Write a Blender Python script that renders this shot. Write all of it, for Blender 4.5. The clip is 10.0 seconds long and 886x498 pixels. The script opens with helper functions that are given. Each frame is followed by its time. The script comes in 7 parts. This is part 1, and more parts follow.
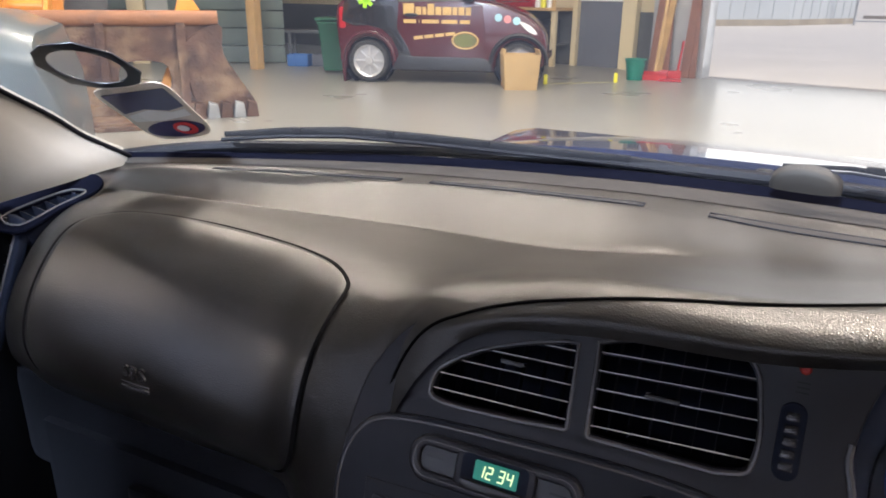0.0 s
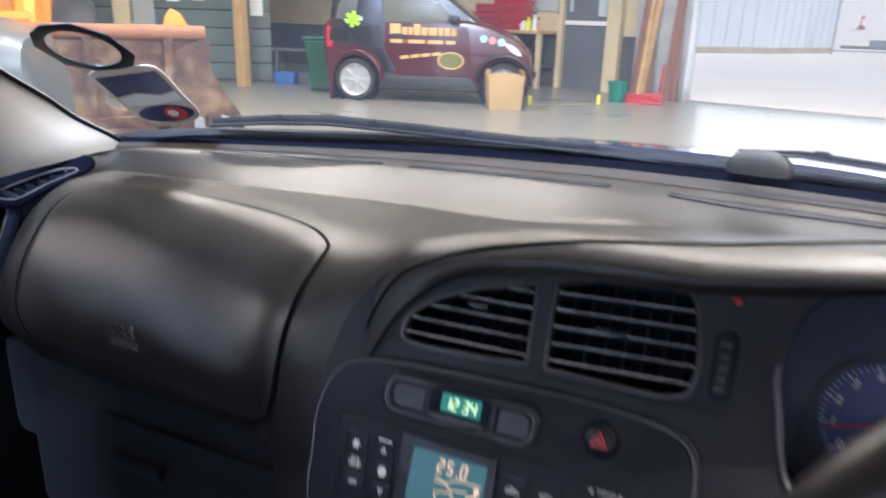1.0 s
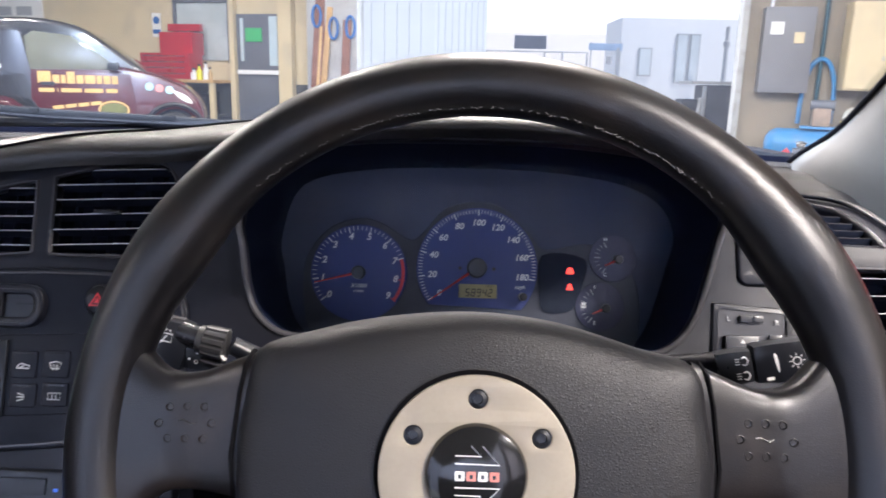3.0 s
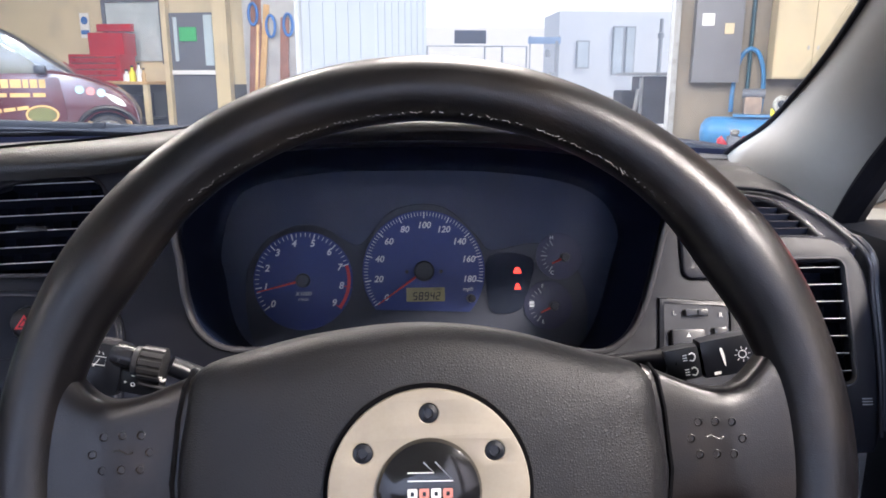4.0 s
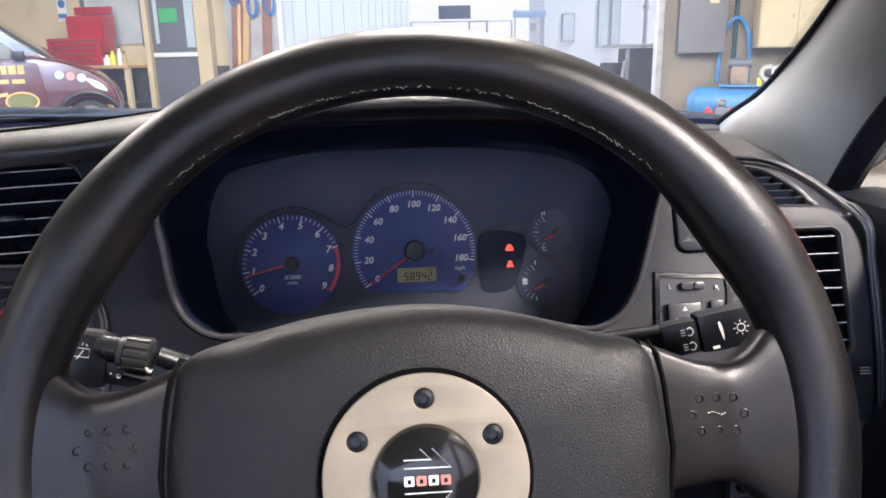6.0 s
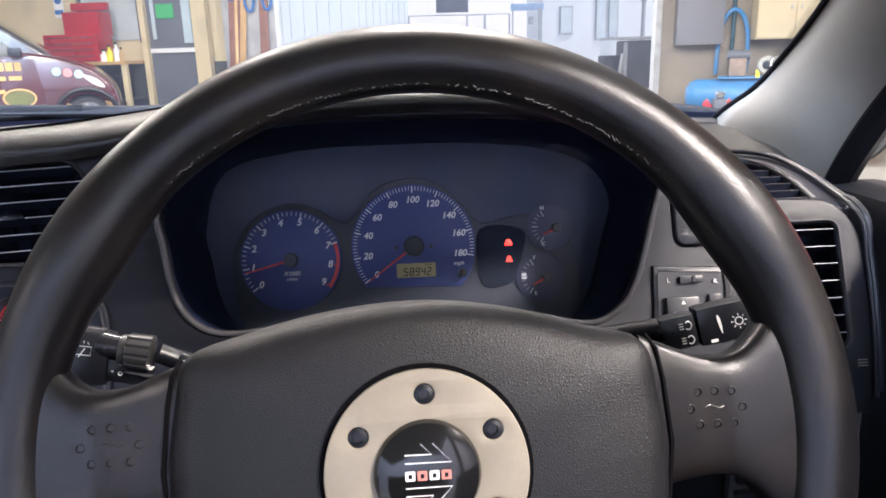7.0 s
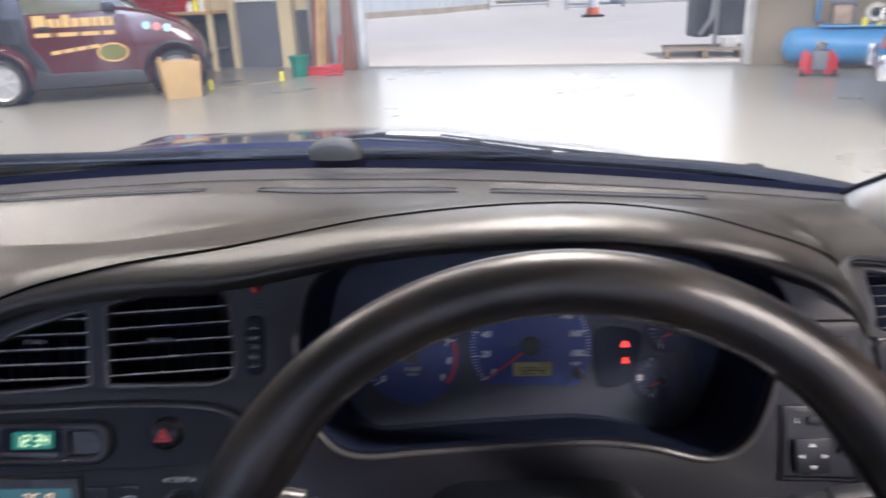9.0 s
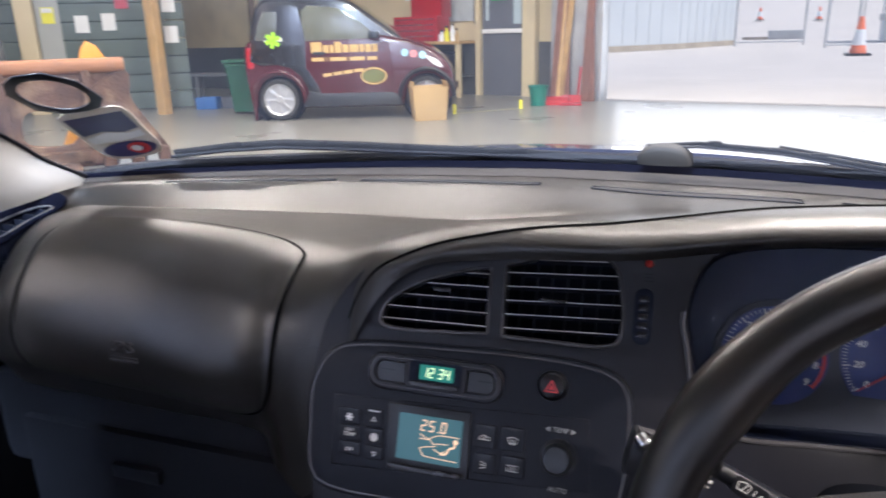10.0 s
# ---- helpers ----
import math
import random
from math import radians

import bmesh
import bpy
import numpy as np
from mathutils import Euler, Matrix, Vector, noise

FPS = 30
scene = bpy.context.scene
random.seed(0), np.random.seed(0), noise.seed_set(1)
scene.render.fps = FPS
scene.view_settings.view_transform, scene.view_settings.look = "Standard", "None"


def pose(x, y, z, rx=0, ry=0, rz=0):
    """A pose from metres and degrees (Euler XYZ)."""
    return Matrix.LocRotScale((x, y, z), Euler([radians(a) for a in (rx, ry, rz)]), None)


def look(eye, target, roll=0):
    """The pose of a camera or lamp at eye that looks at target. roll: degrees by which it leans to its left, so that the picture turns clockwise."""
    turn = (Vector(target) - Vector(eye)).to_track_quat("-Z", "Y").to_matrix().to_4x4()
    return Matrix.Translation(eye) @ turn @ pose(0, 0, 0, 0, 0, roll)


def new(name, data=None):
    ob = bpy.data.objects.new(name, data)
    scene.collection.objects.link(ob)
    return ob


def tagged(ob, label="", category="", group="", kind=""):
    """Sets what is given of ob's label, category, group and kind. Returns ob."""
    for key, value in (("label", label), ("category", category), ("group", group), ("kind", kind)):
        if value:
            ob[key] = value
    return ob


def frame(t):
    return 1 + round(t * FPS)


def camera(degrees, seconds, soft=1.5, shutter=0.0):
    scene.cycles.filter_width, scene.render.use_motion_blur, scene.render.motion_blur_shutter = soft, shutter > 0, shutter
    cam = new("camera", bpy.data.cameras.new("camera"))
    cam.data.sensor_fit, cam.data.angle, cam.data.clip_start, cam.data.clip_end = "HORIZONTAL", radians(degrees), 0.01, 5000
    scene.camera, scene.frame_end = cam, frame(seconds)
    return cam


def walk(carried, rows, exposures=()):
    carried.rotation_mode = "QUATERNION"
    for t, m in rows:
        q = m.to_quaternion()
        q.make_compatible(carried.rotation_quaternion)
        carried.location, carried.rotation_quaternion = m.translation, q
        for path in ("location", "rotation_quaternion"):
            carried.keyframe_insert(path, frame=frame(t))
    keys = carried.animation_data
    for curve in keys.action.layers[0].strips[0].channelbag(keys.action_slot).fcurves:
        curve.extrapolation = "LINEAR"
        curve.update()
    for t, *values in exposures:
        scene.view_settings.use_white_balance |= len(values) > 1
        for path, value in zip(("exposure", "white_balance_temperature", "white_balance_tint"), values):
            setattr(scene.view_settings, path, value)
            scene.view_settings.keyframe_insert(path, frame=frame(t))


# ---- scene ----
cam = camera(63.6, 10.0, soft=1.7, shutter=0.5)
PATH = [
    (0, (0.108, -0.001, 1.109), (-0.726, 1.69, 0.441), 0.70),
    (0.5, (0.114, 0, 1.104), (-0.77, 1.676, 0.463), 1.20),
    (1, (0.144, -0.05, 1.073), (-0.66, 1.676, 0.463), 1.70),
    (1.2, (0.166, -0.123, 1.049), (-0.559, 1.647, 0.432), 1.98),
    (1.5, (0.197, -0.194, 1.029), (-0.435, 1.617, 0.462), 2.40),
    (2, (0.222, -0.184, 1.028), (-0.2, 1.703, 0.518), 2.30),
    (2.2, (0.24, -0.174, 1.029), (-0.119, 1.724, 0.525), 2.17),
    (2.5, (0.299, -0.142, 1.025), (0.133, 1.794, 0.553), 1.90),
    (2.8, (0.335, -0.14, 0.977), (0.247, 1.797, 0.515), 1.48),
    (3, (0.34, -0.14, 0.972), (0.304, 1.808, 0.521), 1.30),
    (4.5, (0.343, -0.123, 0.978), (0.471, 1.815, 0.503), -0.30),
    (5, (0.345, -0.12, 0.977), (0.48, 1.813, 0.481), -0.60),
    (5.5, (0.342, -0.117, 0.974), (0.478, 1.811, 0.46), -0.90),
    (7, (0.342, -0.119, 0.976), (0.479, 1.802, 0.44), -1.60),
    (7.2, (0.339, -0.116, 0.979), (0.483, 1.803, 0.434), -1.54),
    (7.5, (0.325, -0.096, 1.022), (0.483, 1.816, 0.455), -1.90),
    (7.7, (0.324, -0.087, 1.048), (0.487, 1.803, 0.42), -1.90),
    (8, (0.324, -0.079, 1.086), (0.474, 1.808, 0.44), -1.90),
    (8.3, (0.328, -0.08, 1.122), (0.427, 1.801, 0.45), -2.18),
    (8.5, (0.328, -0.08, 1.125), (0.423, 1.801, 0.451), -2.20),
    (9, (0.305, -0.083, 1.119), (0.233, 1.796, 0.438), -2.30),
    (9.5, (0.205, -0.12, 1.1), (-0.203, 1.73, 0.461), -2.00),
    (10, (0.164, -0.159, 1.092), (-0.48, 1.644, 0.512), -1.60),
]
walk(cam, [(t, look(eye, target, roll)) for t, eye, target, roll in PATH], [(0.0, 0.0, 6500, 14), (0.5, 0.14, 6050, 12), (1.0, 0.28, 5950, 13), (2.0, 0.44, 5850, 14), (3.0, 0.56, 5950, 14), (5.0, 0.6, 6000, 14), (7.0, 0.6, 6050, 14), (8.5, 0.1, 6050, 15), (9.0, 0.14, 6050, 15), (10.0, 0.24, 6050, 15)])

# ---- world and light ----
world = bpy.data.worlds.new("world")
scene.world = world
world.use_nodes = True
wn = world.node_tree
bg = wn.nodes["Background"]
sky = wn.nodes.new("ShaderNodeTexSky")
sky.sky_type = "NISHITA"
sky.sun_disc = False
sky.sun_elevation = radians(59)
sky.sun_rotation = radians(112)
wn.links.new(sky.outputs[0], bg.inputs[0])
bg.inputs[1].default_value = 0.115

sun = new("sun", bpy.data.lights.new("sun", "SUN"))
sun.data.energy = 2.7
sun.data.angle = radians(0.6)
sun.data.color = (1.0, 0.93, 0.84)
sun.matrix_world = look((20, 6, 34), (0, 14, 0))


def area(name, at, to, w, h, watts, colour=(1, 1, 1)):
    lamp = new(name, bpy.data.lights.new(name, "AREA"))
    lamp.data.shape, lamp.data.size, lamp.data.size_y = "RECTANGLE", w, h
    lamp.data.energy, lamp.data.color = watts, colour
    lamp.matrix_world = look(at, to)
    return lamp


# sky light that comes in through the big door opening
area("door_daylight", (1.53, 11.05, 1.95), (0.41, 6.18, 1.7), 5.4, 3.6, 110, (1.0, 0.985, 0.965))


# ---- materials ----
def node_mat(name):
    m = bpy.data.materials.new(name)
    m.use_nodes = True
    return m, m.node_tree.nodes, m.node_tree.links, m.node_tree.nodes["Principled BSDF"]


def surf(name, base, rough=0.5, metal=0.0, vary=0.15, scale=6.0, grain=0.0, grain_scale=400.0, kind="noise", spec=0.5, coat=0.0, dirt=None, dirt_amount=0.5, dirt_scale=3.0, gloss_vary=0.08):
    """A painted, moulded or mineral surface: colour that varies at two scales, uneven gloss, fine relief."""
    m, n, l, b = node_mat(name)
    co = n.new("ShaderNodeTexCoord")
    big = n.new("ShaderNodeTexNoise")
    big.inputs["Scale"].default_value, big.inputs["Detail"].default_value = scale, 6
    l.new(co.outputs["Object"], big.inputs["Vector"])
    fine = n.new("ShaderNodeTexNoise")
    fine.inputs["Scale"].default_value, fine.inputs["Detail"].default_value = scale * 14, 3
    l.new(co.outputs["Object"], fine.inputs["Vector"])
    mixn = n.new("ShaderNodeMath")
    mixn.operation = "MULTIPLY_ADD"
    l.new(fine.outputs["Fac"], mixn.inputs[0])
    mixn.inputs[1].default_value = 0.4
    l.new(big.outputs["Fac"], mixn.inputs[2])
    ramp = n.new("ShaderNodeMapRange")
    ramp.inputs["From Min"].default_value, ramp.inputs["From Max"].default_value = 0.35, 1.05
    ramp.inputs["To Min"].default_value, ramp.inputs["To Max"].default_value = 1 - vary, 1 + vary
    l.new(mixn.outputs[0], ramp.inputs["Value"])
    scaled = n.new("ShaderNodeVectorMath")
    scaled.operation = "SCALE"
    scaled.inputs[0].default_value = base
    l.new(ramp.outputs[0], scaled.inputs["Scale"])
    colour = scaled.outputs[0]
    if dirt:
        spots = n.new("ShaderNodeTexNoise")
        spots.inputs["Scale"].default_value, spots.inputs["Detail"].default_value = dirt_scale, 8
        l.new(co.outputs["Object"], spots.inputs["Vector"])
        cut = n.new("ShaderNodeMapRange")
        cut.inputs["From Min"].default_value, cut.inputs["From Max"].default_value = 0.48, 0.68
        cut.inputs["To Max"].default_value = dirt_amount
        l.new(spots.outputs["Fac"], cut.inputs["Value"])
        mx = n.new("ShaderNodeMix")
        mx.data_type = "RGBA"
        l.new(cut.outputs[0], mx.inputs["Factor"])
        l.new(colour, mx.inputs["A"])
        mx.inputs["B"].default_value = (*dirt, 1)
        colour = mx.outputs["Result"]
    l.new(colour, b.inputs["Base Color"])
    rr = n.new("ShaderNodeMapRange")
    rr.inputs["To Min"].default_value, rr.inputs["To Max"].default_value = max(rough - gloss_vary, 0.02), min(rough + gloss_vary, 1)
    l.new(big.outputs["Fac"], rr.inputs["Value"])
    l.new(rr.outputs[0], b.inputs["Roughness"])
    b.inputs["Metallic"].default_value = metal
    b.inputs["Specular IOR Level"].default_value = spec
    b.inputs["Coat Weight"].default_value = coat
    b.inputs["Coat Roughness"].default_value = 0.06
    if grain:
        if kind == "leather":
            g = n.new("ShaderNodeTexVoronoi")
            g.feature = "DISTANCE_TO_EDGE"
            out = g.outputs["Distance"]
        else:
            g = n.new("ShaderNodeTexNoise")
            g.inputs["Detail"].default_value = 4
            out = g.outputs["Fac"]
        g.inputs["Scale"].default_value = grain_scale
        l.new(co.outputs["Object"], g.inputs["Vector"])
        bump = n.new("ShaderNodeBump")
        bump.inputs["Strength"].default_value = grain
        bump.inputs["Distance"].default_value = 0.6 / grain_scale
        l.new(out, bump.inputs["Height"])
        l.new(bump.outputs[0], b.inputs["Normal"])
    return m


def glow(name, colour, strength):
    m, n, l, b = node_mat(name)
    b.inputs["Base Color"].default_value = (*[c * 0.3 for c in colour], 1)
    b.inputs["Roughness"].default_value = 0.3
    b.inputs["Emission Color"].default_value = (*colour, 1)
    b.inputs["Emission Strength"].default_value = strength
    return m


def glass(name, tint=(1, 1, 1), base=0.04, rough=0.0, dust_haze=0.0, film_kind="ShaderNodeBsdfTranslucent"):
    m, n, l, b = node_mat(name)
    n.remove(b)
    tr, gl, fr, mx = n.new("ShaderNodeBsdfTransparent"), n.new("ShaderNodeBsdfGlossy"), n.new("ShaderNodeLayerWeight"), n.new("ShaderNodeMixShader")
    tr.inputs[0].default_value = (*tint, 1)
    gl.inputs["Roughness"].default_value = rough
    fr.inputs["Blend"].default_value = 0.5
    steep, lift = n.new("ShaderNodeMath"), n.new("ShaderNodeMath")
    steep.operation, lift.operation = "POWER", "MULTIPLY_ADD"
    steep.inputs[1].default_value = 5.0
    lift.inputs[1].default_value, lift.inputs[2].default_value = 0.9, base
    l.new(fr.outputs["Facing"], steep.inputs[0])
    l.new(steep.outputs[0], lift.inputs[0])
    l.new(lift.outputs[0], mx.inputs[0])
    l.new(tr.outputs[0], mx.inputs[1])
    l.new(gl.outputs[0], mx.inputs[2])
    out = mx.outputs[0]
    if dust_haze:
        film, veil, spread = n.new(film_kind), n.new("ShaderNodeMixShader"), n.new("ShaderNodeTexNoise")
        film.inputs[0].default_value = (0.5, 0.62, 0.92, 1)
        spread.inputs["Scale"].default_value, spread.inputs["Detail"].default_value = 6, 6
        amount = n.new("ShaderNodeMath")
        amount.operation = "MULTIPLY"
        amount.inputs[1].default_value = dust_haze * 2
        l.new(spread.outputs["Fac"], amount.inputs[0])
        l.new(amount.outputs[0], veil.inputs[0])
        l.new(out, veil.inputs[1])
        l.new(film.outputs[0], veil.inputs[2])
        out = veil.outputs[0]
    l.new(out, n["Material Output"].inputs[0])
    return m


DASH = surf("dash_vinyl", (0.0140, 0.0126, 0.0120), 0.33, vary=0.45, scale=9, grain=0.30, grain_scale=520, kind="leather", spec=0.66, dirt=(0.029, 0.026, 0.0245), dirt_amount=0.55, dirt_scale=9, gloss_vary=0.07)
FASCIA = surf("fascia_plastic", (0.0075, 0.0083, 0.0145), 0.40, vary=0.12, scale=12, grain=0.22, grain_scale=1100, kind="leather", gloss_vary=0.025, spec=0.36)
STACKBLACK = surf("blue_black_stack_plastic", (0.0095, 0.0115, 0.0190), 0.40, vary=0.15, scale=14, grain=0.25, grain_scale=900, kind="leather", spec=0.22)
LOWER = surf("lower_dash_plastic", (0.0065, 0.0075, 0.0110), 0.5, vary=0.12, scale=8, grain=0.3, grain_scale=600, kind="leather", spec=0.25)
BLACK = surf("satin_black_plastic", (0.0065, 0.0078, 0.0120), 0.34, vary=0.2, scale=30)
VOID = surf("unlit_black_cavity", (0.0120, 0.0155, 0.0285), 0.8, vary=0.2, scale=30, spec=0.08)
EDGE = surf("dark_joint", (0.004, 0.004, 0.005), 0.8, vary=0.2, scale=40, spec=0.05)
SLAT = surf("vent_slat_plastic", (0.017, 0.0175, 0.021), 0.25, vary=0.15, scale=60)
LEDGE = surf("matt_ledge_plastic", (0.030, 0.027, 0.026), 0.85, vary=0.2, scale=12, spec=0.12)
FELT = surf("matt_black_felt", (0.0035, 0.004, 0.008), 1.0, vary=0.2, scale=20, spec=0.0)
LEATHER = surf("wheel_leather", (0.0060, 0.0056, 0.0072), 0.31, vary=0.3, scale=14, grain=0.20, grain_scale=950, spec=0.6, kind="leather", dirt=(0.026, 0.019, 0.0145), dirt_amount=0.65, dirt_scale=17, gloss_vary=0.09)
PADLEATHER = surf("hub_pad_vinyl", (0.0068, 0.0067, 0.0088), 0.46, vary=0.2, scale=16, grain=0.40, grain_scale=800, kind="leather", gloss_vary=0.025)
THREAD = surf("grey_thread", (0.20, 0.195, 0.195), 0.7, vary=0.3, scale=80)
ALU = surf("worn_satin_ring", (0.34, 0.30, 0.235), 0.5, metal=0.15, vary=0.12, scale=40, dirt=(0.3, 0.26, 0.22), dirt_amount=0.4, dirt_scale=60)
CHROME = surf("chrome", (0.75, 0.75, 0.76), 0.12, metal=1.0, vary=0.05, scale=30)
PILLAR = surf("grey_pillar_trim", (0.24, 0.228, 0.215), 0.5, vary=0.08, scale=8, grain=0.2, grain_scale=900)
LINING = surf("pale_roof_cloth", (0.52, 0.50, 0.46), 0.85, vary=0.06, scale=8, grain=0.2, grain_scale=700)
RUBBER = surf("black_rubber", (0.008, 0.008, 0.011), 0.5, vary=0.25, scale=25, spec=0.06)
WIPER = surf("wiper_black_paint", (0.006, 0.006, 0.007), 0.55, vary=0.3, scale=25, dirt=(0.018, 0.017, 0.016), dirt_amount=0.35, dirt_scale=30, spec=0.12)
BLUEPAINT = surf("dark_blue_car_paint", (0.012, 0.016, 0.045), 0.3, vary=0.15, scale=3, coat=1.0, dirt=(0.05, 0.05, 0.06), dirt_amount=0.4, dirt_scale=8)
DIAL = surf("blue_dial_face", (0.024, 0.042, 0.19), 0.5, vary=0.08, scale=30)
# blue in this colour stands in for veiling glare over the binnacle
BINNACLEVEIL = surf("binnacle_blue_veil", (0.017, 0.027, 0.062), 0.6, vary=0.1, scale=30)
SHROUD = surf("matt_blue_black_shroud", (0.010, 0.015, 0.034), 0.95, vary=0.1, scale=30, spec=0.05)
# pale colour paints the glint along the front edge of glossy slats
SLATGLINT = surf("slat_edge_glint", (0.50, 0.50, 0.52), 0.25, vary=0.15, scale=40)
# grey trim; also paints the light that edges, rims and raised letters catch
LIP = surf("grey_trim_and_lit_edge", (0.062, 0.061, 0.068), 0.24, vary=0.15, scale=40)
RINGGREY = surf("grey_ribbed_plastic", (0.032, 0.032, 0.034), 0.32, vary=0.15, scale=40)
# darker copy of the dial face, with the small gauges' shade in it
SHADEDDIAL = surf("shaded_dial_face", (0.022, 0.022, 0.06), 0.45, vary=0.08, scale=30)
DIALGREY = surf("grey_dial_surround", (0.026, 0.030, 0.046), 0.5, vary=0.1, scale=30)
WHITEMARK = surf("white_print", (0.82, 0.82, 0.82), 0.5, vary=0.05, scale=50)
GREYMARK = surf("grey_print", (0.35, 0.36, 0.37), 0.5, vary=0.05, scale=50)
PINKMARK = surf("pale_red_print", (0.62, 0.24, 0.2), 0.5, vary=0.05, scale=50)
REDMARK = surf("red_print", (0.60, 0.035, 0.04), 0.5, vary=0.05, scale=50)
NEEDLE = surf("red_needle", (0.75, 0.06, 0.04), 0.4, vary=0.05, scale=50)
LCDAMBER = surf("odometer_lcd", (0.38, 0.33, 0.15), 0.4, vary=0.05, scale=60)
LCDINK = surf("lcd_ink", (0.02, 0.02, 0.02), 0.5, vary=0.05, scale=60)
WARNRED = glow("warning_lamp_red", (1.0, 0.04, 0.02), 2.2)
CLOCKGREEN = glow("clock_display_green", (0.0, 0.16, 0.11), 0.9)
CLOCKDIGIT = glow("clock_digits", (0.75, 1.0, 0.55), 1.1)
TEAL = glow("climate_display_teal", (0.030, 0.130, 0.142), 0.6)
TEALDIGIT = glow("climate_symbols", (1.0, 0.66, 0.40), 0.85)
RADIOBLUE = glow("radio_blue_light", (0.08, 0.22, 0.9), 0.45)
SCREEN = glass("windscreen_glass", (0.97, 0.98, 0.975), 0.012, dust_haze=0.010)
# the diffuse bluish film on this lens imitates glare haze
LENS = glass("cluster_lens", (0.96, 0.97, 0.98), 0.004, 0.02, dust_haze=0.030, film_kind="ShaderNodeBsdfDiffuse")

CONCRETE = surf("painted_concrete_floor", (0.25, 0.245, 0.222), 0.28, spec=0.3, vary=0.12, scale=0.8, grain=0.03, grain_scale=30, gloss_vary=0.02)
CREAM = surf("cream_wall_paint", (0.62, 0.52, 0.33), 0.7, vary=0.08, scale=2, dirt=(0.42, 0.36, 0.26), dirt_amount=0.4)
DARKWALL = surf("dark_lower_wall", (0.08, 0.085, 0.09), 0.7, vary=0.2, scale=2)
BLOCKWALL = surf("grey_block_wall", (0.245, 0.205, 0.150), 0.8, vary=0.18, scale=3, grain=0.3, grain_scale=90)
GREENWALL = surf("dark_green_boards", (0.1, 0.13, 0.115), 0.6, vary=0.2, scale=3)
GREYDOOR = surf("grey_door_paint", (0.12, 0.13, 0.155), 0.5, vary=0.1, scale=3)
STEEL = surf("galvanised_steel", (0.42, 0.43, 0.44), 0.45, metal=0.6, vary=0.2, scale=5)
TIMBER = surf("bare_timber", (0.5, 0.32, 0.14), 0.6, vary=0.25, scale=7)
DARKTIMBER = surf("stained_boards", (0.22, 0.1, 0.07), 0.6, vary=0.3, scale=6)
RUST = surf("rusty_steel", (0.095, 0.048, 0.030), 0.75, vary=0.7, scale=4, grain=0.8, grain_scale=40, dirt=(0.26, 0.165, 0.095), dirt_amount=0.85, dirt_scale=4.5)
ORANGE = surf("loader_orange_paint", (0.75, 0.3, 0.03), 0.45, vary=0.15, scale=4, dirt=(0.4, 0.2, 0.06), dirt_amount=0.4)
MAROON = surf("maroon_car_paint", (0.062, 0.007, 0.012), 0.22, vary=0.1, scale=3, coat=0.45)
BLACKPAINT = surf("black_car_paint", (0.012, 0.012, 0.014), 0.22, vary=0.1, scale=3, coat=1.0)
CARGLASS = surf("dark_car_glass", (0.1, 0.11, 0.1), 0.08, vary=0.1, scale=3, spec=0.8)
GOLD = surf("gold_lettering", (0.55, 0.36, 0.12), 0.45, vary=0.15, scale=9)
TYRE = surf("tyre_rubber", (0.02, 0.02, 0.02), 0.7, vary=0.2, scale=12)
ALLOY = surf("silver_wheel", (0.55, 0.55, 0.56), 0.35, metal=0.5, vary=0.1, scale=12)
GREENBIN = surf("green_bin_plastic", (0.02, 0.1, 0.055), 0.45, vary=0.15, scale=6)
TEALBIN = surf("teal_bucket_plastic", (0.0, 0.17, 0.12), 0.4, vary=0.1, scale=8)
CARD = surf("brown_cardboard", (0.5, 0.34, 0.16), 0.8, vary=0.12, scale=8)
REDPAINT = surf("red_enamel", (0.40, 0.006, 0.011), 0.3, vary=0.1, scale=5, coat=0.6)
BLUETANK = surf("blue_tank_paint", (0.045, 0.21, 0.46), 0.42, vary=0.2, scale=5, dirt=(0.16, 0.24, 0.32), dirt_amount=0.4, dirt_scale=6)
YELLOW = surf("yellow_tape", (0.75, 0.7, 0.03), 0.5, vary=0.1, scale=9)
LIME = surf("lime_sticker", (0.35, 0.75, 0.02), 0.5, vary=0.1, scale=9)
WHITEPAINT = surf("white_paint", (0.78, 0.78, 0.78), 0.5, vary=0.06, scale=3)
YARD = surf("pale_concrete_yard", (0.66, 0.61, 0.555), 0.85, vary=0.1, scale=0.5)
PALEWALL = surf("pale_cladding", (0.58, 0.61, 0.625), 0.6, vary=0.06, scale=0.7)
SILVERBLUE = surf("grey_blue_car_paint", (0.062, 0.080, 0.090), 0.4, vary=0.08, scale=2, coat=0.35)
PAPER = surf("paper", (0.75, 0.75, 0.72), 0.7, vary=0.05, scale=10)
CONEORANGE = surf("cone_orange", (0.85, 0.19, 0.08), 0.5, vary=0.1, scale=9)
SIGNGREEN = surf("green_sign", (0.05, 0.4, 0.12), 0.5, vary=0.08, scale=9)
SIGNBLUE = surf("blue_sign", (0.04, 0.14, 0.4), 0.5, vary=0.08, scale=9)
SHEDBOARD = surf("dark_shed_boards", (0.11, 0.11, 0.105), 0.7, vary=0.2, scale=1.5)
WALLPLASTER = surf("shed_plaster", (0.5, 0.47, 0.4), 0.8, vary=0.12, scale=1.5)


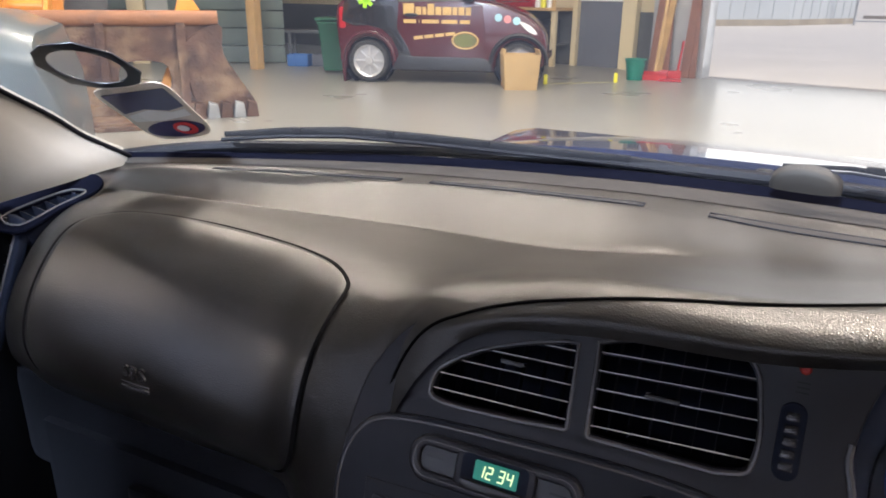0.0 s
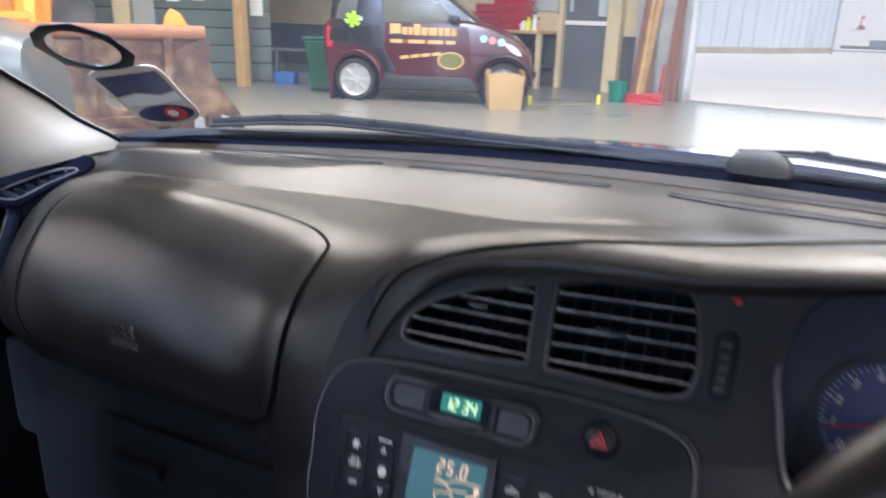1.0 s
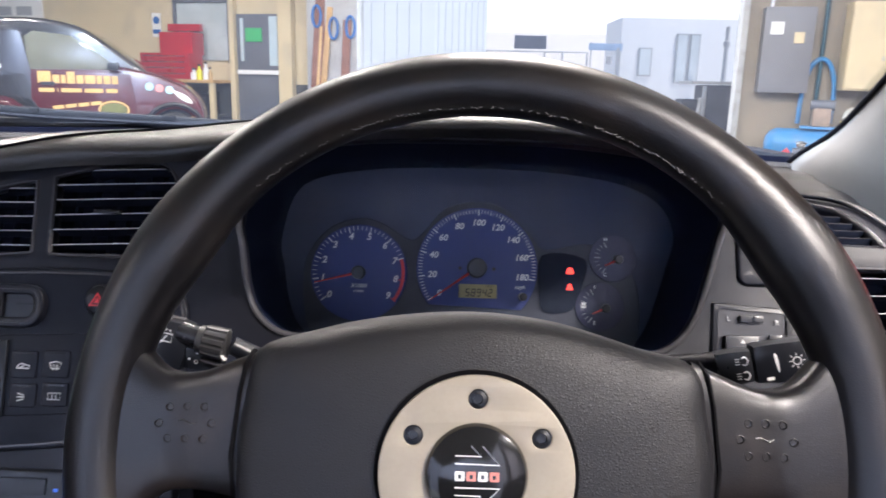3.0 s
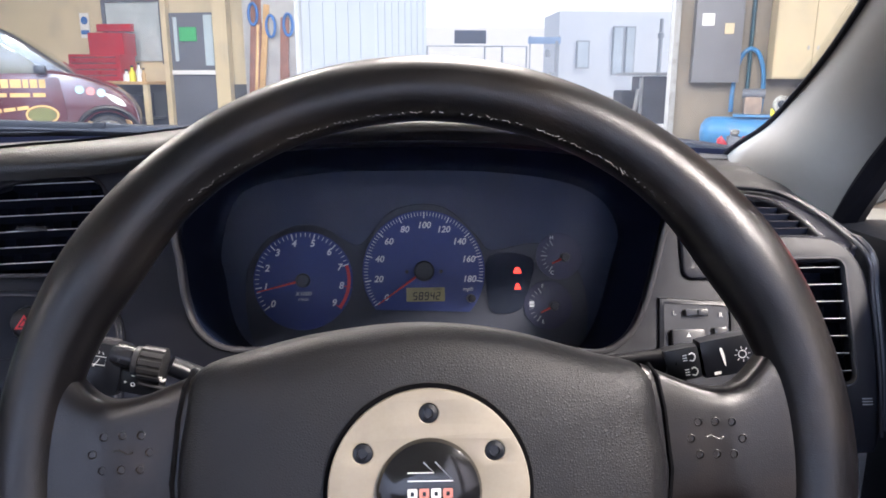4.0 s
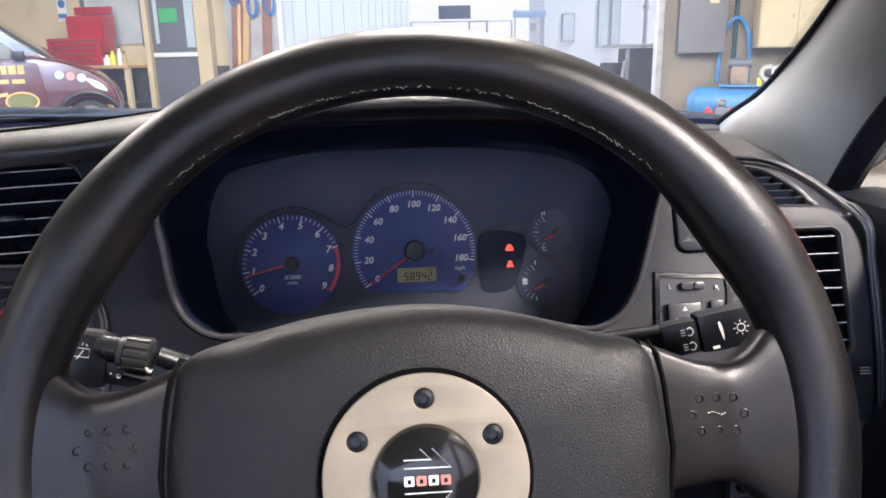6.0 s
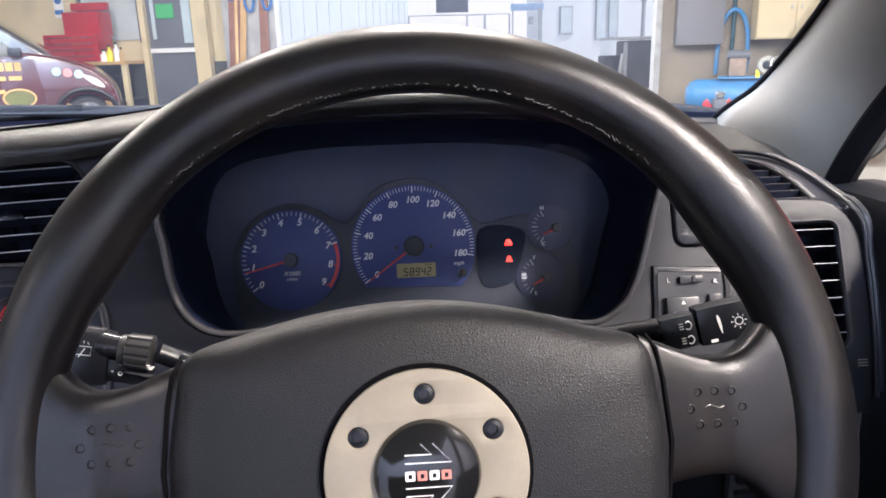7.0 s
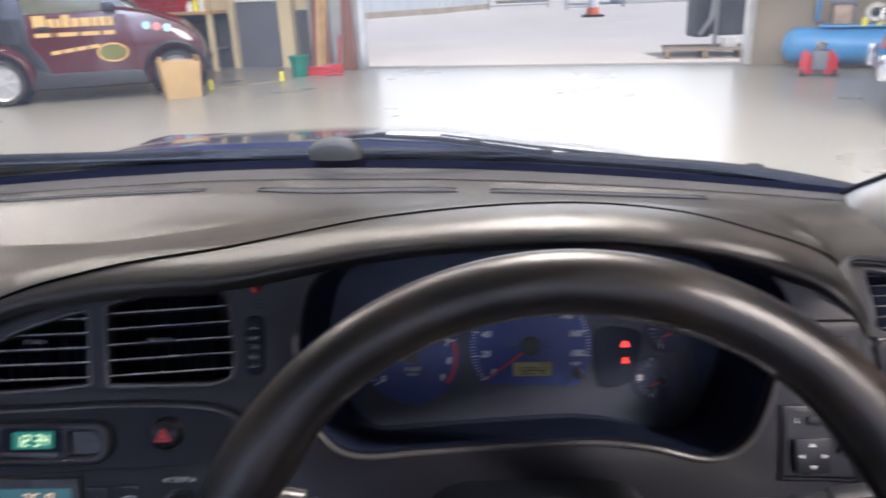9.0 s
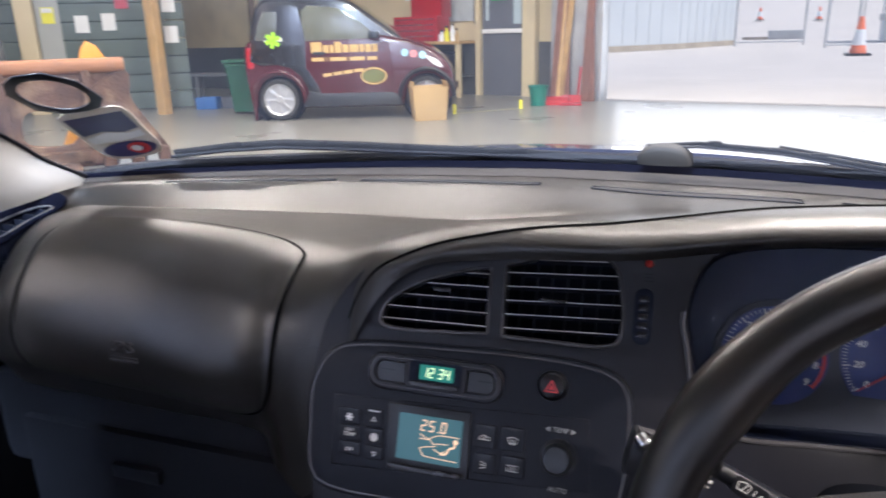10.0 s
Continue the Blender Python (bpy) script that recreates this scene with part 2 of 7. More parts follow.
# ---- mesh tools ----
def finish(name, bm, material, parent=None, label="", m=None, sharp=40):
    me = bpy.data.meshes.new(name)
    if m is not None:
        bm.transform(m)
    bm.normal_update()
    bm.to_mesh(me)
    bm.free()
    for mt in material if isinstance(material, (list, tuple)) else (material,):
        me.materials.append(mt)
    me.shade_smooth()
    me.set_sharp_from_angle(angle=radians(sharp))
    ob = new(name, me)
    if parent is not None:
        ob.parent = parent
    if label:
        ob["label"] = label
    return ob


def part(name, bm, material, parent, label="", m=None, sharp=40):
    return finish(name, bm, material, parent, label, m, sharp)


def thing(name, label, category, group="", kind="", at=(0, 0, 0)):
    """An Empty that holds a thing's parts; the parts keep world places."""
    ob = new(name)
    ob.empty_display_size = 0.05
    return tagged(ob, label, category, group, kind)


def box(bm, c, s, bevel=0.0, m=None, seg=2):
    made = bmesh.ops.create_cube(bm, size=1.0)["verts"]
    mat4 = Matrix.Translation(c) @ Matrix.Diagonal((*s, 1))
    bmesh.ops.transform(bm, matrix=mat4, verts=made)
    if bevel:
        edges = list({e for v in made for e in v.link_edges})
        made = [v for v in bmesh.ops.bevel(bm, geom=edges, offset=bevel, segments=seg, profile=0.7, affect="EDGES")["verts"]] + [v for v in made if v.is_valid]
    if m is not None:
        bmesh.ops.transform(bm, matrix=m, verts=list({v for v in made if v.is_valid}))
    return bm


def boxed(c, s, bevel=0.0, m=None):
    return box(bmesh.new(), c, s, bevel, m)


def grid(bm, rows, close_u=False, close_v=False):
    vs = [[bm.verts.new(p) for p in r] for r in rows]
    nu, nv = len(vs), len(vs[0])
    for i in range(nu if close_u else nu - 1):
        for j in range(nv if close_v else nv - 1):
            bm.faces.new((vs[i][j], vs[i][(j + 1) % nv], vs[(i + 1) % nu][(j + 1) % nv], vs[(i + 1) % nu][j]))
    return vs


def tube(bm, pts, radius, seg=10, closed=False, flat=1.0, up=(0, 0, 1), caps=True):
    """A round or flattened bar along points; radius may be a list."""
    pts = [Vector(p) for p in pts]
    n = len(pts)
    rows = []
    for i, p in enumerate(pts):
        a, b = pts[(i - 1) % n if closed else max(i - 1, 0)], pts[(i + 1) % n if closed else min(i + 1, n - 1)]
        d = (b - a).normalized()
        side = d.cross(Vector(up))
        side = side.normalized() if side.length > 1e-4 else Vector((1, 0, 0))
        top = side.cross(d)
        r = radius[i] if isinstance(radius, (list, tuple)) else radius
        rows.append([p + side * math.cos(t) * r + top * math.sin(t) * r * flat for t in [2 * math.pi * k / seg for k in range(seg)]])
    vs = grid(bm, rows, close_u=closed, close_v=True)
    if caps and not closed:
        bm.faces.new(vs[0][::-1])
        bm.faces.new(vs[-1])
    return bm


def lathe(bm, prof, seg=32, m=None, caps=True):
    """Turns (radius, height) points round the z axis."""
    rows = [[(r * math.cos(2 * math.pi * k / seg), r * math.sin(2 * math.pi * k / seg), h) for k in range(seg)] for r, h in prof]
    vs = grid(bm, rows, close_v=True)
    if caps and prof[0][0] > 1e-6:
        bm.faces.new(vs[0][::-1])
    if caps and prof[-1][0] > 1e-6:
        bm.faces.new(vs[-1])
    if m is not None:
        bmesh.ops.transform(bm, matrix=m, verts=[v for r in vs for v in r])
    bmesh.ops.remove_doubles(bm, verts=[v for r in vs for v in r], dist=1e-6)
    return bm


def curve_mesh(cu):
    ob = bpy.data.objects.new("shape", cu)
    me = bpy.data.meshes.new_from_object(ob)
    bm = bmesh.new()
    bm.from_mesh(me)
    bpy.data.objects.remove(ob)
    bpy.data.meshes.remove(me)
    bpy.data.curves.remove(cu)
    bmesh.ops.remove_doubles(bm, verts=bm.verts, dist=1e-6)
    return bm


def plate(outlines, depth, bevel=0.0, m=None):
    """A flat plate from its outline and holes in x and y; its face lies at z = 0 and its back at -depth."""
    cu = bpy.data.curves.new("shape", "CURVE")
    cu.dimensions, cu.fill_mode = "2D", "BOTH"
    cu.extrude, cu.bevel_depth, cu.bevel_resolution = max(depth / 2 - bevel, 0.0), bevel, 2
    for o in outlines:
        sp = cu.splines.new("POLY")
        sp.points.add(len(o) - 1)
        for p, (x, y) in zip(sp.points, o):
            p.co = (x, y, 0, 1)
        sp.use_cyclic_u = True
    bm = curve_mesh(cu)
    bmesh.ops.translate(bm, vec=(0, 0, -depth / 2), verts=bm.verts)
    if m is not None:
        bm.transform(m)
    return bm


def lettering(text, size, m, thick=0.0003, align="CENTER", shear=0.0, bold=0.0):
    cu = bpy.data.curves.new("shape", "FONT")
    cu.body, cu.size, cu.extrude, cu.align_x, cu.align_y, cu.shear = text, size, thick, align, "CENTER", shear
    cu.resolution_u, cu.offset = 3, bold
    bm = curve_mesh(cu)
    bm.transform(m)
    return bm


def rounded(x0, y0, x1, y1, r, n=6):
    out = []
    for cx, cy, a in ((x1 - r, y1 - r, 0), (x0 + r, y1 - r, 90), (x0 + r, y0 + r, 180), (x1 - r, y0 + r, 270)):
        out += [(cx + r * math.cos(radians(a + 90 * k / n)), cy + r * math.sin(radians(a + 90 * k / n))) for k in range(n + 1)]
    return out


def ring_pts(cx, cy, r, n=40):
    return [(cx + r * math.cos(2 * math.pi * k / n), cy + r * math.sin(2 * math.pi * k / n)) for k in range(n)]


def smooth_poly(pts, n=5, closed=True):
    """A rounded outline through points (Catmull-Rom)."""
    p = [np.array(q, float) for q in pts]
    out, k = [], len(p)
    for i in range(k if closed else k - 1):
        a, b, c, d = (p[(i + j) % k] if closed else p[min(max(i + j, 0), k - 1)] for j in (-1, 0, 1, 2))
        for s in range(n):
            t = s / n
            out.append(tuple(0.5 * (2 * b + (c - a) * t + (2 * a - 5 * b + 4 * c - d) * t * t + (3 * b - 3 * c + d - a) * t ** 3)))
    if not closed:
        out.append(tuple(p[-1]))
    return out


def moved(pts, dx, dy):
    return [(x + dx, y + dy) for x, y in pts]


def shrunk(pts, d):
    """An outline moved inwards by about d."""
    c = np.mean(np.array(pts), 0)
    out = []
    for i, q in enumerate(pts):
        a, b = np.array(pts[i - 1]), np.array(pts[(i + 1) % len(pts)])
        t = b - a
        nrm = np.array([-t[1], t[0]]) / (np.linalg.norm(t) + 1e-9)
        if nrm @ (c - np.array(q)) < 0:
            nrm = -nrm
        out.append(tuple(np.array(q) + nrm * d))
    return out


def plane_frame(origin, right, up):
    r, u = Vector(right).normalized(), Vector(up).normalized()
    n = r.cross(u).normalized()
    u = n.cross(r)
    return Matrix(((r.x, u.x, n.x, origin[0]), (r.y, u.y, n.y, origin[1]), (r.z, u.z, n.z, origin[2]), (0, 0, 0, 1)))


UP = 1.0846  # length along the fascia per metre of height
FM = plane_frame((0, 0.395, 0.80), (1, 0, 0), (0, 0.42, 1))


def fv(z):
    return (z - 0.80) * UP


def fp(pts):
    """Outline points given as x and height, laid into the fascia's plane."""
    return [(x, fv(z)) for x, z in pts]


def off(w):
    return FM @ Matrix.Translation((0, 0, w))


def spot(x, z, w=0.0):
    """A frame on the fascia at x and height z, w metres proud of it."""
    return FM @ Matrix.Translation((x, fv(z), w))


# ---- the car's dashboard ----
def screen_y(x, z):
    return 0.93 - 0.45 * x * x - 1.45 * (z - 0.90)


dash = thing("dashboard", "dark grey-brown grained vinyl car dashboard with rounded passenger side", "dashboard")

# profiles of the padded top from the windscreen to the knee side, (y, z) per station
PROFILES = {
    -0.74: [(.915, .897), (.86, .888), (.80, .880), (.765, .872), (.72, .852), (.66, .838), (.63, .832), (.60, .820), (.565, .798), (.54, .765), (.52, .735), (.51, .705), (.51, .685), (.51, .66)],
    -0.70: [(.915, .897), (.86, .888), (.80, .884), (.765, .880), (.72, .866), (.65, .858), (.615, .855), (.575, .845), (.535, .822), (.50, .785), (.48, .75), (.472, .712), (.478, .687), (.49, .66)],
    -0.66: [(.915, .897), (.86, .888), (.80, .885), (.765, .885), (.72, .870), (.64, .866), (.585, .869), (.54, .864), (.495, .840), (.458, .797), (.438, .756), (.437, .715), (.452, .69), (.47, .66)],
    -0.58: [(.915, .897), (.86, .888), (.80, .885), (.765, .885), (.72, .868), (.64, .866), (.57, .874), (.52, .877), (.475, .858), (.435, .815), (.415, .767), (.420, .725), (.44, .695), (.465, .66)],
    -0.42: [(.915, .897), (.86, .888), (.80, .885), (.765, .885), (.72, .868), (.64, .866), (.57, .874), (.515, .877), (.472, .858), (.433, .815), (.413, .767), (.417, .725), (.436, .695), (.46, .66)],
    -0.28: [(.915, .897), (.86, .888), (.80, .885), (.765, .885), (.72, .869), (.64, .865), (.57, .867), (.525, .865), (.480, .848), (.438, .805), (.414, .757), (.415, .718), (.43, .69), (.45, .66)],
    -0.22: [(.915, .897), (.86, .888), (.80, .884), (.765, .884), (.72, .871), (.64, .866), (.57, .868), (.52, .868), (.472, .860), (.432, .832), (.408, .79), (.398, .745), (.395, .71), (.39, .66)],
    -0.17: [(.915, .897), (.86, .888), (.80, .884), (.765, .884), (.72, .872), (.64, .868), (.57, .873), (.51, .876), (.465, .872), (.432, .853), (.412, .82), (.398, .78), (.386, .735), (.372, .66)],
    -0.13: [(.915, .897), (.86, .888), (.80, .884), (.76, .883), (.71, .874), (.64, .871), (.57, .879), (.515, .885), (.475, .888), (.450, .887), (.436, .881), (.4265, .868), (.4185, .850), (.402, .81)],
    -0.08: [(.915, .897), (.86, .889), (.80, .884), (.755, .883), (.705, .877), (.64, .876), (.57, .886), (.52, .895), (.480, .903), (.460, .9065), (.449, .906), (.441, .902), (.4345, .893), (.430, .880)],
    0.00: [(.915, .897), (.86, .889), (.80, .884), (.75, .883), (.70, .881), (.64, .885), (.57, .896), (.52, .906), (.480, .916), (.465, .922), (.455, .9245), (.447, .923), (.441, .916), (.437, .904)],
    0.12: [(.915, .897), (.86, .889), (.80, .884), (.75, .884), (.70, .885), (.64, .893), (.57, .908), (.52, .918), (.480, .927), (.458, .932), (.446, .933), (.438, .930), (.435, .921), (.436, .909)],
    0.24: [(.915, .897), (.86, .889), (.80, .885), (.75, .886), (.70, .890), (.64, .902), (.57, .922), (.52, .934), (.480, .941), (.452, .944), (.432, .942), (.420, .936), (.419, .927), (.43, .917)],
    0.38: [(.915, .897), (.86, .889), (.80, .885), (.75, .887), (.70, .892), (.64, .906), (.57, .928), (.52, .940), (.480, .946), (.452, .948), (.432, .946), (.420, .940), (.419, .930), (.43, .920)],
    0.48: [(.915, .897), (.86, .889), (.80, .885), (.75, .887), (.70, .891), (.64, .903), (.57, .921), (.52, .931), (.480, .936), (.452, .937), (.432, .935), (.420, .929), (.419, .919), (.43, .909)],
    0.56: [(.915, .897), (.86, .889), (.80, .886), (.75, .887), (.70, .890), (.64, .897), (.57, .908), (.52, .913), (.480, .914), (.452, .912), (.432, .908), (.421, .900), (.419, .889), (.43, .877)],
    0.60: [(.915, .897), (.86, .889), (.80, .886), (.75, .887), (.70, .889), (.64, .893), (.57, .897), (.52, .896), (.480, .892), (.452, .884), (.434, .873), (.424, .861), (.42, .849), (.43, .838)],
    0.63: [(.915, .897), (.86, .889), (.80, .887), (.75, .888), (.70, .889), (.64, .889), (.58, .885), (.54, .876), (.500, .866), (.470, .857), (.445, .848), (.428, .84), (.42, .83), (.42, .82)],
    0.75: [(.915, .897), (.86, .889), (.80, .887), (.75, .888), (.70, .888), (.64, .887), (.58, .880), (.54, .870), (.500, .860), (.470, .851), (.445, .842), (.428, .834), (.42, .82), (.42, .81)],
}
for x, row in PROFILES.items():   # step in front of the demister ledge
    if x < 0.1 and x > -0.68:
        deep = min(1.0, (0.1 - x) / 0.25)
        low = row[5][1] + (0.8655 - row[5][1]) * deep
        row[2], row[3], row[4], row[5] = (.805, .8865), (.778, .8855), (.686, low + 0.0018), (.660, low)
for x in (-0.13, -0.08):   # the pad's lip stands a little proud of the fascia
    for k, d in ((10, .001), (11, .003), (12, .004), (13, .0045)):
        PROFILES[x][k] = (PROFILES[x][k][0] - d, PROFILES[x][k][1])
for x, lift in ((-0.17, .0015), (-0.13, .003), (-0.08, .0035), (0.0, .0035), (0.12, .003), (0.24, .001)):   # the brow falls towards the seats
    for k, share in ((6, .35), (7, .75), (8, 1.0), (9, .55)):
        PROFILES[x][k] = (PROFILES[x][k][0], PROFILES[x][k][1] + lift * share)
for x, tail in ((-0.08, ((.445, .907), (.429, .901), (.4165, .891), (.4155, .879))), (0.0, ((.448, .9245), (.432, .9195), (.4215, .910), (.4215, .898))), (0.12, ((.443, .9315), (.428, .9275), (.4175, .919), (.4195, .9085)))):
    PROFILES[x][10:] = tail   # rounded brow over the centre vents
for x, zc in ((0.24, .9460), (0.38, .9525), (0.48, .9420)):   # hood over the instruments
    PROFILES[x][7:] = [(.51, zc - .009), (.485, zc - .0025), (.458, zc), (.440, zc - .0015), (.428, zc - .0065), (.4225, zc - .0135), (.430, zc - .0215)]
for x, drop in ((0.12, .001), (0.56, .002)):
    for k in range(7, 14):
        PROFILES[x][k] = (PROFILES[x][k][0], PROFILES[x][k][1] - drop)
PROFILES[0.56][7:] = (.51, .9125), (.485, .9155), (.458, .9165), (.441, .9145), (.430, .909), (.4265, .901), (.435, .893)
PROFILES[0.60][7:] = (.52, .8985), (.480, .8995), (.452, .8965), (.434, .889), (.425, .880), (.423, .873), (.435, .867)
PROFILES[0.615] = PROFILES[0.60][:8] + [(.480, .885), (.452, .876), (.434, .866), (.424, .855), (.42, .845), (.43, .835)]
for x in (0.63, 0.75):   # room for the corner vent
    for k in range(8, 14):
        PROFILES[x][k] = (PROFILES[x][k][0] + max(0, k - 9) * 0.017, PROFILES[x][k][1] - 0.022)
STATIONS = sorted(PROFILES)
TABLE = np.array([PROFILES[x] for x in STATIONS])


def pad_point(x, k):
    """A point of the padded top at x; k runs from the windscreen (0) to the knee side (13)."""
    i = int(np.clip(np.searchsorted(STATIONS, x) - 1, 0, len(STATIONS) - 2))
    t = (x - STATIONS[i]) / (STATIONS[i + 1] - STATIONS[i])
    t = min(max(t, 0), 1)
    m0 = (TABLE[i + 1] - TABLE[max(i - 1, 0)]) / (STATIONS[i + 1] - STATIONS[max(i - 1, 0)])
    j = min(i + 2, len(STATIONS) - 1)
    m1 = (TABLE[j] - TABLE[i]) / (STATIONS[j] - STATIONS[i])
    h = STATIONS[i + 1] - STATIONS[i]
    row = (2 * t ** 3 - 3 * t * t + 1) * TABLE[i] + (t ** 3 - 2 * t * t + t) * h * m0 + (3 * t * t - 2 * t ** 3) * TABLE[i + 1] + (t ** 3 - t * t) * h * m1
    q = min(int(k), 12)
    s = k - q
    a, b, c, d = row[max(q - 1, 0)], row[q], row[q + 1], row[min(q + 2, 13)]
    y, z = 0.5 * (2 * b + (c - a) * s + (2 * a - 5 * b + 4 * c - d) * s * s + (3 * b - 3 * c + d - a) * s ** 3)
    front = screen_y(x, 0.9) - 0.012
    if y > 0.60:
        y = 0.60 + (y - 0.60) * (front - 0.60) / 0.315
    return Vector((x, y, z))


def pad_normal(x, k):
    a = pad_point(x + 0.004, k) - pad_point(x - 0.004, k)
    b = pad_point(x, min(k + 0.1, 13)) - pad_point(x, max(k - 0.1, 0))
    n = b.cross(a).normalized()
    return n if n.z > 0 or n.y < 0 else -n


bm = bmesh.new()
grid(bm, [[pad_point(-0.74 + 1.49 * i / 150, 13 * j / 72) for j in range(73)] for i in range(151)])
part("padded_top", bm, DASH, dash)
bm = bmesh.new()
grid(bm, [[pad_point(-0.735 + 1.48 * i / 80, 0.62 * j / 5) + Vector((0, 0, 0.0018)) for j in range(6)] for i in range(81)])
part("screen_trough", bm, FELT, dash, "matt black strip along the windscreen foot")
bm = bmesh.new()
grid(bm, [[pad_point(-0.735 + 1.48 * i / 80, 0.60 + 0.70 * j / 5) + Vector((0, 0, 0.0012)) for j in range(6)] for i in range(81)])
part("front_ledge", bm, LEDGE, dash, "matt brown-grey ledge in front of the demister slots")


def bag_patch(grow, lift, drop):
    """The passenger airbag's lid, wrapped over the padded front."""
    rows = []
    nu, nv = 60, 48
    for i in range(nu + 1):
        r = []
        for j in range(nv + 1):
            s, t = 2 * i / nu - 1, 2 * j / nv - 1
            s2, t2 = s * (1 - 0.075 * abs(t) ** 6), t * (1 - (0.40 * abs(s) ** 3.4 if t < 0 else 0.16 * abs(s) ** 5))
            x = -0.4085 + (0.1840 + grow) * s2 - 0.005 * t2 * (0.5 + 0.5 * s2)
            k = 8.95 + ((2.42 if t < 0 else 2.80) + grow * 24) * t2
            edge = max(abs(s), abs(t))
            h = lift - drop * max(0.0, (edge - 0.93) / 0.07) ** 2.2
            r.append(pad_point(x, k) + pad_normal(x, k) * h)
        rows.append(r)
    b = bmesh.new()
    grid(b, rows)
    return b


part("lid_joint", bag_patch(0.0034, 0.0012, 0.0), EDGE, dash)
lid = part("airbag_lid", bag_patch(0.0, 0.0034, 0.0030), DASH, dash, "raised airbag lid with rounded corners")
n0 = pad_normal(-0.42, 10.2)
LIDM = plane_frame(pad_point(-0.42, 10.2) + n0 * 0.0046, (1, 0, 0), Vector((1, 0, 0)).cross(-n0))
part("embossing", lettering("SRS", 0.020, LIDM @ Matrix.Translation((0, 0.008, 0)), 0.0012), LIP, lid)
part("embossing", boxed((0, -0.0035, 0), (0.036, 0.0022, 0.0010), 0, LIDM), LIP, lid)
part("embossing", boxed((0, -0.0075, 0), (0.036, 0.0022, 0.0020), 0, LIDM), LIP, lid)

# seam between the soft top and the hood
seam_pts = [(-.158, 12.9), (-.153, 12.6), (-.142, 12.2), (-.118, 11.75), (-.085, 11.45), (-.045, 11.25), (0, 10.95), (.06, 10.2), (.135, 9.1), (.2, 8.3), (.3, 7.8), (.38, 7.75), (.46, 7.75), (.54, 7.7), (.60, 7.7), (.625, 8.2), (.632, 9.0)]
bm = bmesh.new()
tube(bm, [pad_point(*q) + pad_normal(*q) * 0.0004 for q in smooth_poly(seam_pts, 6, False)], [min(0.0013, 0.0001 + 0.00008 * i) for i in range(6 * (len(seam_pts) - 1) + 1)], 6)
part("seam", bm, EDGE, dash)

# demister slots by the windscreen
for xa, xb in ((-.585, -.335), (-.295, -.034), (.037, .292), (.334, .575)):
    bm = bmesh.new()
    rows = []
    for i in range(25):
        x = xa + (xb - xa) * i / 24
        w = 0.13 * min(1, min(i, 24 - i) / 1.5 + 0.25)
        rows.append([pad_point(x, 2.1 + w * (j / 3 - 0.5) * 2) + Vector((0, 0, 0.0012)) for j in range(4)])
    grid(bm, rows)
    slot = part("demister_slot", bm, LEDGE, dash)
    bm = bmesh.new()
    loop = [pad_point(xa + (xb - xa) * i / 24, 2.1 - 0.17) for i in range(25)] + [pad_point(xb - (xb - xa) * i / 24, 2.1 + 0.17) for i in range(25)]
    tube(bm, [p + Vector((0, 0, 0.0008)) for p in loop], 0.0010, 6, closed=True)
    part("slot_rim", bm, RUBBER, slot)

# fascia with its openings
OPENING = smooth_poly([(.166, .866), (.170, .84), (.176, .812), (.188, .790), (.213, .778), (.264, .780), (.33, .783), (.396, .785), (.44, .781), (.483, .772), (.508, .777), (.528, .799), (.547, .85), (.554, .877), (.537, .904), (.495, .920), (.42, .928), (.33, .929), (.25, .926), (.185, .911)], 4)
VENT_L = smooth_poly([(-.1038, .8337), (-.1035, .843), (-.0959, .854), (-.0693, .8697), (-.0372, .8806), (-.010, .8870)], 5, False) + [(-.0014, .888), (.0005, .8345), (-.0010, .8330), (-.0315, .8305), (-.0757, .8287), (-.0929, .8290), (-.1005, .8305)]
VENT_R = [(.0122, .8910), (.040, .8985)] + smooth_poly([(.0646, .9035), (.0937, .9044), (.1094, .8951), (.1148, .876), (.1175, .8581), (.1163, .843), (.1116, .8355), (.0952, .8318)], 4, False) + [(.0155, .832), (.0138, .834)]
OUTER = smooth_poly([(-.149, .66), (-.160, .72), (-.166, .773), (-.160, .82), (-.149, .848), (-.128, .874), (-.096, .8955), (-.041, .912), (.012, .921), (.062, .927), (.15, .933), (.25, .938), (.36, .939), (.46, .933), (.545, .913), (.588, .883)], 4, False) + [(.602, .872), (.611, .856), (.618, .82), (.6220, .79), (.6225, .70), (.13, .70), (.13, .66)]
fascia = part("fascia", plate([fp(OUTER), fp(OPENING), fp(VENT_L), fp(VENT_R)], 0.012, 0.002, off(0.0)), FASCIA, dash)


def span(poly, v):
    xs = []
    for (xa, ya), (xb, yb) in zip(poly, poly[1:] + poly[:1]):
        if (ya > v) != (yb > v):
            xs.append(xa + (xb - xa) * (v - ya) / (yb - ya))
    return (min(xs), max(xs)) if len(xs) > 1 else None


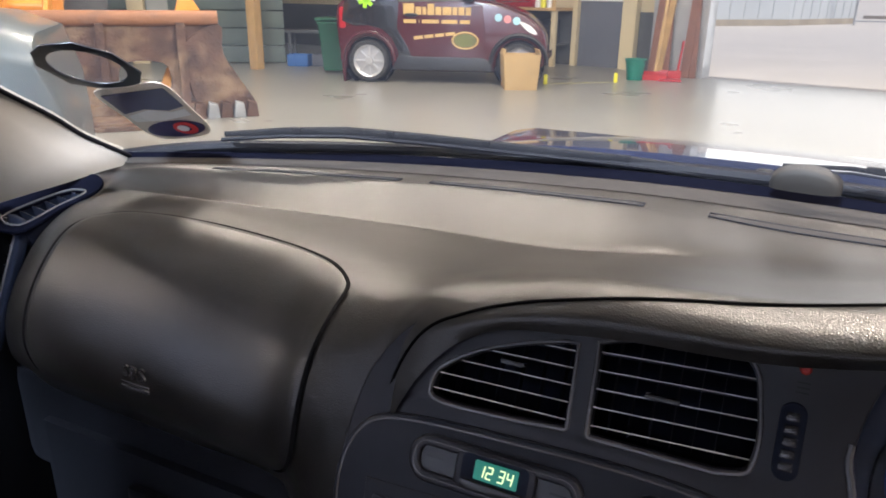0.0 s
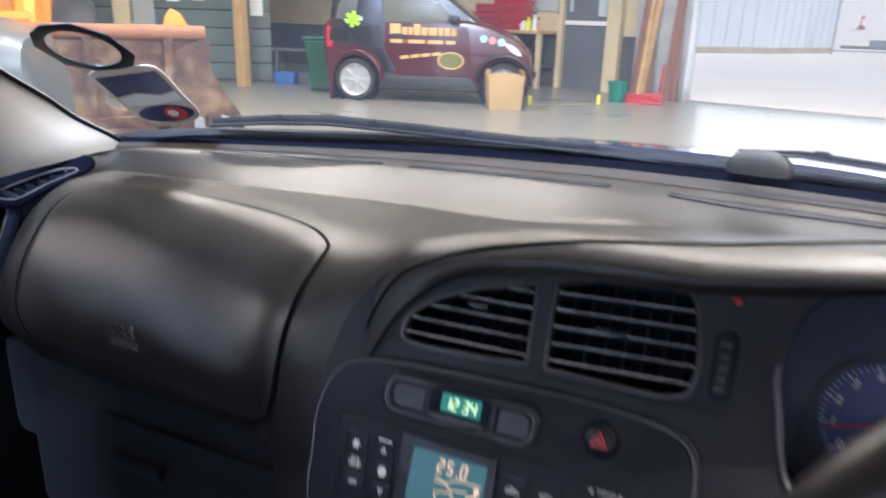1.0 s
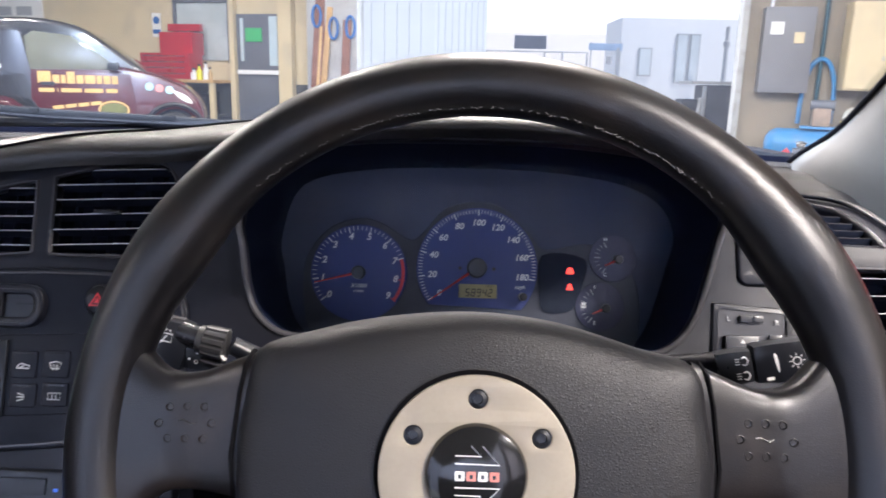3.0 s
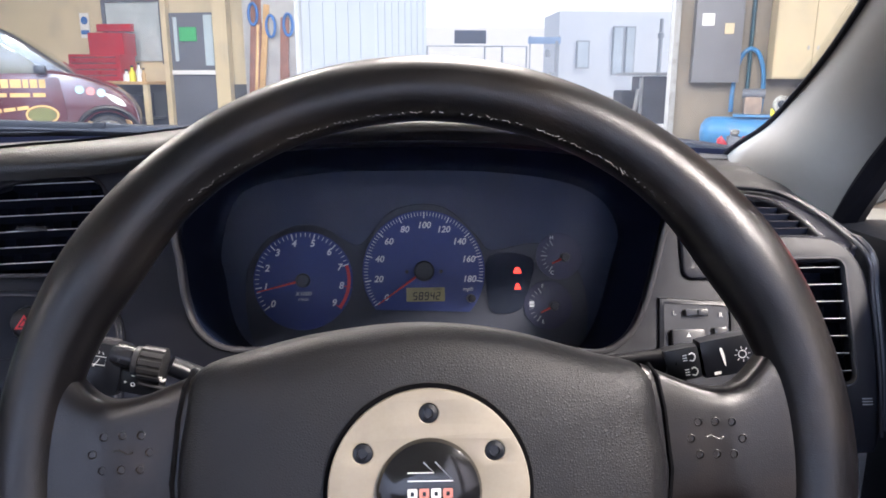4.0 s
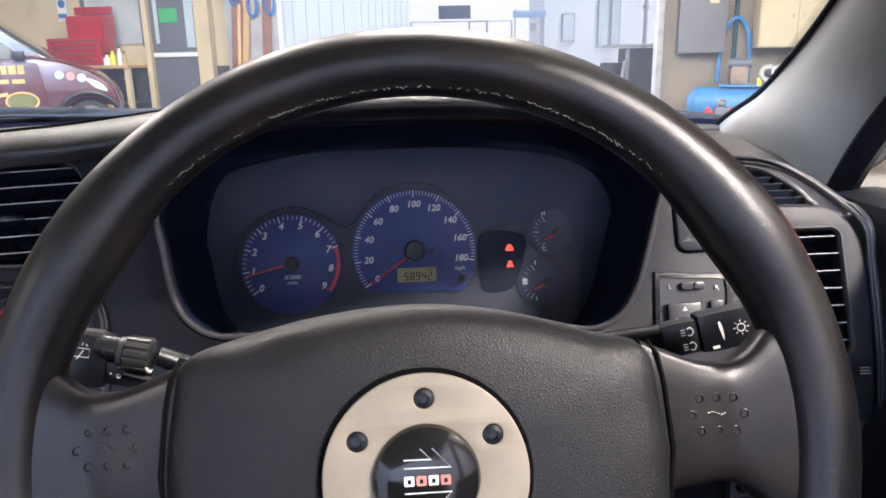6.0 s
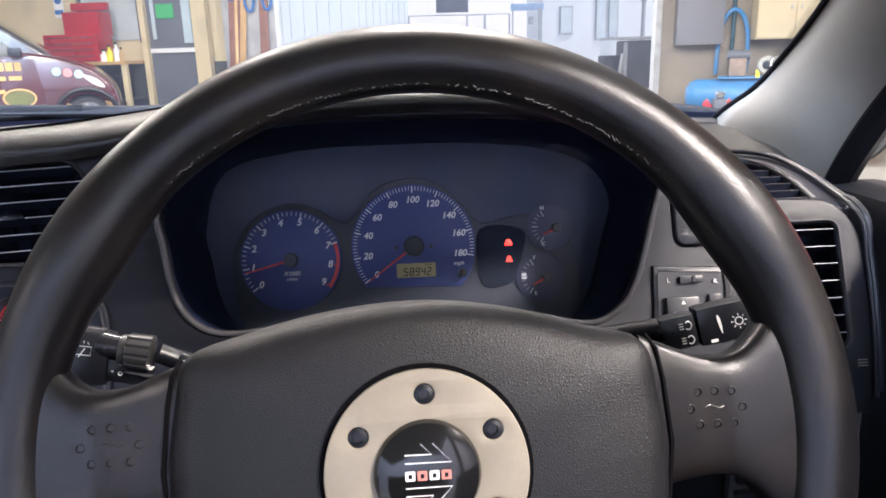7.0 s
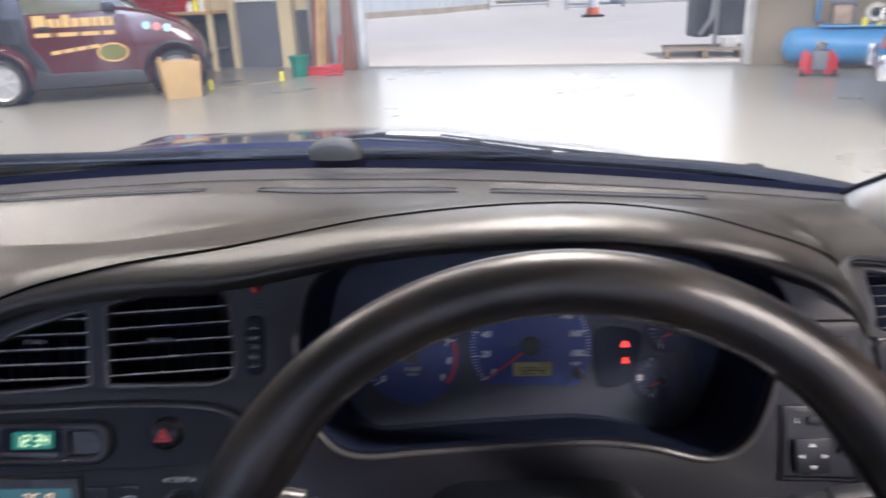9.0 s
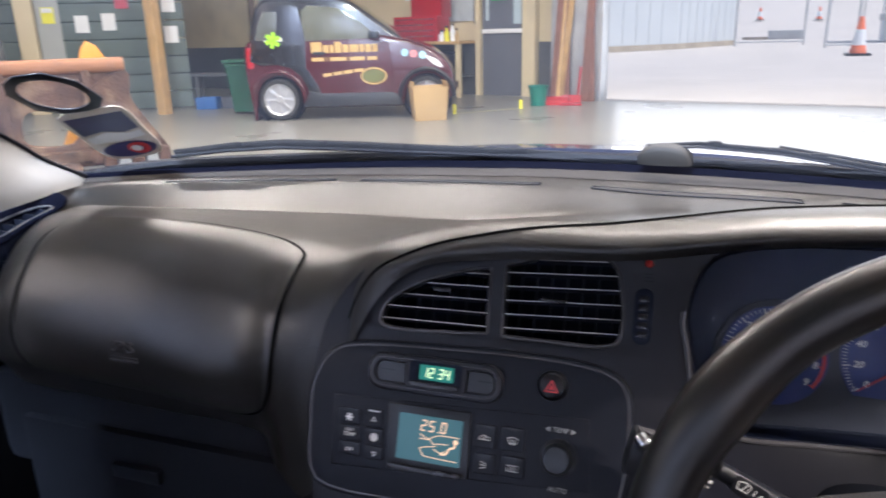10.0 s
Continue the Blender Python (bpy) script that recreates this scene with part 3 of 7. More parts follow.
def vent(poly_xz, count, frame4, slope, tab, vanes, parent, flat=False, lip_mat=None):
    """An air vent: cavity, rim, slats with painted edge glints, a tab and upright vanes."""
    poly = poly_xz if flat else fp(poly_xz)
    b = plate([shrunk(poly, -0.004)], 0.004, 0, frame4 @ Matrix.Translation((0, 0, -0.034)))
    body = part("air_vent", b, VOID, parent)
    rim = bmesh.new()
    tube(rim, [frame4 @ Vector((x, y, 0.0)) for x, y in poly], 0.0016, 6, closed=True, up=frame4.to_3x3() @ Vector((0, 0, 1)))
    part("rim", rim, LIP, body)
    wall = bmesh.new()
    grid(wall, [[frame4 @ Vector((x, y, w)) for x, y in shrunk(poly, 0.0003)] for w in (-0.003, -0.036)], close_v=True)
    part("duct", wall, VOID, body)
    ys = [p[1] for p in poly]
    lo, hi = min(ys), max(ys)
    for i in range(count):
        v = lo + (hi - lo) * (i + 0.75) / (count + 0.4)
        s = span(poly, v)
        if not s or s[1] - s[0] < 0.012:
            continue
        mid = ((s[0] + s[1]) / 2, v)
        m = frame4 @ Matrix.Translation((mid[0], mid[1], -0.0095)) @ Matrix.Rotation(radians(-10), 4, "X") @ Matrix.Rotation(slope, 4, "Z")
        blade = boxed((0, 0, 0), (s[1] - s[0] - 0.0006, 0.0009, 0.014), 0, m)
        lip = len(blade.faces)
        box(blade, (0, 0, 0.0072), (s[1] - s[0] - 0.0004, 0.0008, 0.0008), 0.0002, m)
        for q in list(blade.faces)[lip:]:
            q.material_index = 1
        part("slat", blade, (VOID, lip_mat or SLATGLINT), body)
    for i in range(vanes):
        x = min(p[0] for p in poly) + (max(p[0] for p in poly) - min(p[0] for p in poly)) * (i + 0.8) / (vanes + 0.6)
        inside = [v for v in np.linspace(lo, hi, 30) if (s := span(poly, v)) and s[0] + 0.002 < x < s[1] - 0.002]
        if inside:
            part("vane", boxed((x, (inside[0] + inside[-1]) / 2, -0.023), (0.0009, inside[-1] - inside[0], 0.010), 0, frame4), VOID, body)
    if tab:
        part("tab", boxed((tab[0], tab[1], -0.0035), (tab[2], 0.0035, 0.009), 0.001, frame4), SLAT, body)
    return body


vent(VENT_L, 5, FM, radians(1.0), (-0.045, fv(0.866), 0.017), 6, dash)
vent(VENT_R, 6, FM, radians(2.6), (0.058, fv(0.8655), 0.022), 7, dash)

# alarm lamp and vent wheel right of the centre vents
bm = bmesh.new()
lathe(bm, [(0.0052, 0), (0.0052, 0.0025), (0.004, 0.004), (0.0, 0.0045)], 20, spot(.1345, .9045, 0))
part("lamp_bezel", bm, BLACK, dash)
bm = bmesh.new()
lathe(bm, [(0.0034, 0), (0.0034, 0.003), (0.0022, 0.0046), (0.0, 0.005)], 16, spot(.1355, .9005, 0.0015))
part("alarm_lamp", bm, surf("red_lens", (0.40, 0.03, 0.025), 0.2, vary=0.05, scale=50), dash, "small red lamp")
thumb = part("wheel_slot", plate([moved(rounded(-0.0068, -0.023, 0.0068, 0.023, 0.0065), .1335, fv(.8595))], 0.003, 0.0006, off(0.0018)), VOID, dash)
bm = bmesh.new()
for i in range(5):
    box(bm, (0, -0.015 + i * 0.0075, 0.0022 - 0.0005 * (i - 2) ** 2), (0.0078, 0.0055, 0.004), 0.0010, spot(.1335, .8595))
part("thumb_wheel", bm, SLAT, thumb)
for i in range(3):
    part("print", boxed((0, 0.004 - i * 0.003, 0), (0.007, 0.0008, 0.0004), 0, spot(.136, .889, 0.0003)), SLAT, dash)

# centre stack
STACK = smooth_poly([(-.150, .692), (-.163, .74), (-.1645, .7729), (-.153, .7985), (-.1317, .8110), (-.0856, .8160), (-.03, .8180), (.0222, .8195), (.0764, .8185), (.1105, .8135), (.1266, .8007), (.131, .775), (.1295, .73), (.118, .707), (.0814, .701), (.0, .693), (-.0717, .687)], 4)
stack = part("centre_panel", plate([fp(STACK)], 0.010, 0.0022, off(0.0045)), STACKBLACK, dash)
part("panel_joint", plate([shrunk(fp(STACK), -0.0026)], 0.006, 0.0, off(0.0008)), EDGE, dash)
# pale ring draws the lit line along the panel's edge
part("panel_edge", plate([shrunk(fp(STACK), 0.0010), shrunk(fp(STACK), 0.0022)], 0.001, 0.0003, off(0.0050)), LIP, stack)

clock = thing("clock", "oblong car clock with green lit digits in the dash", "clock")
pill = moved(rounded(-0.062, -0.0150, 0.062, 0.0150, 0.0132), -.042, fv(.7930))
housing = part("housing", plate([pill, shrunk(pill, 0.0042)], 0.012, 0.0018, off(0.0115)), FASCIA, clock)
part("lobe", plate([shrunk(pill, 0.003)], 0.003, 0.0, off(0.0080)), BLACK, housing)
bm = bmesh.new()
tube(bm, [off(0.0113) @ Vector((x, y, 0)) for x, y in shrunk(pill, 0.0021)], 0.0007, 6, closed=True, up=FM.to_3x3() @ Vector((0, 0, 1)))
part("rim", bm, LIP, housing)
part("display_housing", plate([moved(rounded(-0.0275, -0.0125, 0.0275, 0.0125, 0.005), -.0400, fv(.7940))], 0.006, 0.002, off(0.0118)), FASCIA, clock)
part("window_recess", plate([moved(rounded(-0.0245, -0.0115, 0.0245, 0.0115, 0.004), -.0400, fv(.7945))], 0.001, 0, off(0.0120)), VOID, clock)
part("sill", boxed((0, 0, 0), (0.046, 0.0050, 0.005), 0.0015, spot(-.0400, .7860, 0.0125)), SLAT, clock)
disp = part("display", plate([rounded(-0.0158, -0.0066, 0.0158, 0.0066, 0.001)], 0.0012, 0, spot(-.0385, .7962, 0.0134)), CLOCKGREEN, clock)

SEG = {"0": "abcdef", "1": "bc", "2": "abged", "3": "abgcd", "4": "fgbc", "5": "afgcd", "6": "afgcde", "7": "abc", "8": "abcdefg", "9": "abfgcd"}


def seven(text, h, m, pitch=0.75, thick=0.13):
    """Seven-segment figures as flat bars, slightly slanted, centred on the frame m."""
    b = bmesh.new()
    w, t = h * 0.46, h * thick
    x = -pitch * h * (sum(0.45 if ch in ". " else 1 for ch in text) - 1) / 2
    sh = Matrix(((1, 0.12, 0, 0), (0, 1, 0, 0), (0, 0, 1, 0), (0, 0, 0, 1)))
    for ch in text:
        if ch == ".":
            box(b, (x - pitch * h * 0.12, -h / 2, 0), (t, t, 0.0004), 0, m @ sh)
            x += pitch * h * 0.45
            continue
        if ch == " ":
            x += pitch * h * 0.45
            continue
        for s in SEG[ch]:
            cx, cy, sx, sy = {"a": (0, h / 2, w, t), "g": (0, 0, w, t), "d": (0, -h / 2, w, t), "f": (-w / 2, h / 4, t, h / 2), "b": (w / 2, h / 4, t, h / 2), "e": (-w / 2, -h / 4, t, h / 2), "c": (w / 2, -h / 4, t, h / 2)}[s]
            box(b, (x + cx, cy, 0), (sx, sy, 0.0004), 0, m @ sh)
        x += pitch * h
    return b


part("digits", seven("12 34", 0.0080, spot(-.0385, .7962, 0.0139)), CLOCKDIGIT, disp)
for sx in (-.0865, .0055):
    part("button_mark", boxed((0, 0, 0), (0.013, 0.0012, 0.0008), 0, spot(sx, .7945, 0.0086)), SLAT, clock)

hazard = thing("hazard_switch", "round black hazard switch with a red triangle", "switch")
bm = bmesh.new()
lathe(bm, [(0.0128, 0), (0.0128, 0.003), (0.0116, 0.0055), (0.0108, 0.0040), (0.0106, 0.0085), (0.0085, 0.0098), (0.0, 0.0102)], 36, spot(.0648, .7985, 0.004))
part("button", bm, BLACK, hazard)
tri_out, tri_in = [(-0.0062, -0.0045), (0.0062, -0.0045), (0, 0.0062)], [(-0.0044, -0.0034), (0.0044, -0.0034), (0, 0.0041)]
part("triangle", plate([tri_out, tri_in], 0.0006, 0, spot(.0648, .7980, 0.0147)), REDMARK, hazard)
part("triangle", plate([[(-0.0024, -0.0022), (0.0024, -0.0022), (0, 0.0019)]], 0.0006, 0, spot(.0648, .7980, 0.0147)), REDMARK, hazard)

climate = thing("climate_control", "black climate control panel with a lit teal display", "control panel")
part("face", plate([fp([(-.139, .766), (.096, .7755), (.101, .722), (-.134, .7085)])], 0.004, 0.001, off(0.0053)), STACKBLACK, climate)
part("display_bezel", plate([fp([(-.0815, .7665), (-.0055, .7675), (-.0035, .7165), (-.0785, .7145)])], 0.003, 0.001, off(0.0080)), BLACK, climate)
LCDM = spot(-.0407, .7420, 0.0088)
lcd = part("display", plate([rounded(-0.0300, -0.0202, 0.0300, 0.0202, 0.001)], 0.001, 0, LCDM), TEAL, climate)
part("display_lip", boxed((0, 0, 0), (0.069, 0.0045, 0.006), 0.0015, spot(-.0415, .7168, 0.0105)), SLAT, climate)
part("digits", seven("25.0", 0.0088, LCDM @ Matrix.Translation((0.0035, 0.0118, 0.0004)), 0.86, 0.12), TEALDIGIT, lcd)


def stroke(pts, m, r=0.00036):
    b = bmesh.new()
    tube(b, [m @ Vector((x, y, 0.0004)) for x, y in smooth_poly(pts, 4, False)], r, 5)
    return b


SYM = LCDM @ Matrix.Translation((0.006, -0.004, 0))
for line in ([(-0.006, 0.004), (-0.0005, 0.0075), (0.006, 0.009), (0.022, 0.009)], [(0.001, -0.001), (-0.013, -0.004), (-0.0115, -0.008), (-0.008, -0.0108), (0.021, -0.0118)], [(-0.0055, 0.004), (-0.001, 0.0005), (0.003, 0.0015), (0.012, 0.002)], [(-0.015, 0.008), (-0.0055, 0.004)], [(-0.015, 0.004), (-0.0055, 0.004)], [(-0.001, -0.0035), (0.005, -0.006), (0.010, -0.0042)]):
    part("symbol", stroke(line, SYM), TEALDIGIT, lcd)
part("symbol", stroke([(0.006, -0.007), (0.011, -0.006), (0.0135, -0.0015), (0.018, 0.0005), (0.0185, 0.003)], SYM, 0.0009), TEALDIGIT, lcd)
bm = bmesh.new()
lathe(bm, [(0.0, 0), (0.0022, 0), (0.0022, 0.0006), (0, 0.0006)], 12, SYM @ Matrix.Translation((0.0190, 0.0050, 0)))
part("symbol", bm, TEALDIGIT, lcd)
BUTTONS = ((-.1212, .7510, .019, .013), (-.1195, .7365, .019, .0125), (-.118, .7240, .019, .0105), (-.0965, .7520, .016, .015), (-.0945, .7372, .016, .0125), (-.093, .7235, .016, .011), (.0095, .7515, .019, .0195), (.0118, .7300, .019, .0165), (.0345, .7525, .019, .0195), (.0362, .7312, .019, .0165))
for i, (x, z, w, h) in enumerate(BUTTONS):
    bt = part("button", plate([rounded(-w / 2, -h / 2, w / 2, h / 2, 0.0015, 3)], 0.003, 0.0008, spot(x, z, 0.0066)), STACKBLACK, climate)
    part("indicator", boxed((0, h / 2 - 0.0014, 0.0001), (w * 0.72, 0.0011, 0.0005), 0, spot(x, z, 0.0066)), WHITEMARK if i == 3 else SLAT, bt)
    ic = spot(x, z - 0.0012, 0.0068)
    if i == 1:
        part("print", lettering("TEMP", 0.0050, ic), WHITEMARK, bt)
        part("print", lettering("OUT", 0.0038, ic @ Matrix.Translation((0, 0.0042, 0))), WHITEMARK, bt)
    elif i == 2:
        part("print", lettering("OFF", 0.0045, ic), WHITEMARK, bt)
    elif i == 0 or i == 4:
        bm = bmesh.new()
        for a in range(4 if i == 4 else 3):
            box(bm, (0, 0, 0), (0.0075, 0.0013 if i == 0 else 0.0022, 0.0004), 0, ic @ Matrix.Rotation(radians(60 * a if i == 0 else 45 * a), 4, "Z"))
        part("print", bm, WHITEMARK, bt)
    elif i in (3, 5):
        s = 1 if i == 3 else -1
        part("print", plate([[(-0.0026, -0.0018 * s), (0.0026, -0.0018 * s), (0, 0.0026 * s)], [(-0.0015, -0.0011 * s), (0.0015, -0.0011 * s), (0, 0.0014 * s)]], 0.0004, 0, ic), WHITEMARK, bt)
    else:
        for line in (([(-0.005, -0.0015), (-0.0035, 0.001), (-0.001, 0.0022), (0.0025, 0.001), (0.005, 0.0005), (0.005, -0.0015), (-0.005, -0.0015)], [(-0.002, -0.001), (0.001, 0.0004), (-0.0004, 0.0012)]) if i == 6 else ([(-0.004, 0.003), (0.001, 0.0015)], [(-0.004, 0.0002), (0.0015, 0.0002)], [(-0.004, -0.0028), (0.001, -0.0014)]) if i == 7 else ([(-0.0045, 0.002), (0, 0.0032), (0.0045, 0.002), (0.003, -0.0022), (-0.003, -0.0022), (-0.0045, 0.002)], [(-0.0015, -0.0034), (-0.0012, 0.001)], [(0.0015, -0.0034), (0.0012, 0.001)]) if i == 8 else ([(-0.0048, -0.0024), (-0.0048, 0.0024), (0.0048, 0.0024), (0.0048, -0.0024), (-0.0048, -0.0024)], [(-0.0015, -0.002), (-0.0015, 0.0016)], [(0.0015, -0.002), (0.0015, 0.0016)])):
            b = bmesh.new()
            tube(b, [ic @ Vector((px, py, 0.0003)) for px, py in line], 0.00045, 4)
            part("print", b, WHITEMARK, bt)
KN = spot(.0745, .7440, 0.0052)
bm = bmesh.new()
lathe(bm, [(0.0155, 0), (0.0155, 0.0012), (0.0124, 0.0018), (0.0118, 0.0125), (0.0106, 0.0150), (0.0, 0.0158)], 40, KN)
knob = part("knob", bm, BLACK, climate)
bm = bmesh.new()
rows = [[KN @ Vector(((0.0120 + 0.0006 * (k % 4 < 2)) * math.cos(2 * math.pi * k / 112), (0.0120 + 0.0006 * (k % 4 < 2)) * math.sin(2 * math.pi * k / 112), h)) for k in range(112)] for h in (0.0020, 0.0118)]
grid(bm, rows, close_v=True)
part("grip", bm, BLACK, knob, sharp=20)
part("print", lettering("TEMP", 0.0058, spot(.0745, .7650, 0.0066)), GREYMARK, climate)
part("print", plate([[(-0.013, 0), (-0.009, 0.0022), (-0.009, -0.0022)]], 0.0003, 0, spot(.0745, .7650, 0.0067)), GREYMARK, climate)
part("print", plate([[(0.013, 0), (0.009, -0.0022), (0.009, 0.0022)]], 0.0003, 0, spot(.0745, .7650, 0.0067)), GREYMARK, climate)
part("print", lettering("AUTO", 0.0058, spot(.0760, .7195, 0.0066)), GREYMARK, climate)

radio = thing("car_radio", "black car radio with blue lit display and keys", "radio")
RM = spot(-.0105, .6530, 0.0)
part("face", plate([rounded(-0.0905, -0.027, 0.0905, 0.027, 0.003)], 0.02, 0.002, RM @ Matrix.Translation((0, 0, 0.004))), BLACK, radio)
part("display", plate([rounded(-0.0345, -0.0075, 0.0345, 0.0075, 0.001)], 0.001, 0, RM @ Matrix.Translation((0.0105, -0.001, 0.0048))), RADIOBLUE, radio)
part("flap", boxed((0.005, 0.017, 0.0045), (0.085, 0.012, 0.003), 0.001, RM), BLACK, radio)
for i in range(3):
    part("key", boxed((-0.062 + i * 0.0135, -0.0005, 0.0055), (0.0115, 0.0115, 0.003), 0.001, RM), RADIOBLUE, radio)
    for j in range(2):
        part("key", boxed((0.0595 + i * 0.0135, 0.0005 - j * 0.0135, 0.0055), (0.0115, 0.0110, 0.003), 0.001, RM), RADIOBLUE, radio)
for x, mt in ((-0.0635, WARNRED), (0.076, WARNRED), (0.064, RADIOBLUE), (0.055, RADIOBLUE)):
    part("pilot_lamp", boxed((x, 0.0145, 0.0045), (0.0030, 0.0024, 0.0016), 0, RM), mt, radio)
for x in (-0.056, 0.083):
    part("print", boxed((x, 0.0140, 0.0044), (0.0016, 0.0036, 0.0008), 0, RM), GREYMARK, radio)

# dark lower dash, glovebox and tunnel under the padded top
part("lower_panel", boxed((-.44, .52, .60), (.57, .10, .14), 0.02), LOWER, dash)
glove = part("glovebox_lid", boxed((-.44, .483, .53), (.46, .05, .17), 0.015), LOWER, dash)
part("glovebox_handle", boxed((-.477, .455, .565), (.075, .014, .02), 0.006), BLACK, glove)
part("lower_console", boxed((-.01, .44, .56), (.30, .16, .22), 0.015), LOWER, dash)
part("knee_panel", boxed((.41, .47, .58), (.58, .12, .22), 0.03), LOWER, dash)

# slatted cover low on the driver's side
tray = part("fuse_cover", boxed((.646, .402, .606), (.056, .014, .052), 0.005), LIP, dash, "grey slatted cover")
for k in range(3):
    part("cover_rib", boxed((.646, .392, .590 + k * .014), (.048, .008, .006), 0.002), SLAT, tray)

part("end_lower", boxed((.738, .425, .635), (.045, .03, .095), 0.008), LIP, dash)

# right-hand end of the fascia: switches and corner vents
FR2 = rounded(.630, fv(.7445), .694, fv(.8375), 0.009, 5)
END_OUT = fp([(.6245, .70), (.6245, .79), (.6215, .82), (.616, .848)] + smooth_poly([(.62, .852), (.66, .852), (.690, .847), (.7075, .825), (.7105, .78), (.7085, .742), (.704, .71), (.700, .70)], 4, False))
endp = part("end_panel", plate([END_OUT, FR2], 0.012, 0.003, off(0.003)), FASCIA, dash)
# grey slat edges paint a fainter glint on this vent
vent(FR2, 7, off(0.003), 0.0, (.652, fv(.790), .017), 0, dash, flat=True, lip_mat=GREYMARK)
for i in range(3):
    part("print", boxed((.700, fv(.731) + i * 0.0022, 0.0032), (.008, .0008, .0005), 0, FM), GREYMARK, endp)
F1 = plane_frame((.66, .48, .860), (1, 0, 0), (0, 1, 0.3))
FR1 = smooth_poly([(-.027, -.042), (-.022, -.015), (-.013, .018), (-.006, .038), (.006, .036), (.024, .024), (.034, -.004), (.035, -.030), (.030, -.043)], 4)
part("corner_roll", tube(bmesh.new(), [(.618, .4225, .8435), (.64, .4225, .8435), (.66, .4228, .8430), (.685, .4235, .8415), (.705, .430, .836)], 0.0098, 12), FASCIA, dash)
part("vent_shoulder", plate([smooth_poly([(-.042, -.058), (-.032, -.01), (-.016, .045), (.006, .048), (.032, .036), (.046, .004), (.052, -.035), (.052, -.056), (.005, -.060)], 4), FR1], 0.014, 0.003, F1 @ Matrix.Translation((0, 0, 0.001))), FASCIA, dash)
vent(FR1, 6, F1, 0.0, None, 0, dash, flat=True, lip_mat=LIP)
BL = moved(rounded(-.0195, -.0225, .0195, .0225, .006), .583, fv(.8455))
part("switch_joint", plate([shrunk(BL, -0.0028)], 0.002, 0, off(0.0008)), EDGE, dash)
RIDGE = [F1 @ Vector((u, v, 0.004)) for u, v in ((-.030, .010), (-.016, .044), (.006, .047), (.031, .035), (.045, .004), (.051, -.035))] + [spot(x, z, 0.005).translation for x, z in ((.7125, .838), (.7130, .812), (.7125, .78), (.7105, .742), (.706, .708))]
for grow, back in ((0.0, 0.0), (0.009, 0.010)):
    bm = bmesh.new()
    tube(bm, [Vector(q) + Vector((grow * min(1.0, i / 12), back, -back * 0.3 if i < 22 else 0)) for i, q in enumerate(smooth_poly([tuple(q) for q in RIDGE], 4, False))], 0.0020 + back * 0.15, 8)
    part("end_ridge", bm, FASCIA, endp)
blank = part("blank_switch", plate([BL, shrunk(BL, 0.0085)], 0.005, 0.002, off(0.0032)), FASCIA, dash)
part("rocker_well", plate([shrunk(BL, 0.007)], 0.001, 0, off(0.0012)), EDGE, blank)
part("rocker", boxed((0, 0, 0), (.0185, .0255, .006), 0.002, spot(.583, .8455, 0.0012) @ Matrix.Rotation(radians(7), 4, "X")), FASCIA, blank)

msw = thing("mirror_switch", "black door mirror switch panel with arrow keys", "switch")
MS = smooth_poly([(.5445, fv(.8085)), (.57, fv(.807)), (.597, fv(.8055)), (.600, fv(.803)), (.599, fv(.78)), (.598, fv(.758)), (.595, fv(.756)), (.57, fv(.757)), (.5405, fv(.758)), (.5385, fv(.761)), (.5405, fv(.785)), (.5420, fv(.806))], 3)
part("panel", plate([MS, shrunk(MS, 0.0028)], 0.004, 0.001, off(0.0030)), BLACK, msw)
part("panel", plate([shrunk(MS, 0.002)], 0.003, 0.0, off(0.0012)), BLACK, msw)
part("slider", boxed((.5695, fv(.7985), 0.004), (.018, .0055, .003), 0.001, FM), BLACK, msw)
part("slider_tip", boxed((.5720, fv(.7985), 0.0055), (.004, .0050, .003), 0.001, FM), SLAT, msw)
part("print", lettering("L", 0.0052, spot(.5525, .7985, 0.0026)), WHITEMARK, msw)
part("print", lettering("R", 0.0052, spot(.5895, .7965, 0.0026)), WHITEMARK, msw)
key = part("arrow_key", boxed((.5610, fv(.7745), 0.0045), (.026, .026, .005), 0.002, FM), BLACK, msw)
for a in range(4):
    m = spot(.5610, .7745, 0.0072) @ Matrix.Rotation(radians(90 * a), 4, "Z") @ Matrix.Translation((0, 0.0085, 0))
    part("arrow", plate([[(-0.0018, -0.0014), (0.0018, -0.0014), (0, 0.0017)]], 0.0004, 0, m), WHITEMARK, key)
part("fold_key", boxed((.5875, fv(.7815), 0.0035), (.010, .013, .003), 0.001, FM), SLAT, msw)

# left-hand corner vents
L1 = plane_frame((-.705, .545, .862), Vector((1, -.25, 0)), Vector((.1, 1, 0.35)))
LV = smooth_poly([(-.035, -.045), (-.02, .01), (.0, .033), (.028, .036), (.022, .0), (.018, -.045)], 4)
part("vent_shoulder", plate([smooth_poly([(-.09, -.055), (-.075, .022), (-.030, .064), (.010, .066), (.036, .046), (.032, .0), (.028, -.055)], 4), LV], 0.005, 0.0015, L1), FELT, dash)
vent(LV, 6, L1, 0.0, None, 0, dash, flat=True, lip_mat=SLAT)
L2 = plane_frame((-.748, .492, .79), Vector((1, -.25, 0)), Vector((0, .42, 1)))
LV2 = rounded(-.034, -.045, .030, .048, 0.009, 5)
part("end_panel", plate([rounded(-.05, -.10, .042, .062, 0.012), LV2], 0.012, 0.003, L2), VOID, dash)
vent(LV2, 7, L2, 0.0, None, 3, dash, flat=True, lip_mat=SLAT)

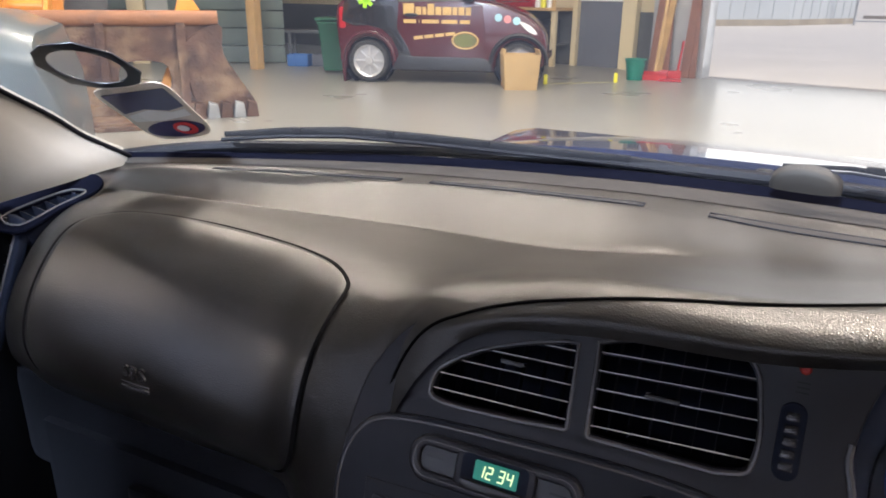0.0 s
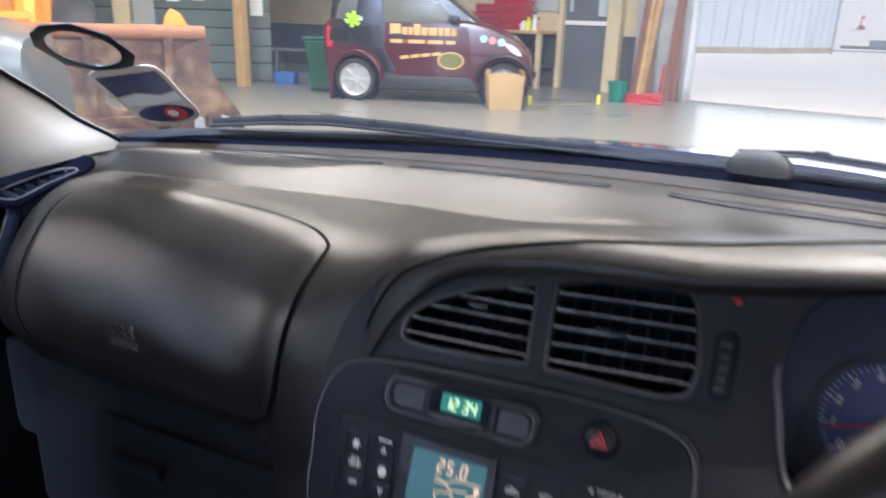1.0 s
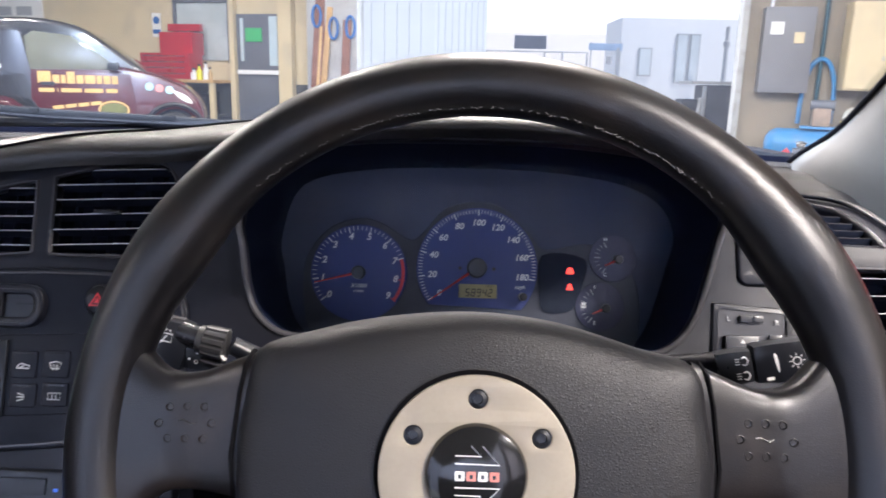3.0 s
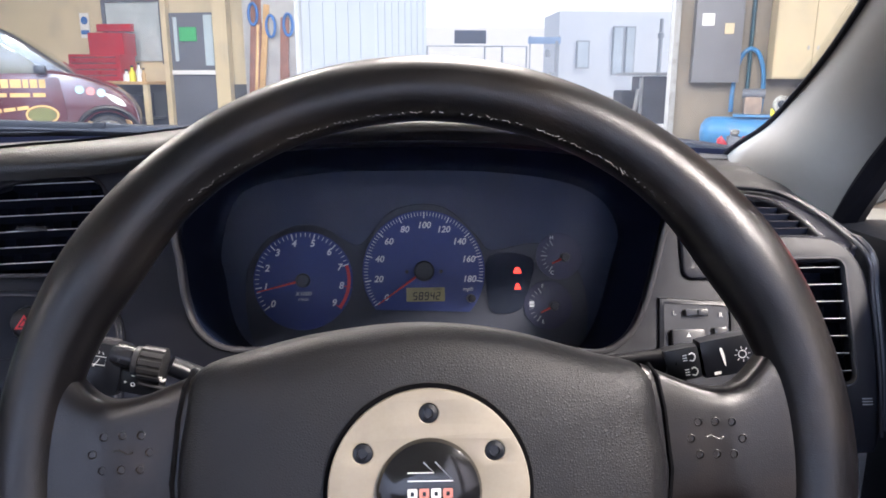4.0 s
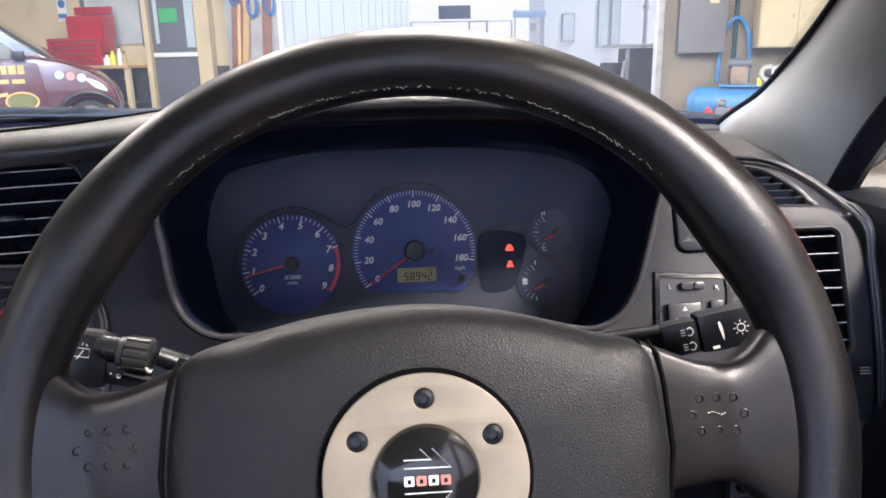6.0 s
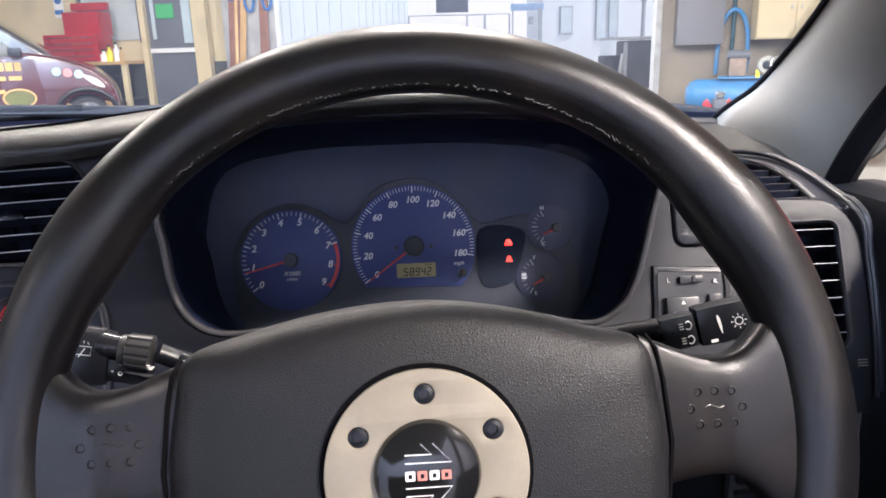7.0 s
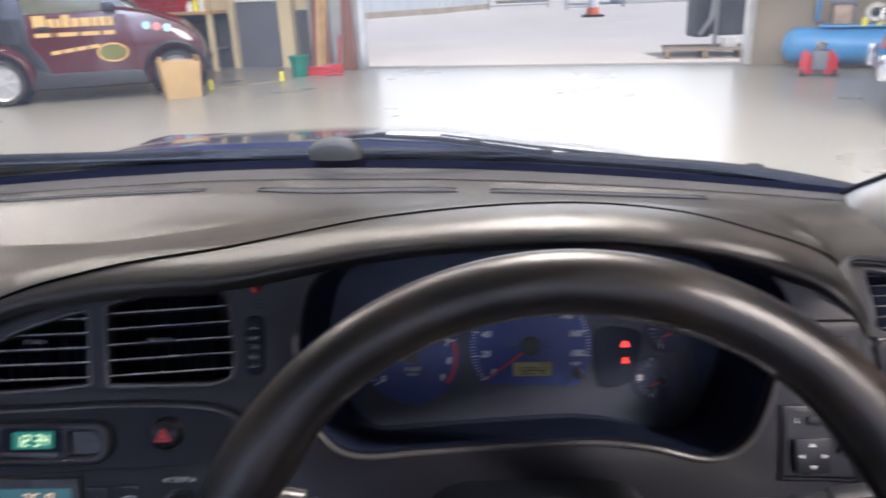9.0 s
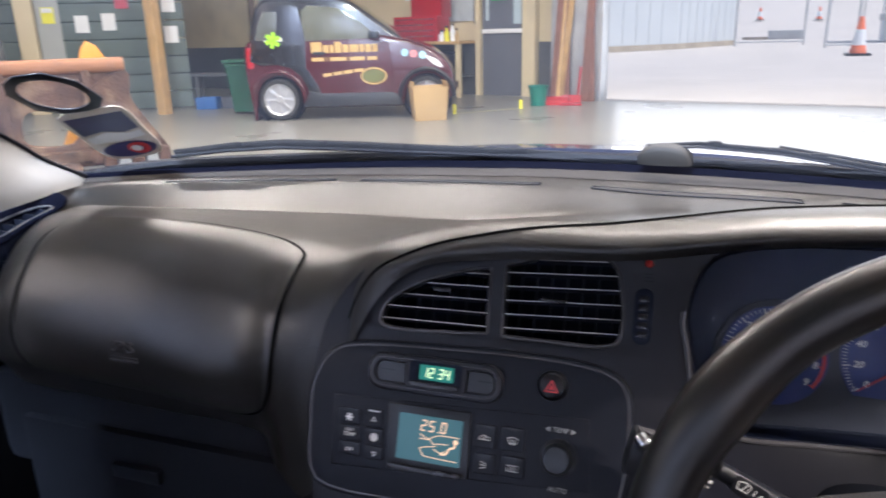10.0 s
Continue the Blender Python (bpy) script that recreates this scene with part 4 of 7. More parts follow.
# ---- instrument cluster ----
CM = plane_frame((0, .52, .803), (1, 0, 0), (0, 0.30, 1))
CU = 1.044


def cv(z):
    return (z - 0.80) * CU


def cp(pts):
    return [(x, cv(z)) for x, z in pts]


def con(x, z, w=0.0):
    return CM @ Matrix.Translation((x, cv(z), w))


cluster = thing("instrument_cluster", "blue-faced car instrument cluster with white figures and red needles", "instrument cluster")
bm = bmesh.new()
front = [FM @ Vector((x, y, -0.001)) for x, y in fp(OPENING)]
back = [CM @ Vector((0.36 + (x - 0.36) * 0.97, cv(0.80 + (z - 0.845) * 1.08 + 0.0), -0.006)) for x, z in OPENING]
grid(bm, [front, [a.lerp(b, 0.3) for a, b in zip(front, back)], [a.lerp(b, 0.8) for a, b in zip(front, back)], back], close_v=True)
part("shroud", bm, SHROUD, cluster)
# pale tube paints the highlight on the opening's sides and lower edge
bm = bmesh.new()
tube(bm, [FM @ Vector((x, y, 0.0008)) for x, y in fp(OPENING)[:53]], 0.0024, 8, up=FM.to_3x3() @ Vector((0, 0, 1)))
part("opening_lip", bm, LIP, cluster, "rounded edge round the opening, pale for its highlight")
part("back_plate", plate([cp([(.13, .905), (.57, .905), (.57, .69), (.13, .69)])], 0.004, 0, CM @ Matrix.Translation((0, 0, -0.006))), BINNACLEVEIL, cluster)
lobe = smooth_poly([(.196, .79), (.199, .750), (.215, .726), (.25, .719), (.36, .719), (.46, .719), (.505, .726), (.515, .76), (.505, .80), (.47, .822), (.425, .816), (.41, .83), (.385, .853), (.36, .859), (.33, .852), (.31, .83), (.296, .822), (.27, .836), (.248, .841), (.22, .832), (.202, .812)], 4)
part("surround", plate([cp(lobe)], 0.004, 0.001, CM @ Matrix.Translation((0, 0, -0.002))), DIALGREY, cluster)


def ang(a, r, w=0.0):
    return Matrix.Translation((r * math.cos(radians(a)), r * math.sin(radians(a)), w))


def dial(name, x, z, r, outline=None, face=None):
    b = plate([outline or ring_pts(0, 0, r, 60)], 0.002, 0.0005, con(x, z, 0.0005))
    return part(name, b, face or DIAL, cluster)


def ticks(owner, x, z, r, a0, a1, n, every, mat_fn):
    for i in range(n + 1):
        a = a0 + (a1 - a0) * i / n
        big = i % every == 0
        m = con(x, z, 0.0009) @ ang(a, r - (0.0030 if big else 0.0020)) @ Matrix.Rotation(radians(a), 4, "Z")
        part("tick", boxed((0, 0, 0), (0.0060 if big else 0.0038, 0.0010 if big else 0.0005, 0.0003), 0, m), mat_fn(i), owner)


tacho = dial("rev_counter", .2482, .7915, .0455)
A0, A1 = 217.5, -37.0
ticks(tacho, .2482, .7915, .0445, A0, A1, 45, 5, lambda i: REDMARK if i > 35 else WHITEMARK)
bm = bmesh.new()
arc = [A0 + (A1 - A0) * (7 + 2 * k / 16) / 9 for k in range(17)]
grid(bm, [[con(.2482, .7915, 0.0008) @ ang(a, r) @ Vector((0, 0, 0)) for a in arc] for r in (0.0408, 0.0438)])
part("red_band", bm, REDMARK, tacho)
for i in range(10):
    a = A0 + (A1 - A0) * i / 9
    part("figure", lettering(str(i), 0.0088, con(.2482, .7915, 0.0009) @ ang(a, .0353), 0.0002, shear=0.2, bold=0.00022), WHITEMARK, tacho)
part("print", lettering("X1000", 0.0055, con(.2482, .7795, 0.0009), 0.0002, shear=0.2), WHITEMARK, tacho)
part("print", lettering("r/min", 0.0045, con(.2482, .7748, 0.0009), 0.0002, shear=0.2), WHITEMARK, tacho)

SX, SZ, SR = .3605, .7985, .057
cut = [(SX * 0 + SR * math.cos(radians(a)), SR * math.sin(radians(a))) for a in range(-42, 223, 5)]
speedo = dial("speedometer", SX, SZ, SR, cut)
B0, B1 = 214.6, -10.7
ticks(speedo, SX, SZ, .0560, B0, B1, 72, 8, lambda i: WHITEMARK)
for i in range(10):
    a = B0 + (B1 - B0) * i / 9
    part("figure", lettering(str(20 * i), 0.0084, con(SX, SZ, 0.0009) @ ang(a, .0432), 0.0002, shear=0.2, bold=0.0002), WHITEMARK, speedo)
part("print", lettering("mph", 0.0055, con(.4015, .7820, 0.0009), 0.0002, shear=0.2), WHITEMARK, speedo)
odo = part("odometer", plate([rounded(-0.0180, -0.0065, 0.0180, 0.0065, 0.0008)], 0.001, 0, con(.3618, .7775, 0.0014)), LCDAMBER, speedo)
part("digits", seven("58942", 0.0065, con(.3628, .7762, 0.0018), 0.82, 0.14), LCDINK, odo)
part("print", lettering("ODO", 0.0030, con(.3730, .7822, 0.0018), 0.0001), LCDINK, odo)
for sx in (-1, 1):
    bm = bmesh.new()
    lathe(bm, [(0.0018, 0), (0.0018, 0.002), (0, 0.0024)], 12, con(SX + sx * 0.016, SZ - 0.0005, 0.0008))
    part("peg", bm, BLACK, speedo)
bm = bmesh.new()
lathe(bm, [(0.0040, 0), (0.0036, 0.014), (0.0, 0.0145)], 16, con(.404, .7735, 0.001))
part("reset_knob", bm, BLACK, cluster)


def needle(owner, x, z, a, length, hub):
    b = bmesh.new()
    m = con(x, z, 0.0045) @ Matrix.Rotation(radians(a), 4, "Z")
    vs = [b.verts.new(m @ Vector(p)) for p in ((0.004, -0.0011, 0), (length, -0.00045, 0), (length, 0.00045, 0), (0.004, 0.0011, 0), (0.004, 0, 0.001), (length, 0, 0.0004))]
    for q in ((0, 1, 5, 4), (3, 4, 5, 2), (0, 4, 3), (0, 3, 2, 1), (1, 2, 5)):
        b.faces.new([vs[i] for i in q])
    part("needle", b, NEEDLE, owner)
    b = bmesh.new()
    lathe(b, [(hub, 0.001), (hub, 0.006), (hub * 0.85, 0.0075), (0, 0.0078)], 28, con(x, z, 0))
    part("needle_cap", b, BLACK, owner)


needle(tacho, .2482, .7915, 194, .043, .0065)
needle(speedo, SX, SZ, 215.5, .053, .0095)
# small gauges: their shade is in the face colour and grey ticks
temp = dial("temperature_gauge", .489, .8105, .0215, face=SHADEDDIAL)
fuel = dial("fuel_gauge", .4775, .7665, .0225, face=SHADEDDIAL)
for g, x, z, r in ((temp, .489, .8105, .0215), (fuel, .4775, .7665, .0225)):
    ticks(g, x, z, r - 0.004, 235, 120, 8, 4, lambda i: GREYMARK)
    needle(g, x + 0.005, z - 0.001, 205, .014, .0042)
part("figure", lettering("F", 0.0050, con(.4725, .7835, 0.0009), 0.0002), WHITEMARK, fuel)
part("figure", lettering("E", 0.0050, con(.4725, .7515, 0.0009), 0.0002), WHITEMARK, fuel)
part("figure", lettering("H", 0.0050, con(.482, .8275, 0.0009), 0.0002), WHITEMARK, temp)
part("figure", lettering("C", 0.0050, con(.482, .7955, 0.0009), 0.0002), WHITEMARK, temp)
part("symbol", boxed((-0.0155, 0.001, 0.0009), (0.0045, 0.0055, 0.0003), 0, con(.4775, .7665)), WHITEMARK, fuel)
wp = part("lamp_panel", plate([cp(smooth_poly([(.4225, .811), (.462, .809), (.460, .785), (.452, .764), (.430, .760), (.4215, .77)], 4))], 0.002, 0.0005, CM @ Matrix.Translation((0, 0, 0.0004))), VOID, cluster)
for z, pts in ((.7980, [(-.0048, -.0035), (.0048, -.0035), (.0048, -.0005), (.0030, .0008), (.0034, .003), (0, .0046), (-.0034, .003), (-.0030, .0008), (-.0048, -.0005)]), (.7835, [(-.0046, -.0036), (.0046, -.0036), (.0026, .0004), (.0024, .0028), (0, .0044), (-.0024, .0028), (-.0026, .0004)])):
    part("warning_lamp", plate([[(px * 0.72, py * 0.72) for px, py in pts]], 0.0006, 0, con(.4488, z, 0.0010)), WARNRED, wp)

lens_rows = [[Vector((x, 0.476 + 0.10 * t - 0.05 * t * t, 0.733 + 0.177 * t)) for x in np.linspace(.15, .57, 15)] for t in np.linspace(0, 1, 9)]
bm = bmesh.new()
grid(bm, lens_rows)
lens_ob = part("lens", bm, LENS, cluster, "clear curved plastic lens")
lens_ob.visible_shadow = False

# ---- steering column, stalks and wheel ----
column = thing("steering_column", "black plastic steering column shroud behind the wheel", "steering column")
bm = bmesh.new()
rows = []
for y, zt, hw in ((.25, .735, .060), (.28, .750, .075), (.32, .757, .082), (.35, .760, .084), (.375, .762, .085)):
    rows.append([(.352 + hw * px, y, zt - 0.062 + 0.062 * pz) for px, pz in rounded(-1, -1, 1, 1, 0.45, 5)])
vs = grid(bm, rows, close_v=True)
bm.faces.new(vs[0])
part("shroud", bm, BLACK, column)


def stalk_rod(bm_, a, b, r0, r1, flat=1.0):
    return tube(bm_, [Vector(a).lerp(Vector(b), k / 4) for k in range(5)], [r0 + (r1 - r0) * k / 4 for k in range(5)], 14, flat=flat)


wst = thing("wiper_stalk", "black wiper stalk with a ribbed ring and white symbols", "stalk")
part("arm", stalk_rod(bmesh.new(), (.26, .318, .760), (.194, .3025, .8005), .0075, .0062), BLACK, wst)
ringm = plane_frame((.1822, .3005, .8030), Vector((0, 1, 0)), Vector((.22, 0, 1)))
bm = bmesh.new()
rows = []
for h, r in ((-.0098, .0082), (-.0092, .0092), (-.006, .0094), (-.0056, .0088), (-.0050, .0094), (.0086, .0096), (.0094, .0084)):
    rib = h > -.0052 and h < .009
    rows.append([ringm @ Vector(((r + (0.0013 if k % 6 < 4 and rib else 0)) * math.cos(2 * math.pi * k / 72), (r + (0.0013 if k % 6 < 4 and rib else 0)) * math.sin(2 * math.pi * k / 72), h)) for k in range(72)])
vs = grid(bm, rows, close_v=True)
bm.faces.new(vs[0][::-1])
bm.faces.new(vs[-1])
part("ribbed_ring", bm, RINGGREY, wst, "ribbed twist ring", sharp=20)
bm = bmesh.new()
for k in range(7):
    a = radians(205 + 12 * k)
    box(bm, (0.0098 * math.cos(a), 0.0098 * math.sin(a), 0.0095), (0.0008, 0.0006, 0.0022), 0, ringm)
    if k not in (2, 3):
        box(bm, (0.0095 * math.cos(a + 0.5), 0.0095 * math.sin(a + 0.5), -0.0078), (0.0006, 0.0005, 0.0014), 0, ringm)
part("marks", bm, WHITEMARK, wst)
part("neck", stalk_rod(bmesh.new(), (.160, .3060, .8070), (.176, .3015, .8048), .0080, .0078), SLAT, wst)
endm = plane_frame((.1485, .2990, .8015), Vector((1, .10, -.24)), Vector((.22, .28, 1)))
part("end_cap", boxed((0.0015, 0, -0.010), (.031, .034, .026), 0.008, endm), BLACK, wst)
# pale strip and chrome bead model the highlight on the cap's top facet
part("cap_highlight", boxed((0.0005, 0.0165, -0.006), (.021, .004, .012), 0.0018, endm), LIP, wst, "pale strip for the highlight on top of the stalk end")
bm = bmesh.new()
lathe(bm, [(0.0052, -0.006), (0.0056, 0.0), (0.0046, 0.0028), (0.0024, 0.0044), (0.0, 0.005)], 20, plane_frame((.1462, .2945, .8160), Vector((0, 1, .2)), Vector((.5, .3, 1))) @ Matrix.Rotation(radians(-50), 4, "Y"))
part("cap_glint", bm, CHROME, wst, "chrome bead standing in for the glint on the stalk end")
SYB = endm @ Matrix.Translation((.0015, .0055, 0))
for line in ([(-.0045, -.003), (-.0045, .0022), (.0045, .0022), (.0045, -.003), (-.0045, -.003)], [(-.002, -.0045), (.001, .001)], [(-.003, .0036), (-.002, .005)], [(0, .0040), (0, .0056)], [(.003, .0036), (.002, .005)]):
    b = bmesh.new()
    tube(b, [SYB @ Vector((px, py, 0.0033)) for px, py in line], 0.0003, 4)
    part("symbol", b, WHITEMARK, wst)
part("collar", boxed((0, 0, 0), (.030, .018, .016), 0.005, Matrix.Translation((.172, .3085, .7895)) @ Matrix.Rotation(radians(14), 4, "Y")), BLACK, wst)
b = bmesh.new()
tube(b, [(.1705 + .0012 * math.cos(2 * math.pi * k / 10), .2990, .7895 + .0012 * math.sin(2 * math.pi * k / 10)) for k in range(10)], 0.0003, 4, closed=True)
part("symbol", b, WHITEMARK, wst)
part("symbol", boxed((.1660, .2992, .7913), (.0013, .0006, .0013), 0.0003), WHITEMARK, wst)
part("lever_tip", stalk_rod(bmesh.new(), (.1745, .2975, .7918), (.190, .2985, .7865), .0015, .0015), LIP, wst)

ARMS = plane_frame((.2120, .2990, .7915), Vector((1, .1, -.55)), Vector((.45, .35, 1)))
for line in ([(-.0035, -.0028), (.0035, -.0028), (.0046, .0022), (0, .0036), (-.0046, .0022), (-.0035, -.0028)], [(0, -.0024), (.0016, .0024)], [(.0085, -.002), (.0085, .0022)], [(.0115, -.0012), (.0140, .0012)]):
    b = bmesh.new()
    tube(b, [ARMS @ Vector((px, py, 0.0002)) for px, py in line], 0.00035, 4)
    part("symbol", b, WHITEMARK, wst)
part("symbol_pad", plate([rounded(-.0065, -.0058, .0165, .0052, .002)], 0.008, 0.001, ARMS), BLACK, wst)

lst = thing("light_stalk", "black light stalk with white lamp symbols", "stalk")
part("arm", stalk_rod(bmesh.new(), (.42, .31, .785), (.513, .287, .804), .0080, .0088, 0.9), RUBBER, lst)
lm = plane_frame((.5465, .2745, .8118), Vector((1, -.10, .22)), Vector((-.2, .25, 1)))
tip = part("end_cap", boxed((0, 0, -0.009), (.043, .0245, .020), 0.005, lm), BLACK, lst)
part("inner_cap", boxed((-.0325, -.0005, -0.0095), (.0225, .0215, .018), 0.005, lm), BLACK, lst)
part("band", plate([smooth_poly([(-.0098, .0050), (-.0085, .0056), (-.0076, 0), (-.0080, -.0056), (-.0090, -.002)], 4)], 0.0006, 0, lm @ Matrix.Translation((0, 0, 0.0016))), WHITEMARK, tip)
b = bmesh.new()
tube(b, [lm @ Vector((.003 + .0023 * math.cos(2 * math.pi * k / 16), .0023 * math.sin(2 * math.pi * k / 16), 0.0014)) for k in range(16)], 0.0003, 4, closed=True)
part("symbol", b, WHITEMARK, tip)
for k in range(8):
    b = boxed((0.0040, 0, 0), (0.0014, 0.0004, 0.0005), 0, lm @ Matrix.Translation((.003, 0, 0.0014)) @ Matrix.Rotation(radians(45 * k), 4, "Z"))
    part("symbol", b, WHITEMARK, tip)
part("symbol", boxed((-.0135, -.0090, 0.0012), (.0042, .0018, .0005), 0, lm), WHITEMARK, tip)
for dy in (0.0035, -.0055):
    part("symbol", stroke([(-.0285, dy - .0018), (-.0265, dy - .0024), (-.025, dy), (-.0265, dy + .0024), (-.0285, dy + .0018)], lm @ Matrix.Translation((0, 0, 0.0002)), 0.0004), WHITEMARK, lst)
    for k in range(3):
        part("symbol", boxed((-.0312, dy - .0016 + k * .0016, 0.0003), (.0026, .0005, .0005), 0, lm), WHITEMARK, lst)

WC, WA = (0.3516, 0.2018, 0.7827), 0.3294
WM = plane_frame(WC, (1, 0, 0), (0, math.sin(WA), math.cos(WA)))
wheel = thing("steering_wheel", "black leather sports steering wheel with a worn metal hub ring", "steering wheel")
bm = bmesh.new()
rows = []
for k in range(160):
    a = 2 * math.pi * k / 160
    deg = math.degrees(a)
    bulge = sum(math.exp(-((((deg - c) + 180) % 360 - 180) / 11) ** 2) for c in (33, 147)) * 0.0028
    r = 0.0175 + bulge
    R = 0.200 - bulge * 0.6
    grip = 0.0035 * max(0.0, math.cos(a)) ** 3
    r += grip * 0.6
    R += grip
    rows.append([WM @ Vector((0.003 + (R + r * math.cos(t)) * math.cos(a), (R + r * math.cos(t)) * math.sin(a), r * 0.98 * math.sin(t))) for t in [2 * math.pi * j / 22 for j in range(22)]])
grid(bm, rows, close_u=True, close_v=True)
rim = part("rim", bm, LEATHER, wheel, "worn black leather rim")
bm = bmesh.new()
rnd = random.Random(5)
for k in range(150):
    along = k / 149
    if rnd.random() < 0.5 * math.sin(math.pi * along):
        continue
    a = radians(38 + 104 * along)
    ph = radians(152 + rnd.uniform(-2.5, 2.5))
    p = Vector((0.003 + (0.200 + 0.0177 * math.cos(ph)) * math.cos(a), (0.200 + 0.0177 * math.cos(ph)) * math.sin(a), 0.0177 * math.sin(ph)))
    m = WM @ Matrix.Translation(p) @ Matrix.Rotation(a + radians(90 + rnd.uniform(-38, 38)), 4, "Z")
    box(bm, (0, 0, 0), (rnd.uniform(0.0008, 0.0026) * (2.0 if rnd.random() < 0.05 else 1.0), 0.00036, 0.0004), 0, m)
tagged(part("stitching", bm, THREAD, wheel, "frayed grey stitching"), kind="stuff")
for a in (38, 142):
    b = bmesh.new()
    tube(b, [WM @ Vector((0.003 + (0.200 + 0.0163 * math.cos(t)) * math.cos(radians(a)), (0.200 + 0.0163 * math.cos(t)) * math.sin(radians(a)), 0.0163 * math.sin(t))) for t in [2 * math.pi * j / 20 for j in range(20)]], 0.0006, 5, closed=True)
    part("leather_joint", b, EDGE, rim)

PAD = smooth_poly([(-.1115, .0525), (-.086, .062), (-.049, .0705), (-.002, .0745), (.042, .070), (.084, .058), (.1115, .0495), (.1175, .024), (.1205, -.006), (.112, -.05), (.06, -.09), (0, -.098), (-.06, -.09), (-.112, -.05), (-.1205, -.003), (-.1175, .030)], 4)
bm = bmesh.new()
rows = []
for s, h in ((1.0, -0.030), (1.0, 0.008), (0.995, 0.016), (0.975, 0.0235), (0.94, 0.0285), (0.88, 0.0318), (0.75, 0.0345), (0.5, 0.0362), (0.2, 0.0368)):
    rows.append([WM @ Vector((x * s, -0.01 + (y + 0.01) * s, h)) for x, y in PAD])
vs = grid(bm, rows, close_v=True)
bm.faces.new(vs[-1])
part("hub_pad", bm, PADLEATHER, wheel, "grained padded hub cover")
HUB = WM @ Matrix.Translation((0.0008, -0.0022, 0))
# flat black disc draws the shadow round the hub ring
part("hub_ring_shade", plate([ring_pts(0, 0.0, 0.0485, 64)], 0.002, 0, HUB @ Matrix.Translation((0, 0, 0.0382))), EDGE, wheel)
BOLT = [(0.035 * math.cos(radians(30 + 60 * k)), 0.035 * math.sin(radians(30 + 60 * k))) for k in range(6)]
ringp = part("hub_ring", plate([ring_pts(0, 0, 0.0455, 72), ring_pts(0, 0, 0.0242, 56)] + [ring_pts(x, y, 0.0054, 20) for x, y in BOLT], 0.004, 0.0008, HUB @ Matrix.Translation((0, 0, 0.0415))), ALU, wheel, "scuffed satin metal ring")
for x, y in BOLT:
    b = bmesh.new()
    lathe(b, [(0.0052, 0.036), (0.0052, 0.0400), (0.0042, 0.0415), (0.0024, 0.0420), (0.0022, 0.0405), (0, 0.0405)], 20, HUB @ Matrix.Translation((x, y, 0)))
    part("bolt", b, BLACK, ringp)
bm = bmesh.new()
lathe(bm, [(0.0240, 0.036), (0.0240, 0.0425), (0.0228, 0.0450), (0.018, 0.0470), (0.010, 0.0480), (0, 0.0482)], 48, HUB)
horn = part("horn_button", bm, surf("gloss_black_button", (0.01, 0.01, 0.011), 0.12, vary=0.1, scale=40), wheel, "glossy black horn button with plain emblem")
HB = HUB @ Matrix.Translation((0, 0, 0.0487))
for line in ([(-.0100, .0097), (.0019, .0097), (-.0028, .0143)], [(-.0100, .0062), (.0105, .0060), (.0025, .0143)]):
    b = bmesh.new()
    tube(b, [HB @ Vector((px, py, -0.0002 - 3.0 * (px * px + py * py))) for px, py in line], 0.00035, 4)
    part("emblem", b, WHITEMARK, horn)
for i in range(4):
    part("emblem", plate([rounded(-0.0022, -0.0021, 0.0022, 0.0021, 0.0006, 3), rounded(-0.0008, -0.0012, 0.0008, 0.0008, 0.0003, 3)], 0.0004, 0, HB @ Matrix.Translation((-0.0079 + i * 0.0053, 0.0008, 0.0001))), (WHITEMARK, PINKMARK)[i % 2], horn)
for line in ([(-.0100, -.0080), (.0019, -.0080), (-.0028, -.0126)], [(-.0100, -.0045), (.0105, -.0045), (.0025, -.0126)]):
    b = bmesh.new()
    tube(b, [HB @ Vector((px, py, -0.0002 - 3.0 * (px * px + py * py))) for px, py in line], 0.00035, 4)
    part("emblem", b, WHITEMARK, horn)

# outline of a spoke: across, top edge and lower edge
_sp = smooth_poly([(.108, .0525, -.024), (.117, .0490, -.023), (.127, .0450, -.022), (.138, .0408, -.021), (.148, .0385, -.021), (.158, .0382, -.023), (.166, .0412, -.028), (.173, .0475, -.036), (.183, .0580, -.047), (.197, .066, -.056)], 6, False)
SPOKE_X, SPOKE_TOP, SPOKE_LOW = zip(*_sp)


def spoke_h(x):
    """Height of the spoke's face over the wheel's plane."""
    return np.interp(x, [.108, .128, .158, .196], [.0235, .0185, .0120, .0100])


